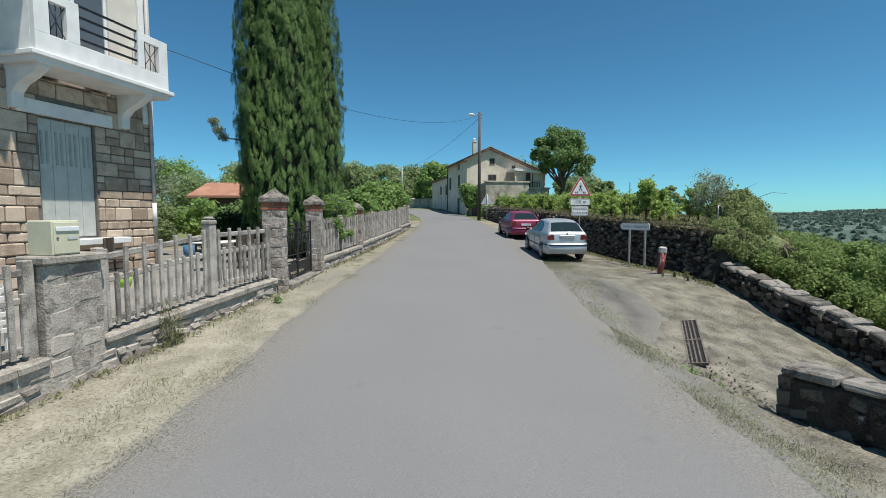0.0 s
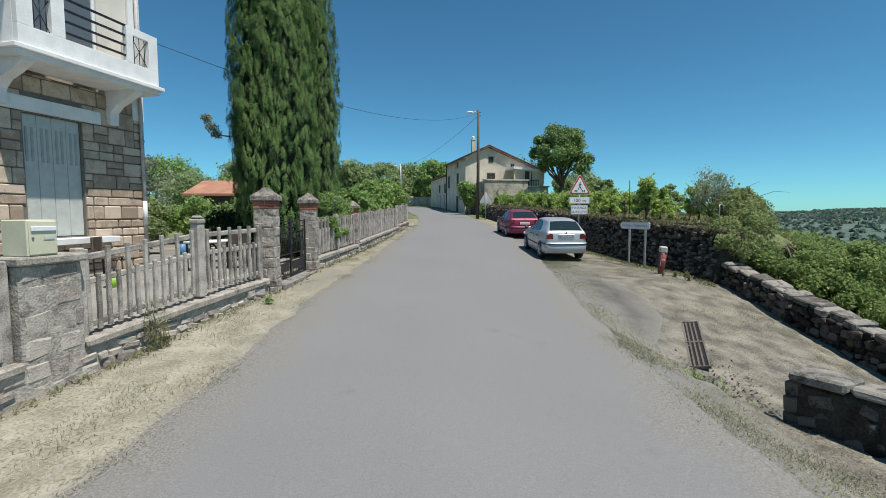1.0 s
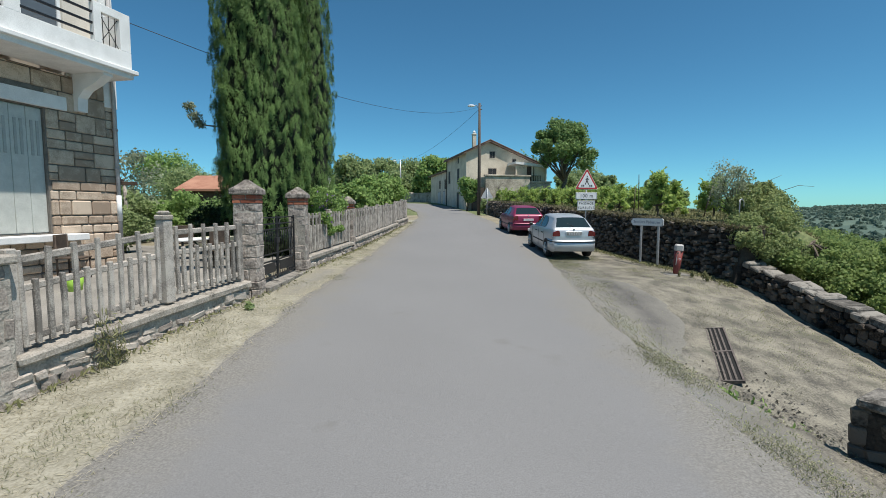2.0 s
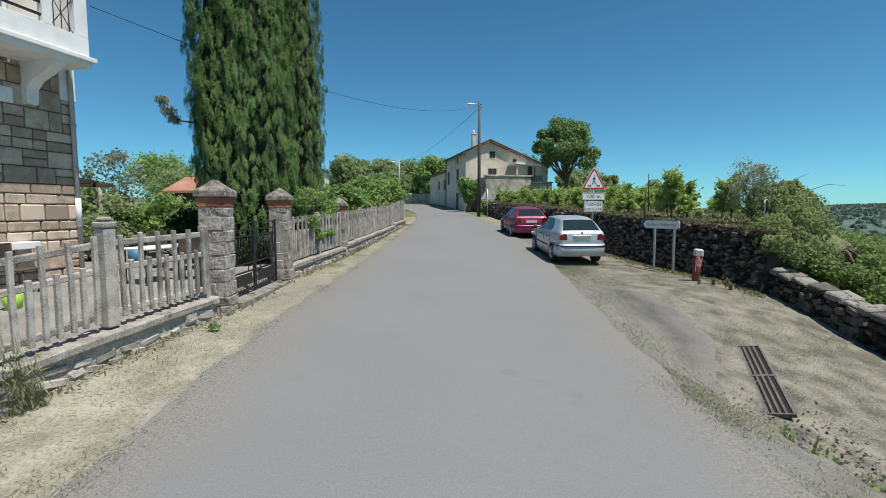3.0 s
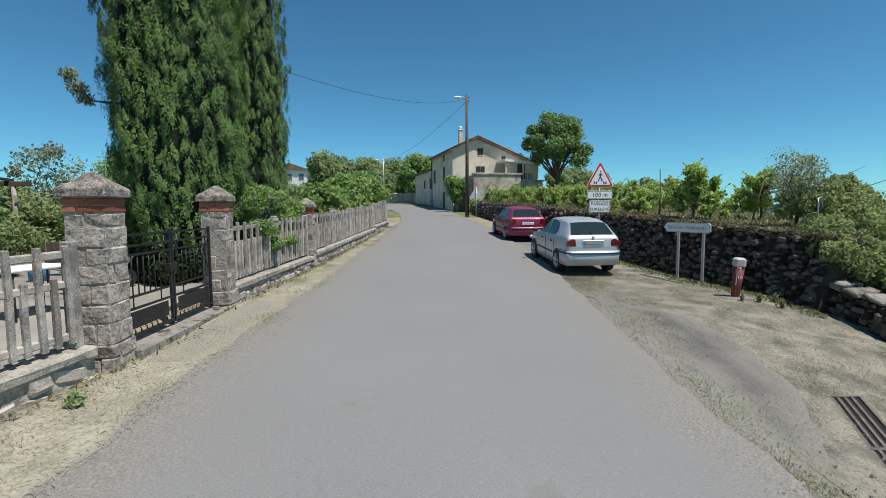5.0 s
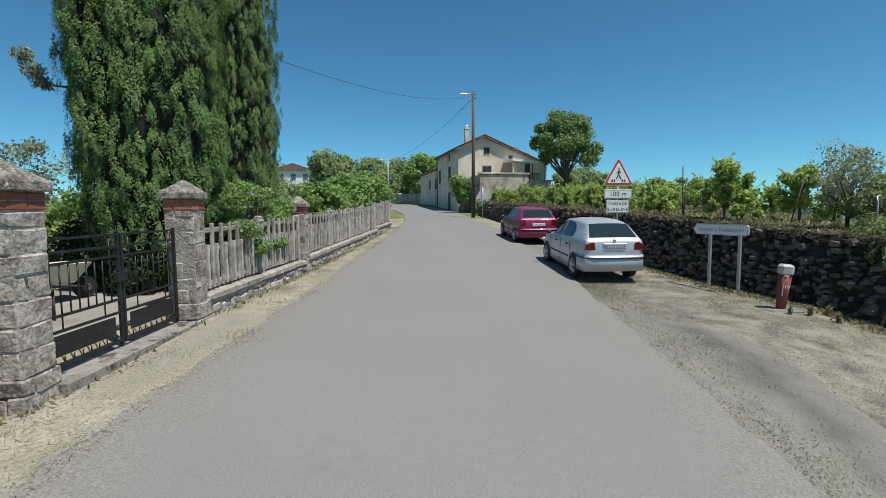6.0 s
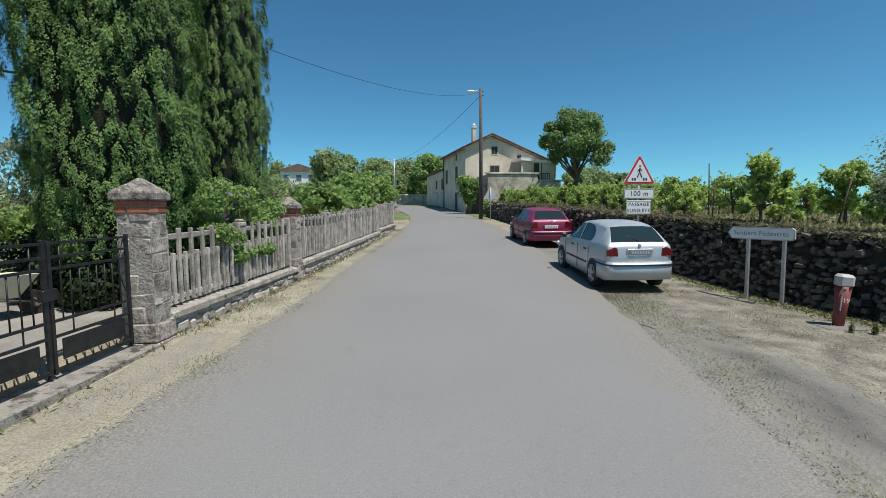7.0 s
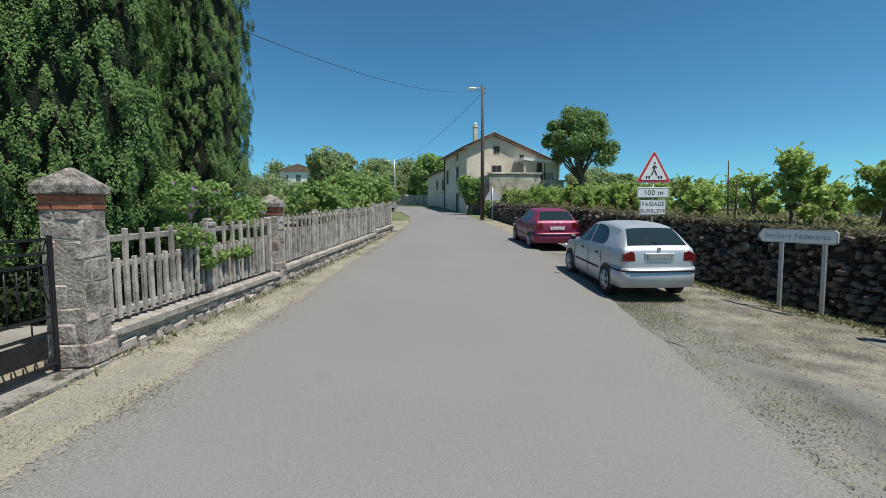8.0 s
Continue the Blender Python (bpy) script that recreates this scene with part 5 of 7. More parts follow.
# ---- cars ----
def car(name, m, paint, label, size=(1.70, 4.13, 1.42), lamp=0.0, plate_z=0.855, plate_mat=PLATE):
    """A hatchback lofted from cross-sections; y runs from the tail to the nose."""
    w, length, h = size
    t = thing(name, m, label, "car", "parked cars")
    hw = w / 2
    # station: y, sill z, half width, belt z, roof half width, roof z
    st = [
        (0.00, 0.36, 0.80, 0.70, 0.70, 0.74),
        (0.035, 0.30, 0.885, 0.90, 0.76, 0.93),
        (0.09, 0.26, 0.93, 0.97, 0.83, 1.01),
        (0.15, 0.24, 0.95, 0.98, 0.82, 1.05),
        (0.58, 0.22, 0.985, 0.955, 0.66, 1.352),
        (1.02, 0.19, 1.00, 0.94, 0.67, 1.405),
        (1.30, 0.18, 1.00, 0.93, 0.67, 1.418),
        (1.75, 0.18, 1.00, 0.915, 0.66, 1.42),
        (1.90, 0.18, 1.00, 0.91, 0.66, 1.412),
        (2.36, 0.18, 1.00, 0.90, 0.64, 1.335),
        (3.02, 0.18, 0.99, 0.90, 0.72, 0.975),
        (3.10, 0.18, 0.99, 0.89, 0.74, 0.955),
        (3.60, 0.20, 0.96, 0.82, 0.72, 0.86),
        (3.95, 0.22, 0.90, 0.70, 0.66, 0.74),
        (4.08, 0.26, 0.80, 0.58, 0.55, 0.62),
        (4.13, 0.32, 0.70, 0.50, 0.50, 0.53),
    ]
    k = length / 4.13
    rows = []
    for y, sz, f, bz, rf, rz in st:
        bw, rw = hw * f, hw * rf
        zs = h / 1.42
        up = (rz - bz)
        pts = [(bw * 0.90, sz), (bw * 0.985, sz + 0.10), (bw, sz + (bz - sz) * 0.55), (bw * 0.985, bz - 0.05), (bw * 0.955, bz)]
        pts += [(bw * 0.945, bz + min(0.03, up * 0.2)), (rw + (bw * 0.945 - rw) * 0.12, bz + up * 0.86), (rw * 0.93, bz + up * 0.955), (rw * 0.5, bz + up * 0.995), (0, rz)]
        rows.append([(x, y * k, z * zs) for x, z in pts])
    fine, home = [], []
    for i in range(len(rows) - 1):
        a, b, c, d = rows[max(i - 1, 0)], rows[i], rows[i + 1], rows[min(i + 2, len(rows) - 1)]
        for q in range(3):
            u = q / 3
            row = []
            for p0, p1, p2, p3 in zip(a, b, c, d):
                yy = p1[1] + (p2[1] - p1[1]) * u
                out = []
                for e in (0, 2):
                    m1 = (p2[e] - p0[e]) / max(p2[1] - p0[1], 1e-6) * (p2[1] - p1[1])
                    m2 = (p3[e] - p1[e]) / max(p3[1] - p1[1], 1e-6) * (p2[1] - p1[1])
                    flat_line = p2[e] - p1[e]
                    m1, m2 = max(-abs(flat_line) * 2.5, min(abs(flat_line) * 2.5, m1)), max(-abs(flat_line) * 2.5, min(abs(flat_line) * 2.5, m2))
                    out.append((2 * u ** 3 - 3 * u ** 2 + 1) * p1[e] + (u ** 3 - 2 * u ** 2 + u) * m1 + (3 * u ** 2 - 2 * u ** 3) * p2[e] + (u ** 3 - u ** 2) * m2)
                row.append((out[0], yy, out[1]))
            fine.append(row)
            home.append(i)
    fine.append(rows[-1])
    rows = fine
    n = len(rows[0])
    body, glass = bmesh.new(), []
    grid = {}
    for i, r in enumerate(rows):
        for j, (x, y, z) in enumerate(r):
            for s in (-1, 1):
                grid[(i, j, s)] = body.verts.new((s * x, y, z))
    for i in range(len(rows) - 1):
        for j in range(n - 1):
            for s in (-1, 1):
                q = [grid[(i, j, s)], grid[(i + 1, j, s)], grid[(i + 1, j + 1, s)], grid[(i, j + 1, s)]]
                rear = home[i] == 3 and j >= 7
                front = home[i] == 9 and j >= 6
                if j == 5 and 4 <= home[i] <= 9:
                    continue
                if rear or front:
                    glass.append(([v.co.copy() for v in q], "rear" if rear else "front"))
                    continue
                try:
                    f = body.faces.new(q if s > 0 else q[::-1])
                    f.smooth = True
                except ValueError:
                    pass
    # the sides between belt and roof: sheet metal with rounded window openings
    span = [i for i in range(len(home)) if 4 <= home[i] <= 9]
    span.append(span[-1] + 1)
    at_y = [rows[i][5][1] for i in span]

    def on_side(y, f, sgn):
        low = [float(np.interp(y, at_y, [rows[i][5][e] for i in span])) for e in (0, 2)]
        high = [float(np.interp(y, at_y, [rows[i][6][e] for i in span])) for e in (0, 2)]
        return Vector((sgn * (low[0] + (high[0] - low[0]) * f), y, low[1] + (high[1] - low[1]) * f))

    openings = [[(1.93, 0.07), (2.40, 0.07), (2.84, 0.12), (2.80, 0.30), (2.66, 0.58), (2.50, 0.82), (2.36, 0.93), (2.15, 0.97), (1.96, 0.97)],
                [(1.84, 0.07), (1.86, 0.97), (1.60, 0.97), (1.38, 0.94), (1.20, 0.84), (1.07, 0.66), (1.01, 0.46), (1.01, 0.28), (1.06, 0.14), (1.16, 0.07)]]
    openings = [[(y * k, f) for y, f in o] for o in openings]
    flat_bm = bmesh.new()
    for loop in [[(y, 0.0) for y in at_y] + [(y, 1.0) for y in at_y[::-1]]] + openings:
        ring = [flat_bm.verts.new((y, f, 0)) for y, f in loop]
        for q in range(len(ring)):
            flat_bm.edges.new((ring[q], ring[(q + 1) % len(ring)]))
    bmesh.ops.triangle_fill(flat_bm, use_beauty=True, edges=flat_bm.edges[:])
    for sgn in (-1, 1):
        for f in flat_bm.faces:
            body.faces.new([body.verts.new(on_side(v.co.x, v.co.y, sgn)) for v in f.verts])
    flat_bm.free()
    for i in (0, len(rows) - 1):
        loop = [grid[(i, j, 1)] for j in range(n)] + [grid[(i, j, -1)] for j in range(n - 2, -1, -1)]
        try:
            body.faces.new(loop)
        except ValueError:
            pass
    body.faces.new([grid[(0, 0, 1)], grid[(0, 0, -1)], grid[(len(rows) - 1, 0, -1)], grid[(len(rows) - 1, 0, 1)]])
    bmesh.ops.remove_doubles(body, verts=body.verts, dist=0.0005)
    bmesh.ops.recalc_face_normals(body, faces=body.faces)
    part("body", body, paint, t)
    for sgn in (-1, 1):
        for o in openings:
            edge = [on_side(y, f, sgn) for y, f in o]
            bm = bmesh.new()
            bm.faces.new([bm.verts.new(p) for p in edge])
            bm.normal_update()
            if bm.faces[:][0].normal.x * sgn < 0:
                bmesh.ops.reverse_faces(bm, faces=bm.faces[:])
            bmesh.ops.triangulate(bm, faces=bm.faces[:])
            pane = part("side_window", bm, CAR_GLASS, t)
            part("seal", tube(bmesh.new(), edge + edge[:1], 0.009, 5, False), BLACK_TRIM, pane)
    names = {"rear": "rear_window", "front": "windscreen"}
    for key in names:
        bm = bmesh.new()
        for q, kind in glass:
            if kind == key:
                try:
                    bm.faces.new([bm.verts.new(v) for v in q])
                except ValueError:
                    pass
        bmesh.ops.remove_doubles(bm, verts=bm.verts, dist=0.001)
        bmesh.ops.recalc_face_normals(bm, faces=bm.faces)
        part(names[key], bm, CAR_GLASS, t)
    ys = k
    part("interior", boxes(((-0.66, 0.75 * ys, 0.5), (0.66, 3.0 * ys, 0.92)), ((-0.6, 0.95 * ys, 0.9), (-0.08, 1.1 * ys, 1.15)), ((0.08, 0.95 * ys, 0.9), (0.6, 1.1 * ys, 1.15)), ((-0.6, 2.0 * ys, 0.9), (-0.12, 2.12 * ys, 1.2)), ((0.12, 2.0 * ys, 0.9), (0.6, 2.12 * ys, 1.2)), bevel=0.03), CABIN, t)
    # bumper, strip, lamps, plate
    bump = bmesh.new()
    half_arc = [(0.985, 0.50 * ys), (0.975, 0.28), (0.955, 0.15), (0.915, 0.06), (0.85, 0.0), (0.75, -0.03), (0.5, -0.055), (0.25, -0.066)]
    arc = [(-a * hw, b) for a, b in half_arc] + [(0, -0.07)] + [(a * hw, b) for a, b in half_arc[::-1]]
    def band(z0, z1, out, mat, nm, parent=t):
        bm = bmesh.new()
        prev = None
        for x, y in arc:
            dx, dy = (x / hw) * out * 0.6, -out
            cur = [bm.verts.new((x, y + 0.12, z0)), bm.verts.new((x + dx, y + dy, z0 + 0.015)), bm.verts.new((x + dx, y + dy, z1 - 0.015)), bm.verts.new((x, y + 0.12, z1))]
            if prev:
                for a in range(4):
                    bm.faces.new((prev[a], cur[a], cur[(a + 1) % 4], prev[(a + 1) % 4])).smooth = a == 1
            prev = cur
        bmesh.ops.recalc_face_normals(bm, faces=bm.faces)
        return part(nm, bm, mat, parent)
    rear_bumper = band(0.27, 0.66, 0.035, paint, "rear_bumper")
    band(0.565, 0.625, 0.05, BLACK_TRIM, "bumper_strip", rear_bumper)
    for s in (-1, 1):
        lo, hi = 0.60 * hw, hw * 0.93
        bm = prism([(s * lo, 0.765), (s * hi * 1.0, 0.765), (s * hi * 0.985, 0.90 + lamp), (s * (lo + 0.10), 0.965 + lamp), (s * (lo + 0.03), 0.94 + lamp)], 0.30, Matrix.Translation((0, -0.002, 0)))
        bmesh.ops.bevel(bm, geom=bm.edges[:], offset=0.012, segments=1, affect="EDGES")
        part("tail_lamp", bm, TAIL_RED, t, "red tail lamp")
    part("plate_recess", boxes(((-0.30, -0.004, plate_z - 0.07), (0.30, 0.09, plate_z + 0.068)), bevel=0.004), paint, t)
    plate = part("number_plate", boxes(((-0.26, -0.02, plate_z - 0.055), (0.26, 0.0, plate_z + 0.055)), bevel=0.004), plate_mat, t, "number plate")
    for q in range(7):
        x = -0.2 + q * 0.062
        part("bar", boxes(((x, -0.023, plate_z - 0.03), (x + 0.034, -0.0205, plate_z + 0.03))), SIGN_GREY, plate)
    part("badge", rod([(0, 0.02, 0.99), (0, 0.085, 0.992)], 0.035, 8), RIM, t)
    wiper = tube(bmesh.new(), [(-0.02, 0.16, 1.075), (0.20, 0.30, 1.17), (0.38, 0.44, 1.262)], [0.014, 0.01, 0.007], 6)
    for v in wiper.verts:
        v.co.x = -v.co.x
    part("wiper", wiper, BLACK_TRIM, t)
    # wheels, each over a black disc that stands for the shaded arch
    for s in (-1, 1):
        for y in (0.76 * ys, 3.34 * ys):
            arch = tube(bmesh.new(), [(s * (hw - 0.22), y, 0.31), (s * (hw + 0.004), y, 0.31)], 0.335, 24)
            for v in arch.verts:
                v.co.z = max(v.co.z, 0.19)
            part("arch_shade_disc", arch, BLACK_TRIM, t)
            wheel = part("wheel", tube(bmesh.new(), [(s * (hw - 0.20), y, 0.305), (s * (hw - 0.185), y, 0.305), (s * (hw - 0.02), y, 0.305), (s * (hw + 0.008), y, 0.305)], [0.285, 0.305, 0.305, 0.282], 28), TYRE, t)
            part("rim", tube(bmesh.new(), [(s * (hw - 0.02), y, 0.305), (s * (hw + 0.012), y, 0.305)], [0.20, 0.195], 24), BLACK_TRIM, wheel)
            for q in range(5):
                a = q * 2 * math.pi / 5 + 0.3
                sp = tube(bmesh.new(), [(s * (hw + 0.014), y, 0.305), (s * (hw + 0.014), y + math.cos(a) * 0.185, 0.305 + math.sin(a) * 0.185)], [0.05, 0.036], 6)
                part("spoke", sp, RIM, wheel)
            ring = bmesh.new()
            pts = [(s * (hw + 0.012), y + math.cos(q * math.pi / 12) * 0.188, 0.305 + math.sin(q * math.pi / 12) * 0.188) for q in range(25)]
            tube(ring, pts, 0.014, 6, False)
            part("rim_ring", ring, RIM, wheel)
        part("side_strip", boxes(((s * hw * 0.995 - 0.012, 1.2 * ys, 0.47), (s * hw * 0.995 + 0.012, 2.85 * ys, 0.515)), bevel=0.006), BLACK_TRIM, t)
        for y in (1.28 * ys, 2.25 * ys):
            part("door_handle", boxes(((s * hw * 0.99 - 0.02, y, 0.77), (s * hw * 0.99 + 0.016, y + 0.15, 0.81)), bevel=0.008), BLACK_TRIM, t)
        for y in (1.08 * ys, 1.92 * ys, 2.95 * ys):
            part("door_seam", boxes(((s * hw * 0.99 - 0.012, y, 0.28), (s * hw * 0.997 + 0.0015, y + 0.008, 0.86))), BLACK_TRIM, t)
        part("wing_mirror", boxes(((s * hw if s > 0 else s * hw - 0.15, 2.82 * ys, 0.90), (s * hw + 0.15 if s > 0 else s * hw, 2.92 * ys, 1.02)), bevel=0.035), BLACK_TRIM, t)
        part("front_lamp", boxes(((s * 0.62 - 0.16, 3.9 * ys, 0.58), (s * 0.62 + 0.16, 4.02 * ys, 0.68)), bevel=0.02), LAMP_GLASS, t)
    return t


def stand_on(x, y, turn):
    """A pose on the land, pitched to its slope."""
    a = Vector((-math.sin(radians(turn)), math.cos(radians(turn)), 0))
    z0, z1 = ground_z(x + a.x * 0.7, y + a.y * 0.7), ground_z(x + a.x * 3.3, y + a.y * 3.3)
    pitch = math.degrees(math.atan2(z1 - z0, 2.6))
    return Matrix.Translation((x, y, z0 - 0.7 * math.tan(radians(pitch)) + 0.03)) @ pose(0, 0, 0, 0, 0, turn) @ pose(0, 0, 0, pitch, 0, 0)


car("hatchback_car", stand_on(4.72, 17.9, 3) @ Matrix.Diagonal((1, 1, 1.085, 1)), SILVER, "silver five door hatchback parked on the gravel lay-by", (1.64, 3.86, 1.42))
car("hatchback_car", stand_on(4.45, 25.3, 4), RED_PAINT, "raspberry red hatchback car parked on the lay-by", (1.70, 3.8, 1.46), 0.05, 0.80, SIGN_WHITE)
far_car = car("far_car", stand_on(-5.2, 62, 60), SILVER, "grey car parked by the bend in the road", (1.7, 4.1, 1.4))


# ---- road signs ----
def text_bars(body, size, mat, m, parent, name="lettering", spacing=1.0):
    cu = bpy.data.curves.new(name, "FONT")
    cu.body, cu.size, cu.align_x, cu.align_y, cu.extrude = body, size, "CENTER", "CENTER", 0.001
    cu.space_character = spacing
    tmp = bpy.data.objects.new("lettering_source", cu)
    me = bpy.data.meshes.new_from_object(tmp)
    bpy.data.objects.remove(tmp)
    me.name = name
    me.materials.clear()
    me.materials.append(mat)
    ob = new(name, me)
    ob.parent = parent
    ob.matrix_local = m
    return ob


FACE = pose(0, 0, 0, 90, 0, 0)


def triangle(side, inset=0.0):
    s = side - inset * 2 * math.sqrt(3)
    hgt = side * math.sqrt(3) / 2
    c = hgt / 3
    r = s / math.sqrt(3)
    out = []
    for a in (90, 210, 330):
        for da in (-3, 3):
            out.append((math.cos(radians(a + da)) * r, c + math.sin(radians(a + da)) * r))
    return out


crossing = thing("crossing_sign", pose(6.32, 21.8, ground_z(6.3, 21.8), 0, 0, 6), "triangular pedestrian crossing warning sign with two white plates on a post", "road sign")
part("post", rod([(0, 0.04, -0.2), (0, 0.04, 3.2)], 0.03, 8), GALVANISED, crossing)
tri = part("triangle", prism(triangle(0.94), 0.02, Matrix.Translation((0, 0, 2.52))), SIGN_RED, crossing, "white triangle with red border")
part("edge", prism(triangle(0.98), 0.012, Matrix.Translation((0, 0.008, 2.508))), SIGN_WHITE, tri)
part("field", prism(triangle(0.94, 0.058), 0.006, Matrix.Translation((0, -0.006, 2.52))), SIGN_WHITE, tri)
fig = bmesh.new()
for pts, r in (([(0.0, -0.01, 2.86), (0.005, -0.01, 2.99)], 0.026), ([(0, -0.01, 2.87), (-0.075, -0.01, 2.69)], 0.018), ([(0, -0.01, 2.87), (0.08, -0.01, 2.69)], 0.018), ([(0.01, -0.01, 2.98), (-0.06, -0.01, 2.89)], 0.012), ([(0.01, -0.01, 2.98), (0.075, -0.01, 2.90)], 0.012), ([(0.012, -0.01, 3.02), (0.014, -0.01, 3.065)], 0.024)):
    tube(fig, pts, r, 8)
for v in fig.verts:
    v.co.y = -0.01 + (v.co.y + 0.01) * 0.08
part("pictogram", fig, SIGN_BLACK, tri)
for x in (-0.22, -0.14, 0.14, 0.22):
    part("stripe", boxes(((x - 0.024, -0.011, 2.60), (x + 0.024, -0.006, 2.68))), SIGN_BLACK, tri)
for z, hgt, words in ((2.20, 0.30, (("100 m", 0.21, 0.0),)), (1.78, 0.43, (("PASSAGE", 0.15, 0.095), ("SURELEVE", 0.15, -0.095)))):
    wd = 0.96 if len(words) == 1 else 0.80
    pl = part("plate", boxes(((-wd / 2, 0.0, z - hgt / 2), (wd / 2, 0.02, z + hgt / 2)), bevel=0.006), SIGN_WHITE, crossing, "white plate with black words")
    for x in (-1, 1):
        part("edge_line", boxes(((x * (wd / 2 - 0.02) - 0.005, -0.003, z - hgt / 2 + 0.015), (x * (wd / 2 - 0.02) + 0.005, 0.0, z + hgt / 2 - 0.015))), SIGN_BLACK, pl)
        part("edge_line", boxes(((-wd / 2 + 0.02, -0.003, z + x * (hgt / 2 - 0.02) - 0.005), (wd / 2 - 0.02, 0.0, z + x * (hgt / 2 - 0.02) + 0.005))), SIGN_BLACK, pl)
    for body, size, dz in words:
        text_bars(body, size, SIGN_BLACK, Matrix.Translation((0, -0.003, z + dz)) @ FACE, pl, "lettering", 1.15)

back = thing("warning_sign", pose(3.95, 42.5, ground_z(3.9, 42.5), 0, 0, 4), "back of a triangular road sign on a short post", "road sign")
part("post", rod([(0, -0.04, -0.2), (0, -0.04, 2.4)], 0.035, 8), GALVANISED, back)
part("triangle", prism(triangle(1.05), 0.02, Matrix.Translation((0, 0, 1.55))), SIGN_GREY, back)

# footpath sign on two posts, beside the wall
SA, SB = Vector((6.78, 17.82, 0)), Vector((7.25, 16.65, 0))
sd = (SB - SA)
ang = math.degrees(math.atan2(sd.y, sd.x))
sz = -0.27
foot = thing("footpath_sign", pose(SA.x, SA.y, sz, 0, 0, ang), "white arrow shaped footpath sign with black words on two metal posts", "road sign")
L = sd.length
part("board", prism([(-0.10, 1.53), (0.0, 1.40), (L, 1.40), (L + 0.06, 1.44), (L + 0.06, 1.62), (L, 1.66), (0.0, 1.66)], 0.035, Matrix.Translation((0, -0.018, 0))), SIGN_GREY, foot, "pale arrow board with a dark edge")
part("face", prism([(-0.06, 1.53), (0.012, 1.42), (L - 0.01, 1.42), (L + 0.035, 1.45), (L + 0.035, 1.61), (L - 0.01, 1.64), (0.012, 1.64)], 0.004, Matrix.Translation((0, -0.022, 0))), SIGN_WHITE, foot)
text_bars("Sentiers Pédestres", 0.14, SIGN_BLUE, Matrix.Translation((L / 2, -0.024, 1.53)) @ FACE, foot, "lettering", 1.1)
for x in (0.34, L - 0.17):
    part("post", boxes(((x - 0.035, 0.02, -0.15), (x + 0.035, 0.07, 1.60)), bevel=0.006), GALVANISED, foot)

# hydrant
hyd = thing("fire_hydrant", pose(7.09, 15.28, ground_z(7.09, 15.28), 0, 4, -18), "faded red fire hydrant with a pale grey cap", "hydrant")
part("body", tube(bmesh.new(), [(0, 0, -0.05), (0, 0, 0.3), (0, 0, 0.72)], [0.085, 0.10, 0.128], 8), HYDRANT_RED, hyd)
part("cap", boxes(((-0.118, -0.118, 0.70), (0.118, 0.118, 0.92)), bevel=0.04), HYDRANT_GREY, hyd)
part("lock", rod([(-0.03, -0.09, 0.66), (-0.03, -0.13, 0.66)], 0.025, 10), RUST, hyd)
part("stripe", boxes(((-0.055, -0.118, 0.3), (-0.04, -0.098, 0.66))), HYDRANT_GREY, hyd)
text_bars("19", 0.105, SIGN_WHITE, Matrix.Translation((0.015, -0.119, 0.48)) @ FACE, hyd, "number")
base = part("hydrant_base", boxes(((6.72, 15.0, ground_z(6.95, 15.2) - 0.1), (7.38, 15.55, ground_z(6.95, 15.2) + 0.03)), bevel=0.02), GRAVEL)
tagged(base, "cracked grey concrete pad under the hydrant", "pad")

# drain grate in the lane
GA, GB = Vector((5.70, 10.97)), Vector((4.78, 8.82))
gm, gl = line_matrix((GA.x, GA.y, 0), (GB.x, GB.y, 0))
def grate_z(u):
    p = GA + (GB - GA) * (u / gl)
    return ground_z(p.x, p.y) + 0.035


slope = math.atan2(grate_z(gl) - grate_z(0), gl)
gmat = Matrix.Translation((GA.x, GA.y, grate_z(0))) @ Matrix.Rotation(math.atan2(GB.y - GA.y, GB.x - GA.x), 4, "Z") @ Matrix.Rotation(-slope, 4, "Y") @ Matrix.Rotation(radians(9), 4, "X")
grate = thing("drain_grate", gmat, "long rusty iron drain grate set in the gravel lane", "drain")
# Thin near-black slab under the bars stands for the shade down the drain.
part("shade_slab", boxes(((0.0, -0.235, -0.03), (gl, 0.235, -0.006))), DRAIN_SHADE, grate)
part("frame", boxes(((-0.03, -0.265, -0.04), (gl + 0.03, -0.235, 0.012)), ((-0.03, 0.235, -0.04), (gl + 0.03, 0.265, 0.012)), ((-0.03, -0.235, -0.04), (0.0, 0.235, 0.012)), ((gl, -0.235, -0.04), (gl + 0.03, 0.235, 0.012)), ((gl / 2 - 0.03, -0.235, -0.04), (gl / 2 + 0.03, 0.235, 0.012))), RUST, grate)
for k in range(5):
    y = -0.235 + (k + 1) * 0.47 / 6
    for a, b in ((0.0, gl / 2 - 0.03), (gl / 2 + 0.03, gl)):
        part("bar", boxes(((a, y - 0.016, -0.03), (b, y + 0.016, 0.008))), RUST, grate)


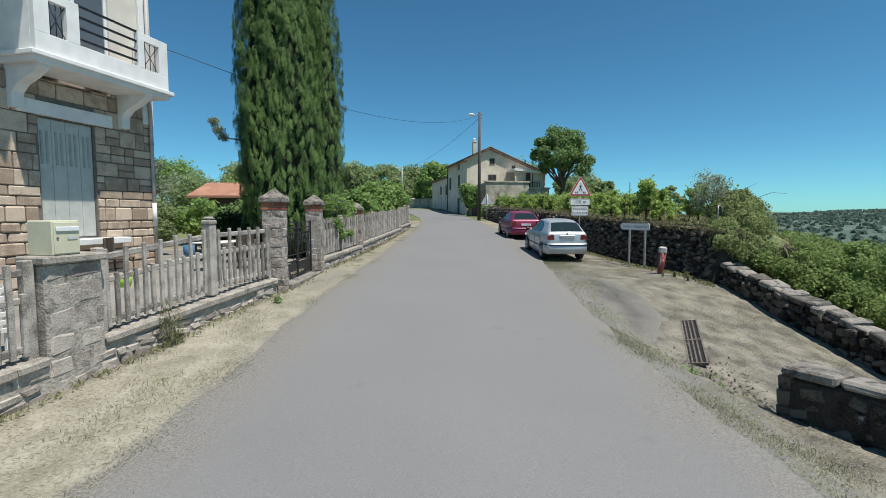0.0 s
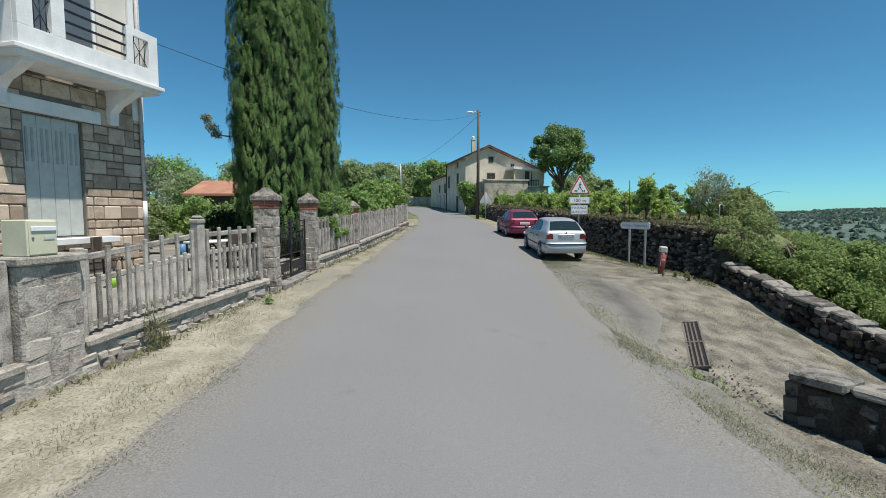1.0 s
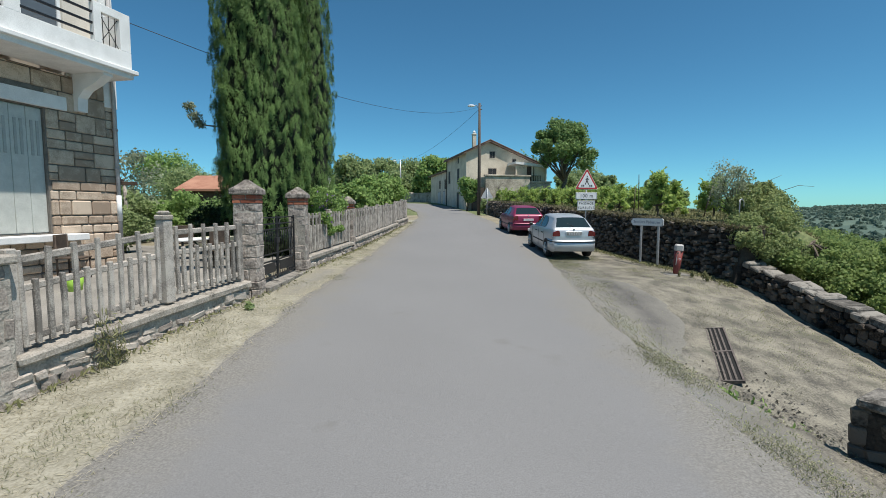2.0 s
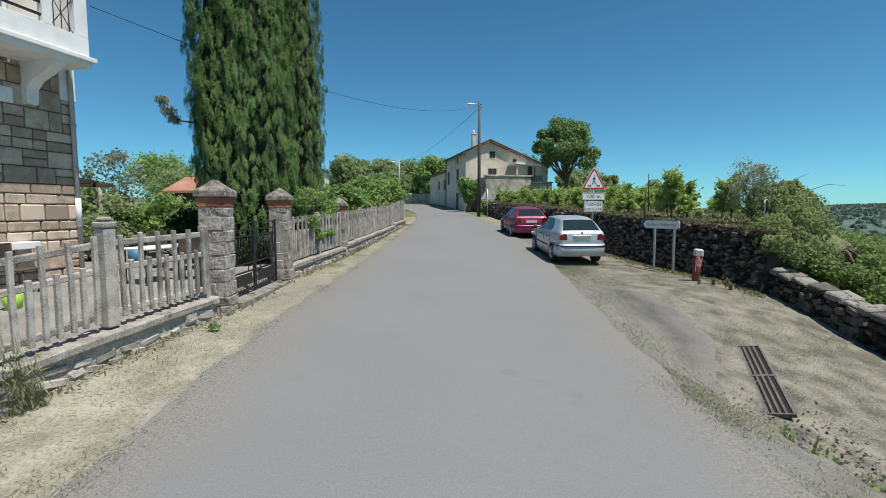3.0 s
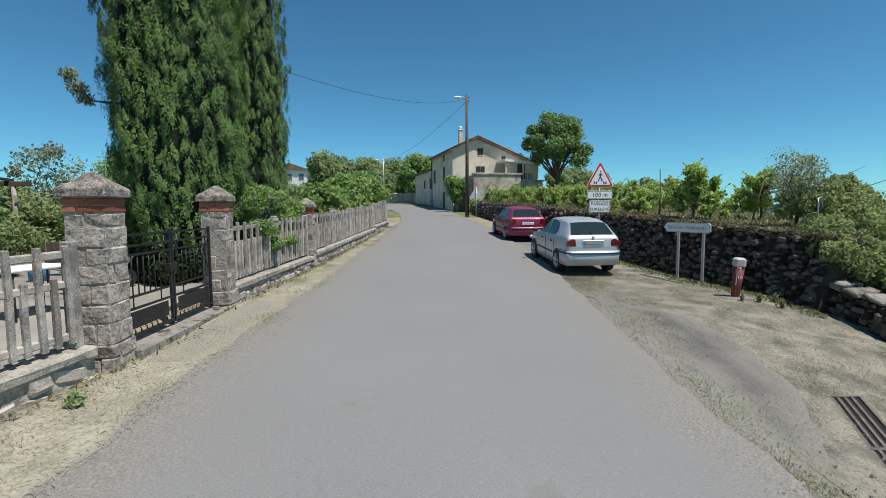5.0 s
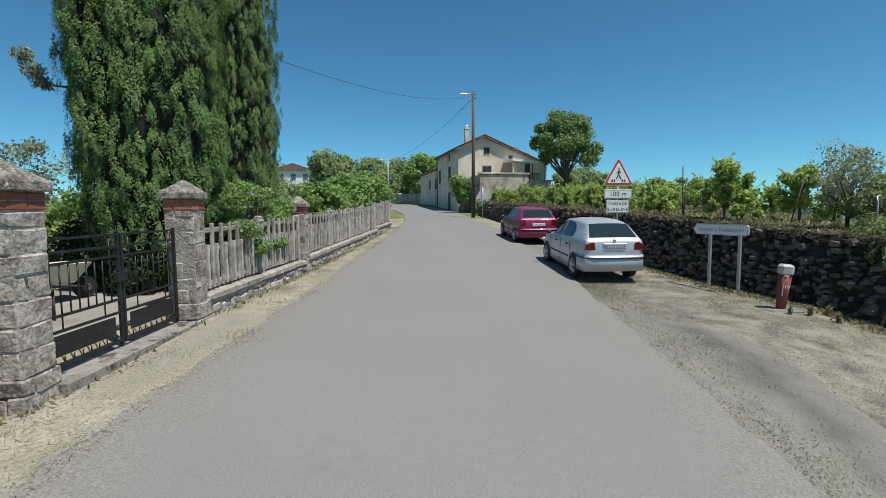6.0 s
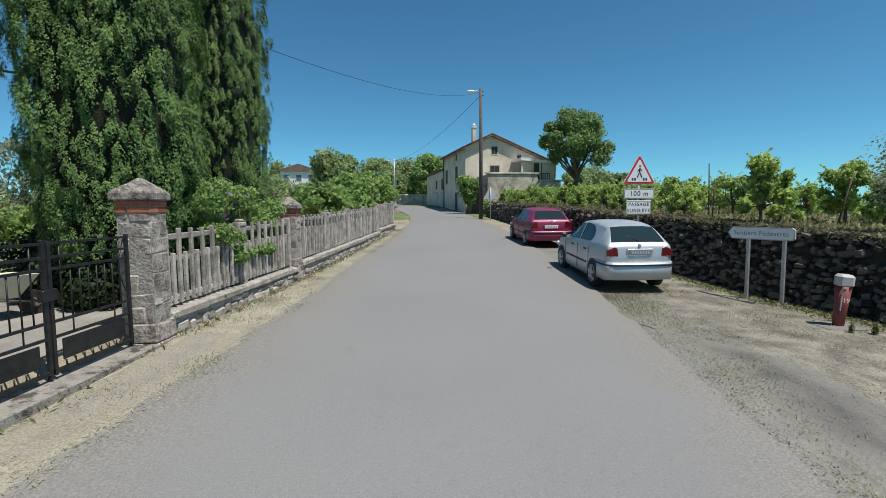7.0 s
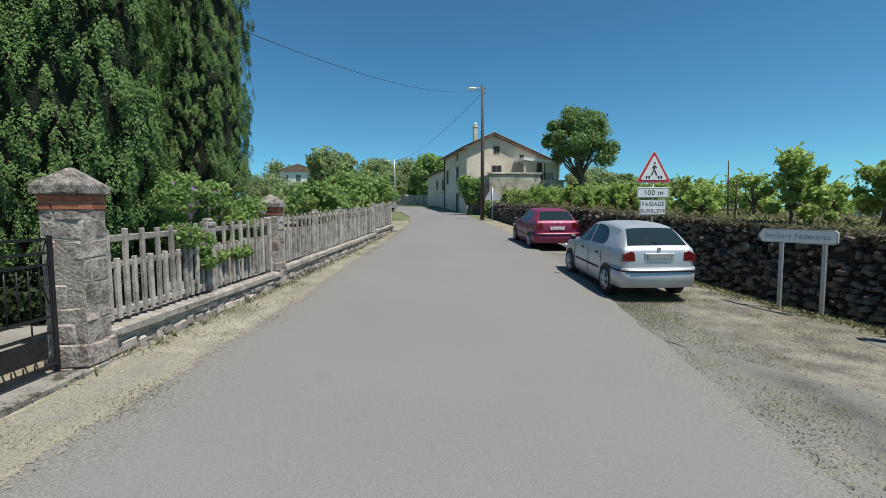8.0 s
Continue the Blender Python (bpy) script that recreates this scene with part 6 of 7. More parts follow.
# ---- street lamps and wires ----
def street_lamp(x, y, h, arm, name="street_lamp", mat=POLE_WOOD):
    z = ground_z(x, y)
    t = thing(name, pose(x, y, z), "dark wooden utility pole with a street lamp on a short arm", "street lamp", "street lamps")
    part("pole", rod([(0, 0, -0.3), (0.02, 0, h * 0.5), (0, 0, h)], [0.16, 0.14, 0.10], 10), mat, t)
    part("arm", rod([(0, 0, h - 0.4), (-arm * 0.5, -0.1, h - 0.18), (-arm, -0.15, h - 0.22)], 0.03, 7), GALVANISED, t)
    lampm = bmesh.new()
    bmesh.ops.create_uvsphere(lampm, u_segments=14, v_segments=8, radius=0.25, matrix=Matrix.Translation((-arm - 0.2, -0.18, h - 0.26)) @ Matrix.Diagonal((1.35, 0.7, 0.45, 1)))
    for f in lampm.faces:
        f.smooth = True
    part("lamp_head", lampm, LAMP_GLASS, t, "pale grey lamp head")
    for k in range(2):
        part("insulator", rod([(0.1, 0, h - 0.25 - 0.3 * k), (0.22, 0, h - 0.2 - 0.3 * k)], 0.035, 7), SIGN_BLACK, t)
    return z + h


LP = (3.35, 44.0)
top = street_lamp(*LP, 9.9, 0.55)
FP = (-7.6, 88.0)
top2 = street_lamp(*FP, 7.6, 0.8, mat=GALVANISED)
street_lamp(-13.5, 86.0, 7.4, 0.1)


def cable(a, b, sag, r=0.012):
    a, b = Vector(a), Vector(b)
    ob = part("cable", rod([a.lerp(b, k / 16) - Vector((0, 0, sag * 4 * (k / 16) * (1 - k / 16))) for k in range(17)], r, 5), SIGN_BLACK)
    tagged(ob, "thin black overhead cable between house and pole", "cable", "overhead cables")


cable((-7.4, 12.9, 6.1), (LP[0], LP[1], top - 0.3), 1.2, 0.009)
cable((LP[0], LP[1], top - 0.5), (FP[0], FP[1], top2 - 0.3), 1.0, 0.014)


# ---- farmhouse at the bend ----
FH = Matrix.Translation((2.75, 55, 0)) @ Matrix.Rotation(radians(12), 4, "Z")
farm = thing("farmhouse", FH, "old beige rendered two storey farmhouse with a tiled gable roof", "house")
def fp(name, bm, mat, label="", parent=farm):
    ob = part(name, bm, mat, None, label)
    ob.parent = parent
    return ob


ZB, EAVE, RIDGE, W, D = 1.2, 8.05, 9.35, 9.0, 10.0
fp("gable_wall", prism([(0, ZB - 1), (W, ZB - 1), (W, EAVE - 1.35), (W * 0.30, RIDGE - 0.12), (0, EAVE)], 0.45), FAR_RENDER)
fp("gable_wall", prism([(0, ZB - 1), (W, ZB - 1), (W, EAVE - 1.35), (W * 0.30, RIDGE - 0.12), (0, EAVE)], 0.45, Matrix.Translation((0, D - 0.45, 0))), FAR_RENDER)
fp("side_wall", boxes(((0, 0.45, ZB - 1), (0.45, D - 0.45, EAVE))), FAR_RENDER)
fp("side_wall", boxes(((W - 0.45, 0.45, ZB - 1), (W, D - 0.45, EAVE - 1.35))), FAR_RENDER)
roof = fp("roof", prism([(-0.45, EAVE - 0.22), (-0.45, EAVE - 0.05), (W * 0.30, RIDGE + 0.12), (W + 0.5, EAVE - 1.37), (W + 0.5, EAVE - 1.55), (W * 0.30, RIDGE - 0.08)], D + 0.8, Matrix.Translation((0, -0.4, 0))), ROOF_TILE)
for k in range(24):
    y = -0.35 + k * 0.44
    fp("tile_row", rod([(-0.45, y, EAVE - 0.03), (W * 0.30, y, RIDGE + 0.14), (W + 0.5, y, EAVE - 1.35)], 0.085, 6), ROOF_TILE, "", roof)
chim = fp("chimney", boxes(((0.96, 0.76, EAVE), (1.38, 1.18, RIDGE + 0.95)), ((0.91, 0.71, RIDGE + 0.82), (1.43, 1.23, RIDGE + 0.92)), bevel=0.02), FAR_RENDER, "", roof)
cowl = bmesh.new()
bmesh.ops.create_uvsphere(cowl, u_segments=12, v_segments=8, radius=0.18, matrix=Matrix.Translation((1.17, 0.97, RIDGE + 1.12)))
fp("cowl", cowl, SIGN_WHITE, "pale round chimney cowl", roof)


# Leaves coloured black to stand for the darkness inside the window openings.
def far_window(x0, z0, w, h, side="gable", mat=SIGN_BLACK):
    if side == "gable":
        fr = fp("window", boxes(((x0 - 0.06, -0.03, z0 - 0.08), (x0 + w + 0.06, 0.03, z0)), ((x0 - 0.06, -0.02, z0), (x0, 0.03, z0 + h)), ((x0 + w, -0.02, z0), (x0 + w + 0.06, 0.03, z0 + h)), ((x0 - 0.06, -0.02, z0 + h), (x0 + w + 0.06, 0.03, z0 + h + 0.08))), FAR_STONE)
        fp("shutter", boxes(((x0, -0.012, z0), (x0 + w / 2 - 0.01, 0.02, z0 + h)), ((x0 + w / 2 + 0.01, -0.012, z0), (x0 + w, 0.02, z0 + h))), mat, "", fr)
    else:
        fr = fp("window", boxes(((-0.03, x0 - 0.06, z0 - 0.08), (0.03, x0 + w + 0.06, z0)), ((-0.02, x0 - 0.06, z0), (0.03, x0, z0 + h)), ((-0.02, x0 + w, z0), (0.03, x0 + w + 0.06, z0 + h)), ((-0.02, x0 - 0.06, z0 + h), (0.03, x0 + w + 0.06, z0 + h + 0.08))), FAR_STONE)
        fp("shutter", boxes(((-0.012, x0, z0), (0.02, x0 + w / 2 - 0.01, z0 + h)), ((-0.012, x0 + w / 2 + 0.01, z0), (0.02, x0 + w, z0 + h))), mat, "", fr)


far_window(2.75, 7.5, 0.6, 0.7)
far_window(2.6, 5.55, 0.95, 0.75)
far_window(5.5, 6.95, 0.4, 0.45)
far_window(3.2, 4.9, 1.0, 1.6, "side")
far_window(3.4, 1.5, 1.0, 2.2, "side")
far_window(3.4, 7.2, 0.6, 0.6, "side")
far_window(8.0, 5.0, 1.0, 1.5, "side")
fp("drainpipe", rod([(-0.06, D - 0.1, ZB), (-0.06, D - 0.1, EAVE)], 0.06, 7), DARK_WOOD)
# lower wing further along the road
fp("wing_wall", boxes(((0.1, D, ZB - 1), (6, D + 12, EAVE - 1.3))), FAR_RENDER)
fp("wing_roof", prism([(-0.3, EAVE - 1.35), (-0.3, EAVE - 1.2), (3.2, EAVE + 0.1), (6.3, EAVE - 1.2), (6.3, EAVE - 1.35)], 12.3, Matrix.Translation((0, D, 0))), ROOF_TILE)
for y0, z0, w, h in ((11.0, 4.4, 0.8, 1.3), (11.6, 1.9, 1.0, 2.2), (14.5, 1.9, 2.0, 2.2), (14.6, 4.6, 0.8, 1.1)):
    fr = fp("wing_door", boxes(((0.07, y0 - 0.08, z0), (0.11, y0 + w + 0.08, z0 + h + 0.1))), FAR_STONE)
    fp("leaf", boxes(((0.05, y0, z0), (0.09, y0 + w, z0 + h))), SIGN_GREY if w > 0.9 else DARK_WOOD, "", fr)
# terrace block in front of the gable
fp("terrace_wall", boxes(((1.2, -3.4, ZB - 1), (6.3, 0.0, 5.2)), ((6.3, -2.6, ZB - 1), (9.1, 0.0, 4.6)), bevel=0.05), FAR_STONE)
fp("parapet", boxes(((1.1, -3.5, 5.2), (6.4, -3.15, 5.38)), ((6.3, -2.7, 4.6), (9.2, -2.3, 4.78)), bevel=0.03), FAR_STONE)
porch = fp("porch_roof", prism([(4.9, 6.65), (4.9, 6.9), (8.8, 6.55), (8.8, 6.25)], 2.7, Matrix.Translation((0, -2.6, 0))), SIGN_WHITE, "white flat porch roof")
for x in (5.0, 6.9, 8.5):
    fp("porch_post", boxes(((x, -2.42, 4.6), (x + 0.16, -2.26, 6.45))), FAR_RENDER, "", porch)
fp("porch_back", boxes(((5.1, -2.25, 4.6), (6.35, -2.05, 6.5))), FAR_RENDER)
fp("porch_back", boxes(((7.25, -2.25, 4.6), (8.6, -2.05, 6.4))), FAR_RENDER)
fp("porch_door", boxes(((6.35, -2.2, 4.6), (7.25, -2.07, 6.4))), DARK_WOOD)
fp("railing", boxes(((6.3, -2.5, 4.7), (7.9, -2.46, 4.76)), ((6.3, -2.5, 5.35), (7.9, -2.46, 5.41)), *[((6.3 + 0.2 * k, -2.5, 4.7), (6.34 + 0.2 * k, -2.46, 5.4)) for k in range(9)]), DARK_WOOD)
fp("lean_to", boxes(((0.6, -3.3, ZB - 0.5), (1.25, -0.2, 4.0))), DARK_WOOD)
shrub("wall_shrub", 2.75, 52.2, 1.5, [(0, 0, 2.2, 0.9), (-0.3, -0.2, 3.0, 0.7), (0.3, 0.2, 1.5, 0.7), (0.5, 0, 2.8, 0.7)], 5000, 0.16, BRIGHT_LEAF, "bright green shrub against the farmhouse wall", "shrub")
shrub("ivy_bank", 5.2, 47.5, 1.4, [(0, 0, 0.6, 0.9), (1.2, 0.3, 0.7, 1.0), (-0.7, 0.8, 0.6, 0.8), (2.3, 0.8, 1.0, 1.0)], 6000, 0.15, OLIVE_LEAF, "overgrown bank at the end of the terrace wall", "shrub")

# ---- distant houses ----
def small_house(x, y, w, d, h, rise, wall_mat, roof_mat, turn, label):
    z = ground_z(x, y)
    t = thing("distant_house", pose(x, y, z, 0, 0, turn), label, "house", "distant houses")
    part("wall", boxes(((-w / 2, -d / 2, -1), (w / 2, d / 2, h))), wall_mat, t)
    part("roof", prism([(-w / 2 - 0.4, h - 0.05), (-w / 2 - 0.4, h + 0.1), (0, h + rise), (w / 2 + 0.4, h + 0.1), (w / 2 + 0.4, h - 0.05)], d + 0.8, Matrix.Translation((0, -d / 2 - 0.4, 0))), roof_mat, t)
    for k in range(3):
        x0 = -w / 2 + (k + 0.5) * w / 3
        wn2 = part("window", boxes(((x0 - 0.55, -d / 2 - 0.05, h - 1.9), (x0 + 0.55, -d / 2, h - 0.6))), SIGN_WHITE, t)
        part("pane", boxes(((x0 - 0.45, -d / 2 - 0.07, h - 1.8), (x0 + 0.45, -d / 2 - 0.05, h - 0.7))), WINDOW_GLASS, wn2)
    return t


small_house(-15.0, 35, 5, 4, 1.9, 1.15, DARK_WOOD, ORANGE_TILE, 90, "low garden outbuilding with an orange tile roof")
small_house(-26.2, 98, 6.5, 7, 6.0, 1.3, WHITE_RENDER, ROOF_TILE, 8, "white house with a brown tiled roof among trees")
small_house(-6.5, 120, 9, 8, 6.5, 2.6, FAR_STONE, ROOF_TILE, 0, "stone house with a brown roof at the road's end")
retaining = thing("retaining_wall", pose(0, 0, 0), "pale stone retaining wall along the far bend of the road", "wall", kind="structure")
bm = bmesh.new()
for k, (x, y, h) in enumerate(((-7.5, 62, 1.5), (-9.5, 66, 1.7), (-12, 70, 1.8), (-15, 75, 2.0))):
    z = ground_z(x, y)
    box(bm, (-2.7, -0.3, z - 0.5), (2.7, 0.3, z + h), 0.08, Matrix.Translation((x, y, 0)) @ Matrix.Rotation(radians(118), 4, "Z"))
part("core", bm, FAR_STONE, retaining)
bank = thing("bend_wall", pose(0, 0, 0), "dark wall closing the outside of the bend", "wall", kind="structure")
bm = bmesh.new()
for k, (x, y) in enumerate(((1.6, 76), (-3, 82), (-7.5, 87), (-12, 92))):
    z = ground_z(x, y)
    box(bm, (-3.4, -0.3, z - 1), (3.4, 0.3, z + 1.6), 0.08, Matrix.Translation((x, y, 0)) @ Matrix.Rotation(radians(133), 4, "Z"))
part("core", bm, FAR_STONE, bank)


# ---- garden things ----
barrow = thing("wheelbarrow", pose(-5.95, 13.65, ground_z(-5.95, 13.65) + 0.03, 0, 0, 70), "cream painted wheelbarrow standing on the yard behind the gate", "wheelbarrow")
tray = bmesh.new()
for z, a, b, c in ((0.30, -0.25, 0.28, 0.17), (0.62, -0.42, 0.48, 0.31), (0.60, -0.39, 0.45, 0.285), (0.33, -0.23, 0.26, 0.15)):
    for x, y in ((a, -c), (b, -c), (b, c), (a, c)):
        tray.verts.new((x, y, z))
tray.verts.ensure_lookup_table()
for q in range(3):
    for e in range(4):
        tray.faces.new([tray.verts[v] for v in (q * 4 + e, q * 4 + (e + 1) % 4, q * 4 + 4 + (e + 1) % 4, q * 4 + 4 + e)])
tray.faces.new([tray.verts[v] for v in (3, 2, 1, 0)])
tray.faces.new([tray.verts[v] for v in (12, 13, 14, 15)])
bmesh.ops.recalc_face_normals(tray, faces=tray.faces)
part("tray", tray, MAILBOX, barrow)
for y in (-0.2, 0.2):
    part("handle", rod([(0.55, y * 0.5, 0.2), (0.0, y, 0.30), (-0.85, y * 1.3, 0.58)], 0.018, 7), RUST, barrow)
    part("leg", rod([(-0.1, y, 0.30), (-0.2, y * 1.1, 0.0)], 0.016, 7), RUST, barrow)
wheel = part("wheel", tube(bmesh.new(), [(0.55, -0.04, 0.18), (0.55, 0.04, 0.18)], 0.18, 18), TYRE, barrow)
part("hub", rod([(0.55, -0.055, 0.18), (0.55, 0.055, 0.18)], 0.07, 12), RUST, wheel)

table = thing("garden_table", pose(-5.75, 11.9, ground_z(-5.75, 11.9) + 0.03, 0, 0, 75), "white topped garden table in the yard", "table")
part("tabletop", boxes(((-0.45, -0.32, 0.68), (0.45, 0.32, 0.72)), bevel=0.012), TABLE_WHITE, table)
for x in (-0.38, 0.38):
    for y in (-0.26, 0.26):
        part("leg", rod([(x, y, 0), (x, y, 0.68)], 0.025, 7), DARK_WOOD, table)


def garden_chair(x, y, turn):
    t = thing("garden_chair", pose(x, y, ground_z(x, y) + 0.03, 0, 0, turn), "dark slatted garden chair beside the table", "chair", "garden chairs")
    part("seat", boxes(((-0.22, -0.22, 0.42), (0.22, 0.22, 0.45)), bevel=0.008), DARK_WOOD, t)
    part("backrest", boxes(((-0.22, 0.2, 0.5), (0.22, 0.23, 0.9)), bevel=0.008), DARK_WOOD, t)
    for a in (-0.19, 0.19):
        part("leg", rod([(a, -0.19, 0), (a, -0.19, 0.43)], 0.018, 6), DARK_WOOD, t)
        part("leg", rod([(a, 0.19, 0), (a, 0.21, 0.9)], 0.018, 6), DARK_WOOD, t)


garden_chair(-5.2, 12.4, 200)
garden_chair(-6.9, 13.9, 20)
garden_chair(-7.3, 10.6, 100)
shutter_stack = thing("shutter_stack", pose(-6.0, 5.9, ground_z(-6, 5.9) + 0.03, 0, 0, 80), "white slatted bench standing in the yard", "bench")
for k in range(6):
    part("slat", boxes(((-0.5, 0.0, 0.35 + k * 0.11), (0.5, 0.03, 0.42 + k * 0.11)), bevel=0.006), TABLE_WHITE, shutter_stack)
for x in (-0.45, 0.45):
    part("leg", boxes(((x - 0.03, 0.03, 0), (x + 0.03, 0.07, 1.0))), TABLE_WHITE, shutter_stack)
pot = part("planter", tube(bmesh.new(), [(-6.6, 9.7, ground_z(-6.6, 9.7)), (-6.6, 9.7, ground_z(-6.6, 9.7) + 0.26)], [0.10, 0.14], 14), LIME_PLASTIC)
tagged(pot, "lime green plastic planter in the yard", "planter")
drum = part("water_drum", tube(bmesh.new(), [(-8.1, 15.0, ground_z(-8, 15)), (-8.1, 15.0, ground_z(-8, 15) + 0.4)], [0.17, 0.19], 14), BLUE_PLASTIC)
tagged(drum, "blue plastic drum in the garden", "drum")
pergola = thing("pergola", pose(-11.6, 16.2, ground_z(-10.6, 15.2), 0, 0, 22), "simple grey wooden garden pergola with a flat top", "pergola")
for x in (-3.0, 0.9):
    for y in (0, 2.4):
        part("post", rod([(x, y, 0), (x, y, 2.2)], 0.06, 8), CONCRETE, pergola)
for y in (0, 2.4):
    part("beam", boxes(((-3.3, y - 0.06, 2.2), (1.3, y + 0.06, 2.34)), bevel=0.01), DARK_WOOD, pergola)
for k in range(8):
    part("slat", boxes(((-3.1 + k * 0.55, -0.3, 2.34), (-3.02 + k * 0.55, 2.7, 2.42))), DARK_WOOD, pergola)

# climbing flowers on the fence
balls = [(RND.uniform(-0.5, 0.12), RND.uniform(-1.3, 2.0), RND.uniform(1.0, 1.85), RND.uniform(0.16, 0.32)) for k in range(34)] + [(RND.uniform(0.0, 0.2), RND.uniform(-0.4, 1.7), RND.uniform(0.45, 1.0), 0.13) for k in range(9)]
rose = shrub("flowering_climber", -3.6, 16.2, 0.34, balls, 30000, 0.055, BRIGHT_LEAF, "leafy climbing shrub with purple and white flowers over the fence", "shrub", 9, stretch=1.2)
c, n = clump_points([(b[0] + 0.10, b[1], b[2] + 0.06, b[3] * 1.1) for b in balls[:20]], 8, 0.95)
leaf_cards("flower", c, n, 0.065, PURPLE, rose, 1.0, 0.4, kind="stuff")


# ---- grass and weeds ----
def blades(name, count, place, height, mat, label, lean=0.6):
    p, n = [], []
    for k in range(count):
        x, y = place()
        p.append((x, y, ground_z(x, y) + 0.025 + height * 0.35))
    ob = leaf_cards(name, np.array(p), np.tile([0.0, 0, 0.0], (count, 1)), height * 0.33, mat, None, 3.4, 1.0, upright=1.2)
    return tagged(ob, label, "grass", kind="stuff")


gr = random.Random(21)
def litter(name, count, place, length, mat, label):
    p = []
    for k in range(count):
        x, y = place()
        on_road = lerp_rows(LEFT_EDGE, y) - 0.05 < x < lerp_rows(RIGHT_EDGE, y)
        p.append((x, y, ground_z(x, y) + gr.uniform(0.012, 0.022) + (0.02 if on_road else 0.0)))
    ob = leaf_cards(name, np.array(p), np.tile([0.0, 0, 1.0], (count, 1)), length * 0.08, mat, None, 12.0, 0.16)
    return tagged(ob, label, "grass", kind="stuff")


def left_verge():
    y = 2.5 + 31 * gr.random() ** 1.9
    a, b = lerp_rows(FENCE, y) + 0.2, lerp_rows(LEFT_EDGE, y) + 0.15
    return a + (b - a) * gr.random() ** 1.25, y


def fence_foot():
    y = gr.uniform(4, 30)
    return lerp_rows(FENCE, y) + 0.2 + abs(gr.gauss(0, 0.09)), y


def right_side():
    while True:
        y = gr.uniform(4.5, 19)
        x = lerp_rows(RIGHT_EDGE, y) + abs(gr.gauss(0.35, 1.2))
        lim = 4.5 if y < 6 else (lw(y) if y < 14.4 else hw(y)) - 0.25
        if x < lim and noise.noise(Vector((x * 0.9, y * 0.7, 2))) > -0.1:
            return x, y


def wall_foot():
    y = gr.uniform(14, 30)
    return hw(max(y, 14.4)) - 0.42 - abs(gr.gauss(0, 0.2)), y


def terrace():
    y = 15.2 + 32 * gr.random() ** 1.4
    return hw(min(y, 47)) + 0.45 + 9 * gr.random() ** 1.3, y


blades("terrace_grass", 16000, terrace, 0.22, GRASS, "rough dry grass between the vines on the terrace")
litter("dry_grass", 26000, left_verge, 0.07, STRAW, "short dry straw coloured grass on the verge")
blades("green_grass", 1300, fence_foot, 0.08, GRASS, "sparse green weeds at the foot of the fence")
litter("lay_by_grass", 9000, right_side, 0.06, STRAW, "patchy short dry grass on the lay-by")
def road_edge():
    while True:
        y = 3 + 14 * gr.random() ** 1.2
        x = lerp_rows(RIGHT_EDGE, y) + 0.55 + gr.gauss(0, 0.4)
        if noise.noise(Vector((x * 1.6, y * 1.1, 8))) > gr.gauss(0.0, 0.35) and x > lerp_rows(RIGHT_EDGE, y) - 0.1 and not (y < 6.2 and x > 4.2):
            return x, y


def wall_side():
    while True:
        y = gr.uniform(9.5, 17)
        x = (lw(y) if y < 14.4 else hw(y)) - 0.5 - 2.6 * gr.random() ** 1.3
        if noise.noise(Vector((x * 1.1, y * 0.9, 5))) > gr.gauss(0.0, 0.35) and x > 5.9:
            return x, y


blades("edge_turf", 7500, road_edge, 0.032, EDGE_GRASS, "patchy short yellow green grass along the asphalt edge")
blades("lay_by_turf", 5500, wall_side, 0.03, EDGE_GRASS, "thin dry grass on the gravel below the wall")
pebbles = []
for k in range(420):
    x, y = gr.gauss(4.95, 0.4), gr.gauss(8.1, 0.6)
    if x > lerp_rows(RIGHT_EDGE, y) + 0.3 and x - 4.5 > (6.05 - y) * 0.3:
        pebbles.append((x, y, ground_z(x, y) + 0.03))
pebbles = leaf_cards("pebbles", np.array(pebbles), np.tile([0, 0, 1.0], (len(pebbles), 1)), 0.04, WALL_CAP, None, 1.2, 0.45)
tagged(pebbles, "loose pale stones round the end of the drain", "gravel", kind="stuff")
blades("wall_foot_grass", 5000, wall_foot, 0.09, GRASS, "rough grass along the wall foot")
p, n = [], []
for k in range(18000):
    y = gr.uniform(14.4, 40) if k % 3 else gr.uniform(14.4, 22)
    x = hw(min(y, 47)) + gr.uniform(-0.1, 0.6)
    p.append((x, y, ht(y) + gr.uniform(-0.09, 0.10)))
chips, up = [], []
for k in range(9000):
    x, y = right_side()
    chips.append((x, y, ground_z(x, y) + 0.022))
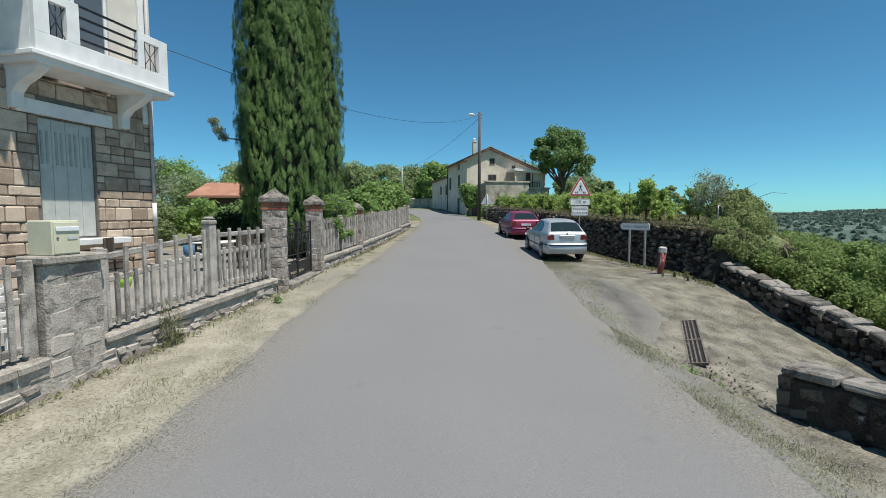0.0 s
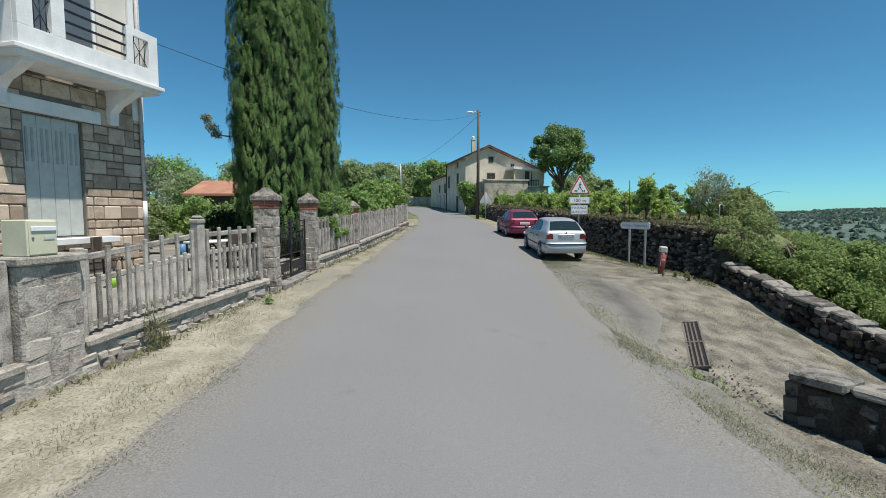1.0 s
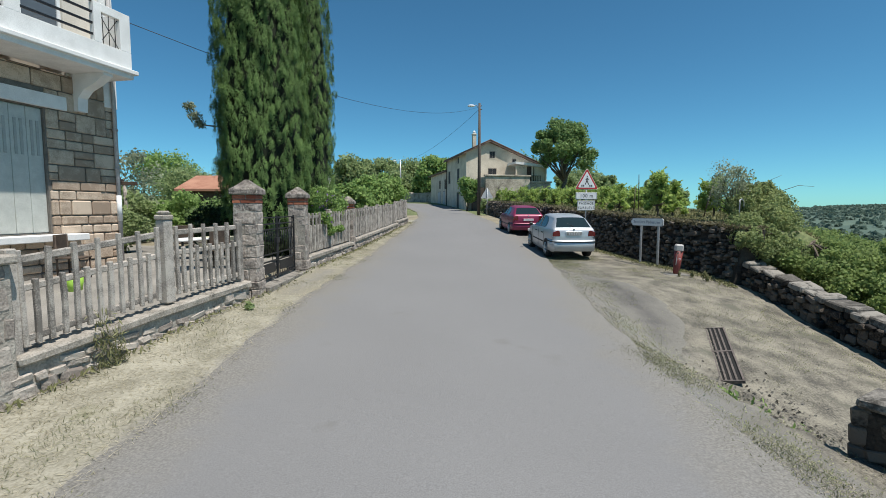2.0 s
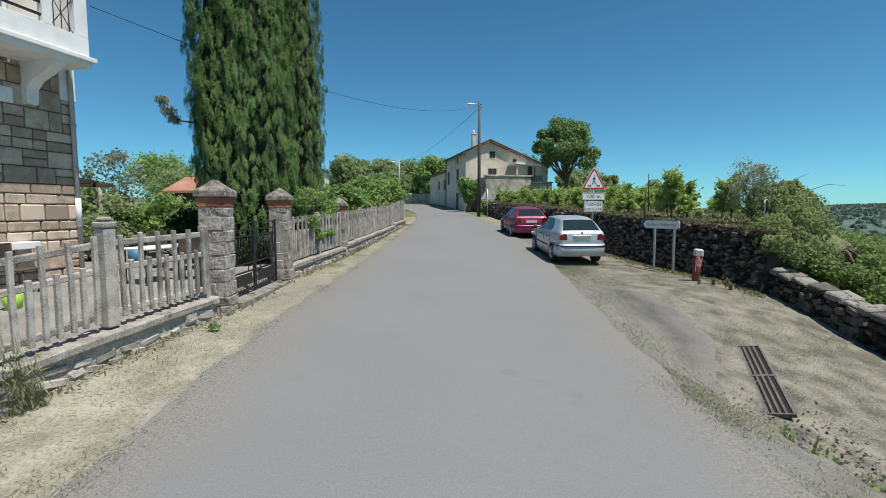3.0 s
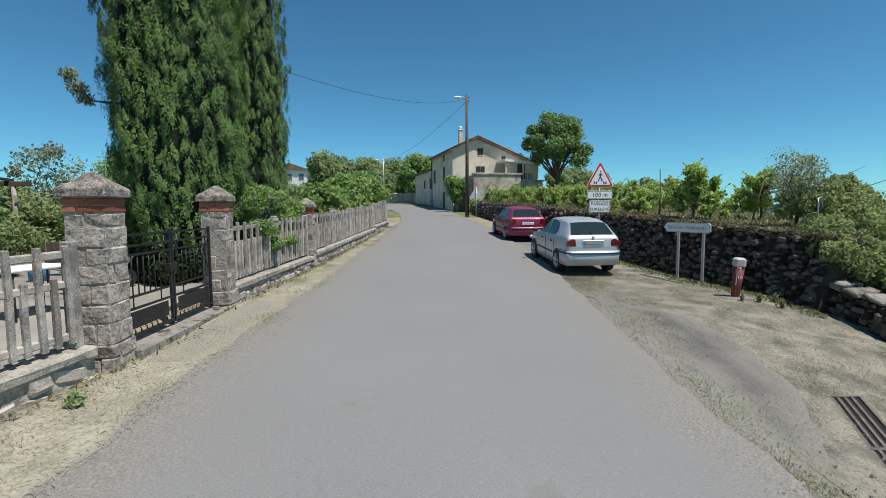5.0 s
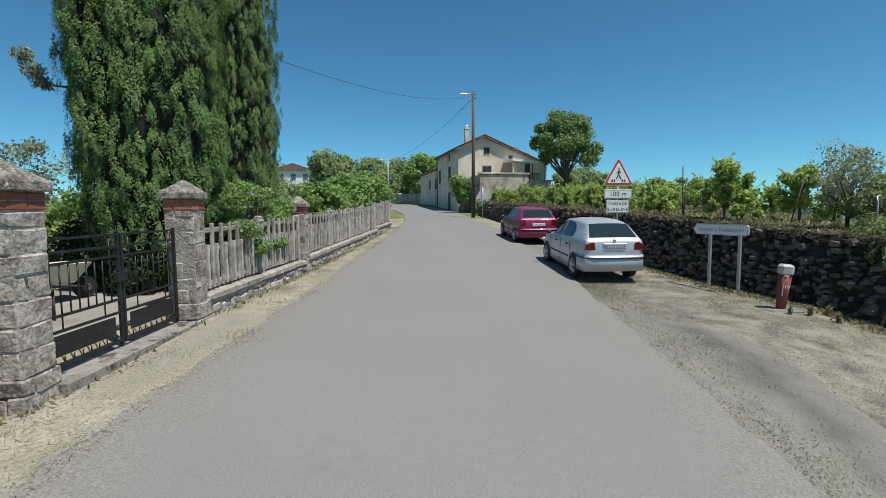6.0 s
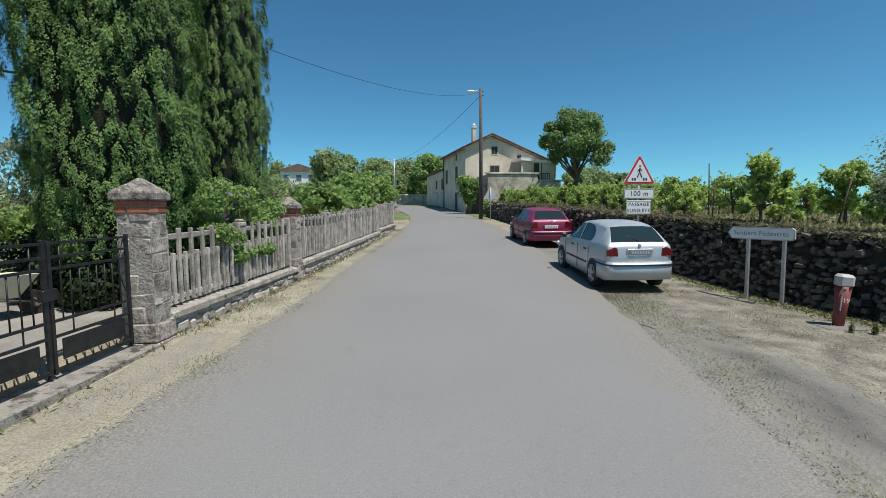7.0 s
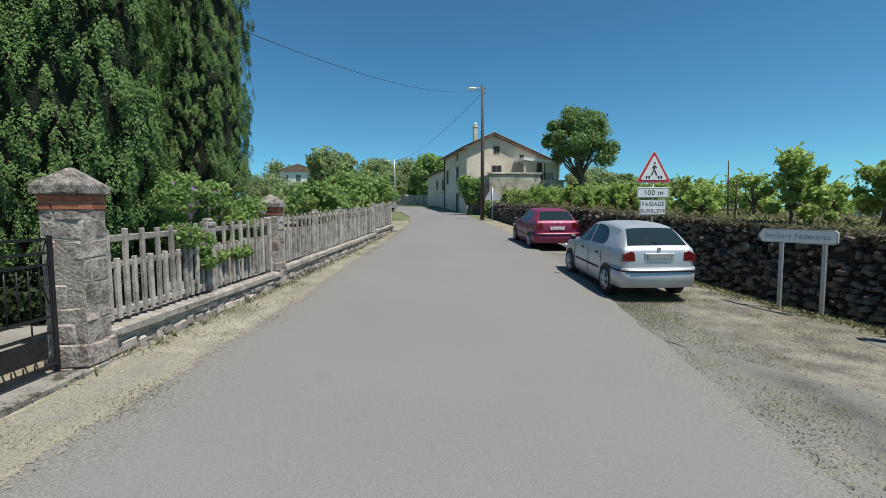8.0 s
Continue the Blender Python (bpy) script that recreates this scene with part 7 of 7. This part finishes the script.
chips = leaf_cards("gravel_chips", np.array(chips), np.tile([0, 0, 1.0], (len(chips), 1)), 0.017, WALL_CAP, None, 1.2, 0.35)
tagged(chips, "loose pale gravel chips on the lay-by", "gravel", kind="stuff")
moss = leaf_cards("wall_top_growth", np.array(p), np.tile([0, 0, 0.6], (len(p), 1)), 0.06, MOSS, None, 2.0, 0.9)
tagged(moss, "dry moss and grass growing along the wall top", "growth", kind="stuff")
tuft_spots = [q for q in [right_side() for k in range(170)] if not (2.7 < q[0] < 5.6 and 8.8 < q[1] < 16)] + [left_verge() for k in range(70)]
p = []
for k in range(30000):
    x, y = gr.choice(tuft_spots)
    x, y = x + gr.gauss(0, 0.2), y + gr.gauss(0, 0.25)
    p.append((x, y, ground_z(x, y) + 0.03))
turf = leaf_cards("grass_tufts", np.array(p), np.tile([0.0, 0, 0.0], (len(p), 1)), 0.0055, TURF, None, 9.0, 1.0, upright=1.6)
tagged(turf, "scattered patches of short dry grey green grass", "grass", kind="stuff")
TALL = GRASS
GRASS_TUFT = OLIVE_LEAF
for x, y, s, mat in ((-4.15, 7.0, 0.8, TALL), (-4.1, 7.15, 0.55, TALL), (-3.35, 9.45, 0.10, GRASS_TUFT), (4.45, 7.6, 0.35, BRIGHT_LEAF), (4.75, 7.2, 0.3, BRIGHT_LEAF), (4.3, 8.0, 0.22, BRIGHT_LEAF), (7.35, 14.85, 0.18, TALL), (7.6, 14.5, 0.17, TALL), (7.0, 14.9, 0.12, TALL), (7.75, 14.9, 0.19, TALL), (7.3, 15.6, 0.17, TALL)):
    thin = 0.09 if mat is TALL else 0.22
    c = np.array([(gr.gauss(0, s * thin), gr.gauss(0, s * thin), abs(gr.gauss(0.35, 0.3)) * s) for k in range(160)]) + np.array([x, y, ground_z(x, y) + 0.03])
    w = leaf_cards("weed", c, np.tile([0, 0, 0.2], (160, 1)), 0.016 if mat is TALL else 0.045, mat, None, 8.0 if mat is TALL else 2.4, 0.8, upright=3.0 if mat is TALL else 1.5)
    tagged(w, "small tuft of green weeds in the dry verge", "weed", "weeds", "stuff")
